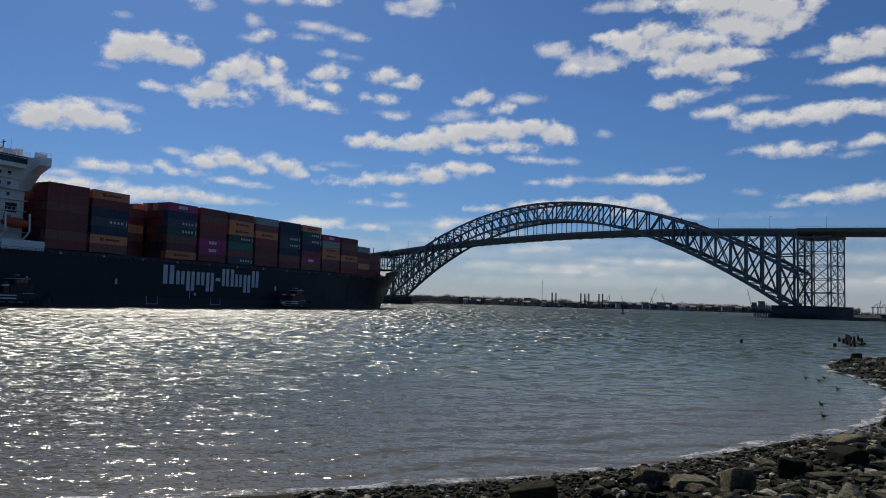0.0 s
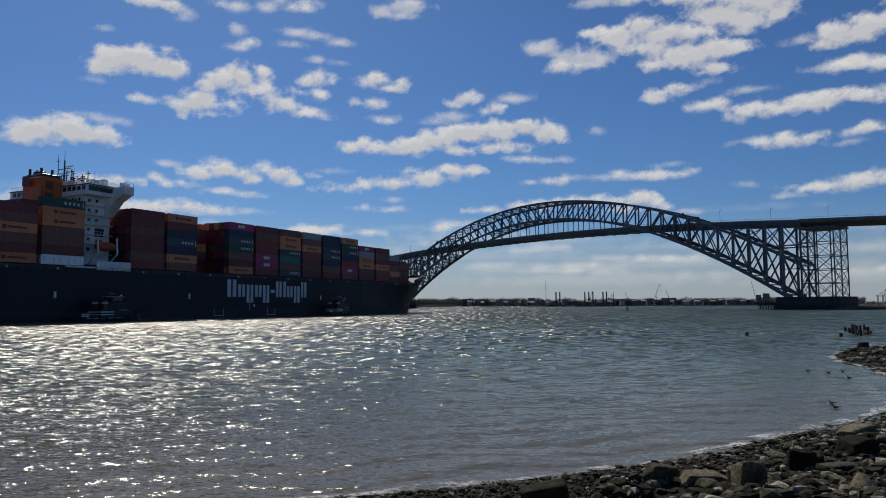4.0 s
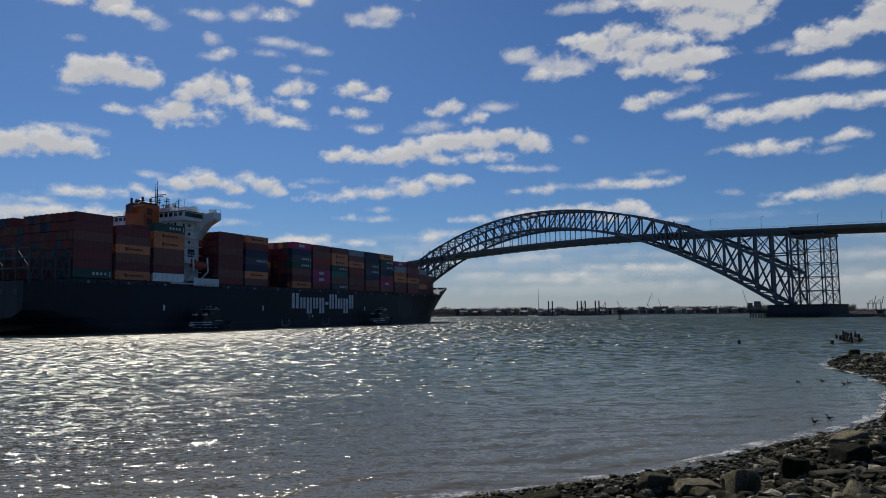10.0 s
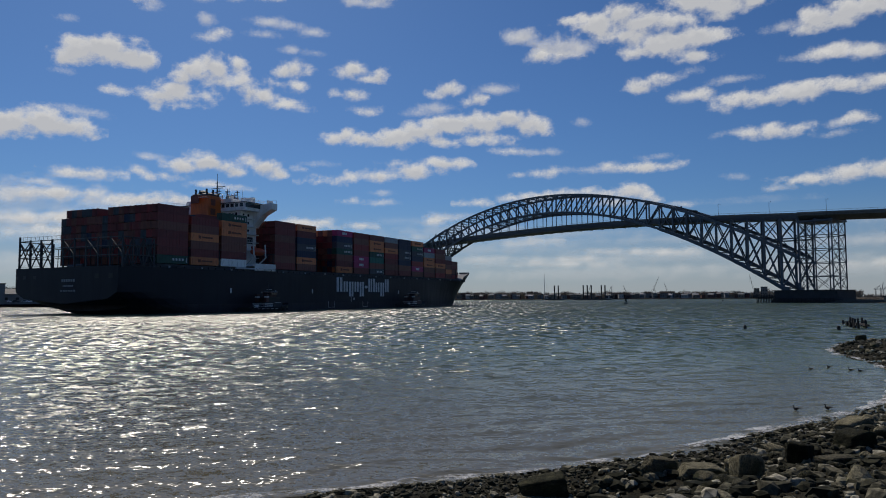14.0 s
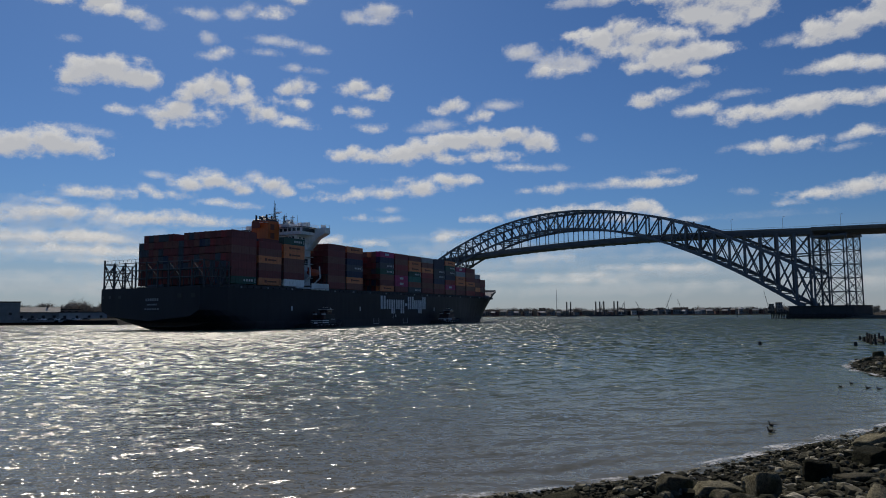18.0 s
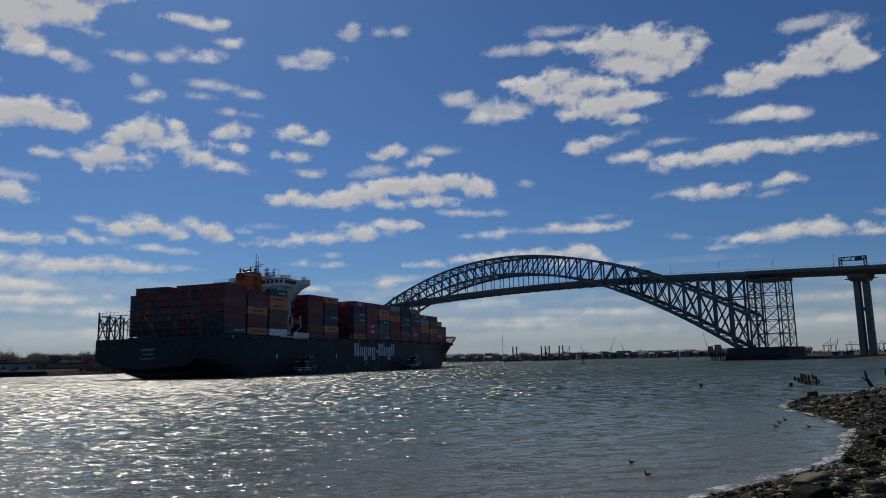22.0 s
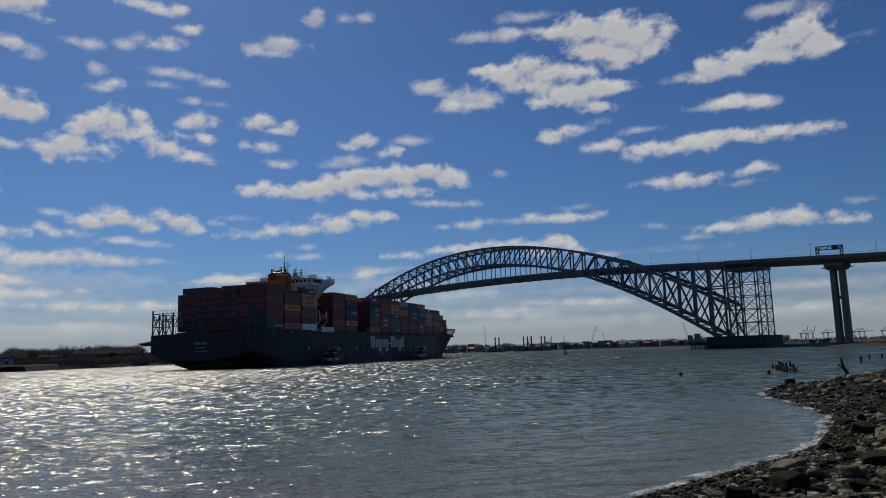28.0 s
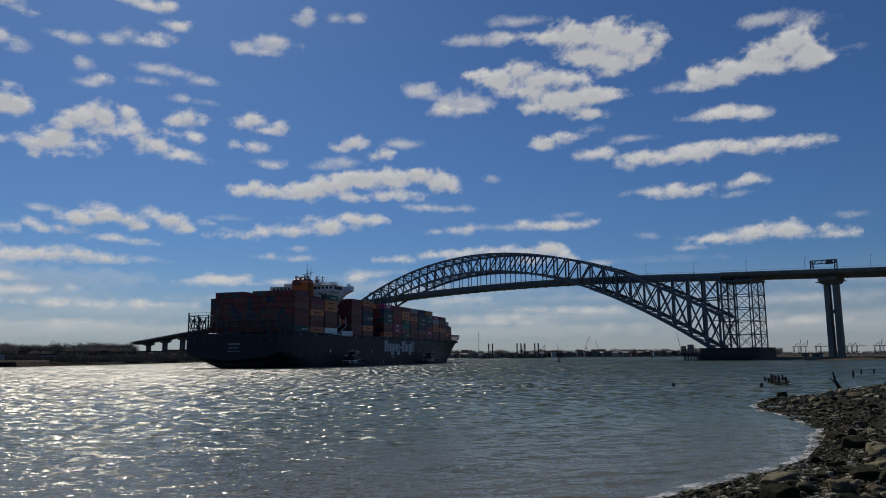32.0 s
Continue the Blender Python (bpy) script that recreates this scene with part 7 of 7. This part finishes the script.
cloud("veil", (-33.0, 5.60, 7.2, 0.81))
cloud("veil", (-26.0, 4.30, 8.4, 0.56))
cloud("veil", (-18.0, 3.40, 9.0, 0.50))
cloud("veil", (-30.0, 3.00, 7.2, 0.43))
cloud("veil", (-8.0, 4.40, 7.2, 0.37))
cloud("veil", (2.0, 3.90, 9.6, 0.50))
cloud("veil", (10.0, 5.00, 7.2, 0.37))
cloud("veil", (7.0, 2.70, 9.0, 0.37))
cloud("veil", (19.0, 4.40, 8.4, 0.43))
cloud("veil", (17.0, 3.00, 9.6, 0.43))
cloud("veil", (28.0, 5.20, 6.0, 0.37))
cloud("veil", (31.0, 3.80, 8.4, 0.56))
cloud("veil", (38.0, 5.00, 7.2, 0.56))
cloud("veil", (-12.0, 2.20, 10.8, 0.37))
cloud("veil", (26.0, 2.20, 10.8, 0.37))
cloud("veil", (-36.0, 7.00, 6.0, 0.74))
cloud("veil", (36.0, 2.60, 8.4, 0.43))
cloud("veil", (-2.0, 6.00, 4.8, 0.25))
cloud("veil", (24.0, 7.00, 4.2, 0.25))
cloud("veil", (-31.0, 7.2, 7.8, 1.18))
cloud("veil", (-24.0, 5.6, 9.0, 1.05))
cloud("veil", (-29.0, 2.2, 9.6, 0.68))
cloud("veil", (-20.0, 1.9, 9.6, 0.56))
cloud("veil", (12.0, 1.8, 12.0, 0.56))
cloud("veil", (3.0, 5.2, 7.2, 0.62))
cloud("veil", (33.0, 1.9, 9.6, 0.56))


# ---- what moves ----
def motions():
    way = [(t, pose(x, y, 0, 0, 0, a)) for t, x, y, a in SHIP_WAY]
    walk(ship, way)
    walk(tug_aft, [(t, m @ pose(60.0, -5.6, 0)) for t, m in way])
    walk(tug_fore, [(t, m @ pose(174.5, -5.6, 0)) for t, m in way])
    # the chop drifts slowly before the wind
    walk(water, [(t, pose(-0.10 * t, -0.16 * t, 0)) for t in (0, 8, 16, 24, 32)])
    for ob, az, el in CLOUDS:
        walk(ob, [(t, cloud_at(az, el, t)) for t in (0, 8, 16, 24, 32)])
    # ducks: they swim, take wing together and fly off low over the water
    swims = (((18.7, 35.7), (14.2, 29.0), (11.9, 29.7), (8.9, 31.4)), ((16.7, 31.7), (15.7, 29.6), (11.0, 27.9), (8.5, 28.0)),
             ((25.0, 49.7), (22.4, 45.0), (22.9, 44.0), (22.8, 44.3)), ((24.8, 47.6), (24.2, 46.0), (24.6, 46.0), (24.4, 47.0)),
             ((23.5, 43.0), (24.6, 44.2), (24.0, 43.2), (26.0, 49.4)), ((26.4, 50.0), (24.9, 43.8), (24.3, 42.6), (24.6, 43.8)))
    flights = (((8.2, 31.1), (2.5, 34), (-4, 38)), ((9.2, 31.8), (4.0, 33), (-2, 36)), ((18.7, 44.0), (13.8, 43.6), (7.7, 46.6)),
               ((20.4, 44.6), (14.2, 42.1), (10.5, 52.9)), ((22.6, 49.0), (17.3, 49.1), (12.2, 58.8)), ((21.6, 46.0), (15.6, 46.0), (10.0, 50.0)))
    for d, swim, fly in zip(DUCKS, swims, flights):
        rows = []
        for k, (t, (x, y)) in enumerate(zip((0, 13, 19, 22.9), swim)):
            rows.append((t, pose(x, y, 0.0, 0, 0, 165 + 14 * math.sin(k + swim[0][0]))))
        (x2, y2) = fly[2]
        far = ((23.2, swim[3][0] - 0.2, swim[3][1], 0.12), (23.6, *fly[0], 0.55), (24.0, *fly[1], 0.95), (24.4, x2, y2, 1.1), (26.0, x2 - 30, y2 + 12, 2.2), (32.0, x2 - 150, y2 + 70, 7.0))
        rows += [(t, pose(x, y, z, 0, -6, 168)) for t, x, y, z in far]
        walk(d, rows)
        for w, sd, size in b_wings[d]:
            hinge = (0.06 * size, sd * 0.12 * size, 0.2 * size)
            folded = pose(*hinge, 0, 0, sd * 82)
            beats = [(0.0, folded), (22.9, folded), (23.1, pose(*hinge, sd * 12, 0, sd * 40))]
            beats += [(23.2 + 0.1 * k, pose(*hinge, sd * (34 if k % 2 else -22), 0, 0)) for k in range(32)]
            beats.append((32.0, pose(*hinge, sd * 10, 0, 0)))
            walk(w, beats)


motions()
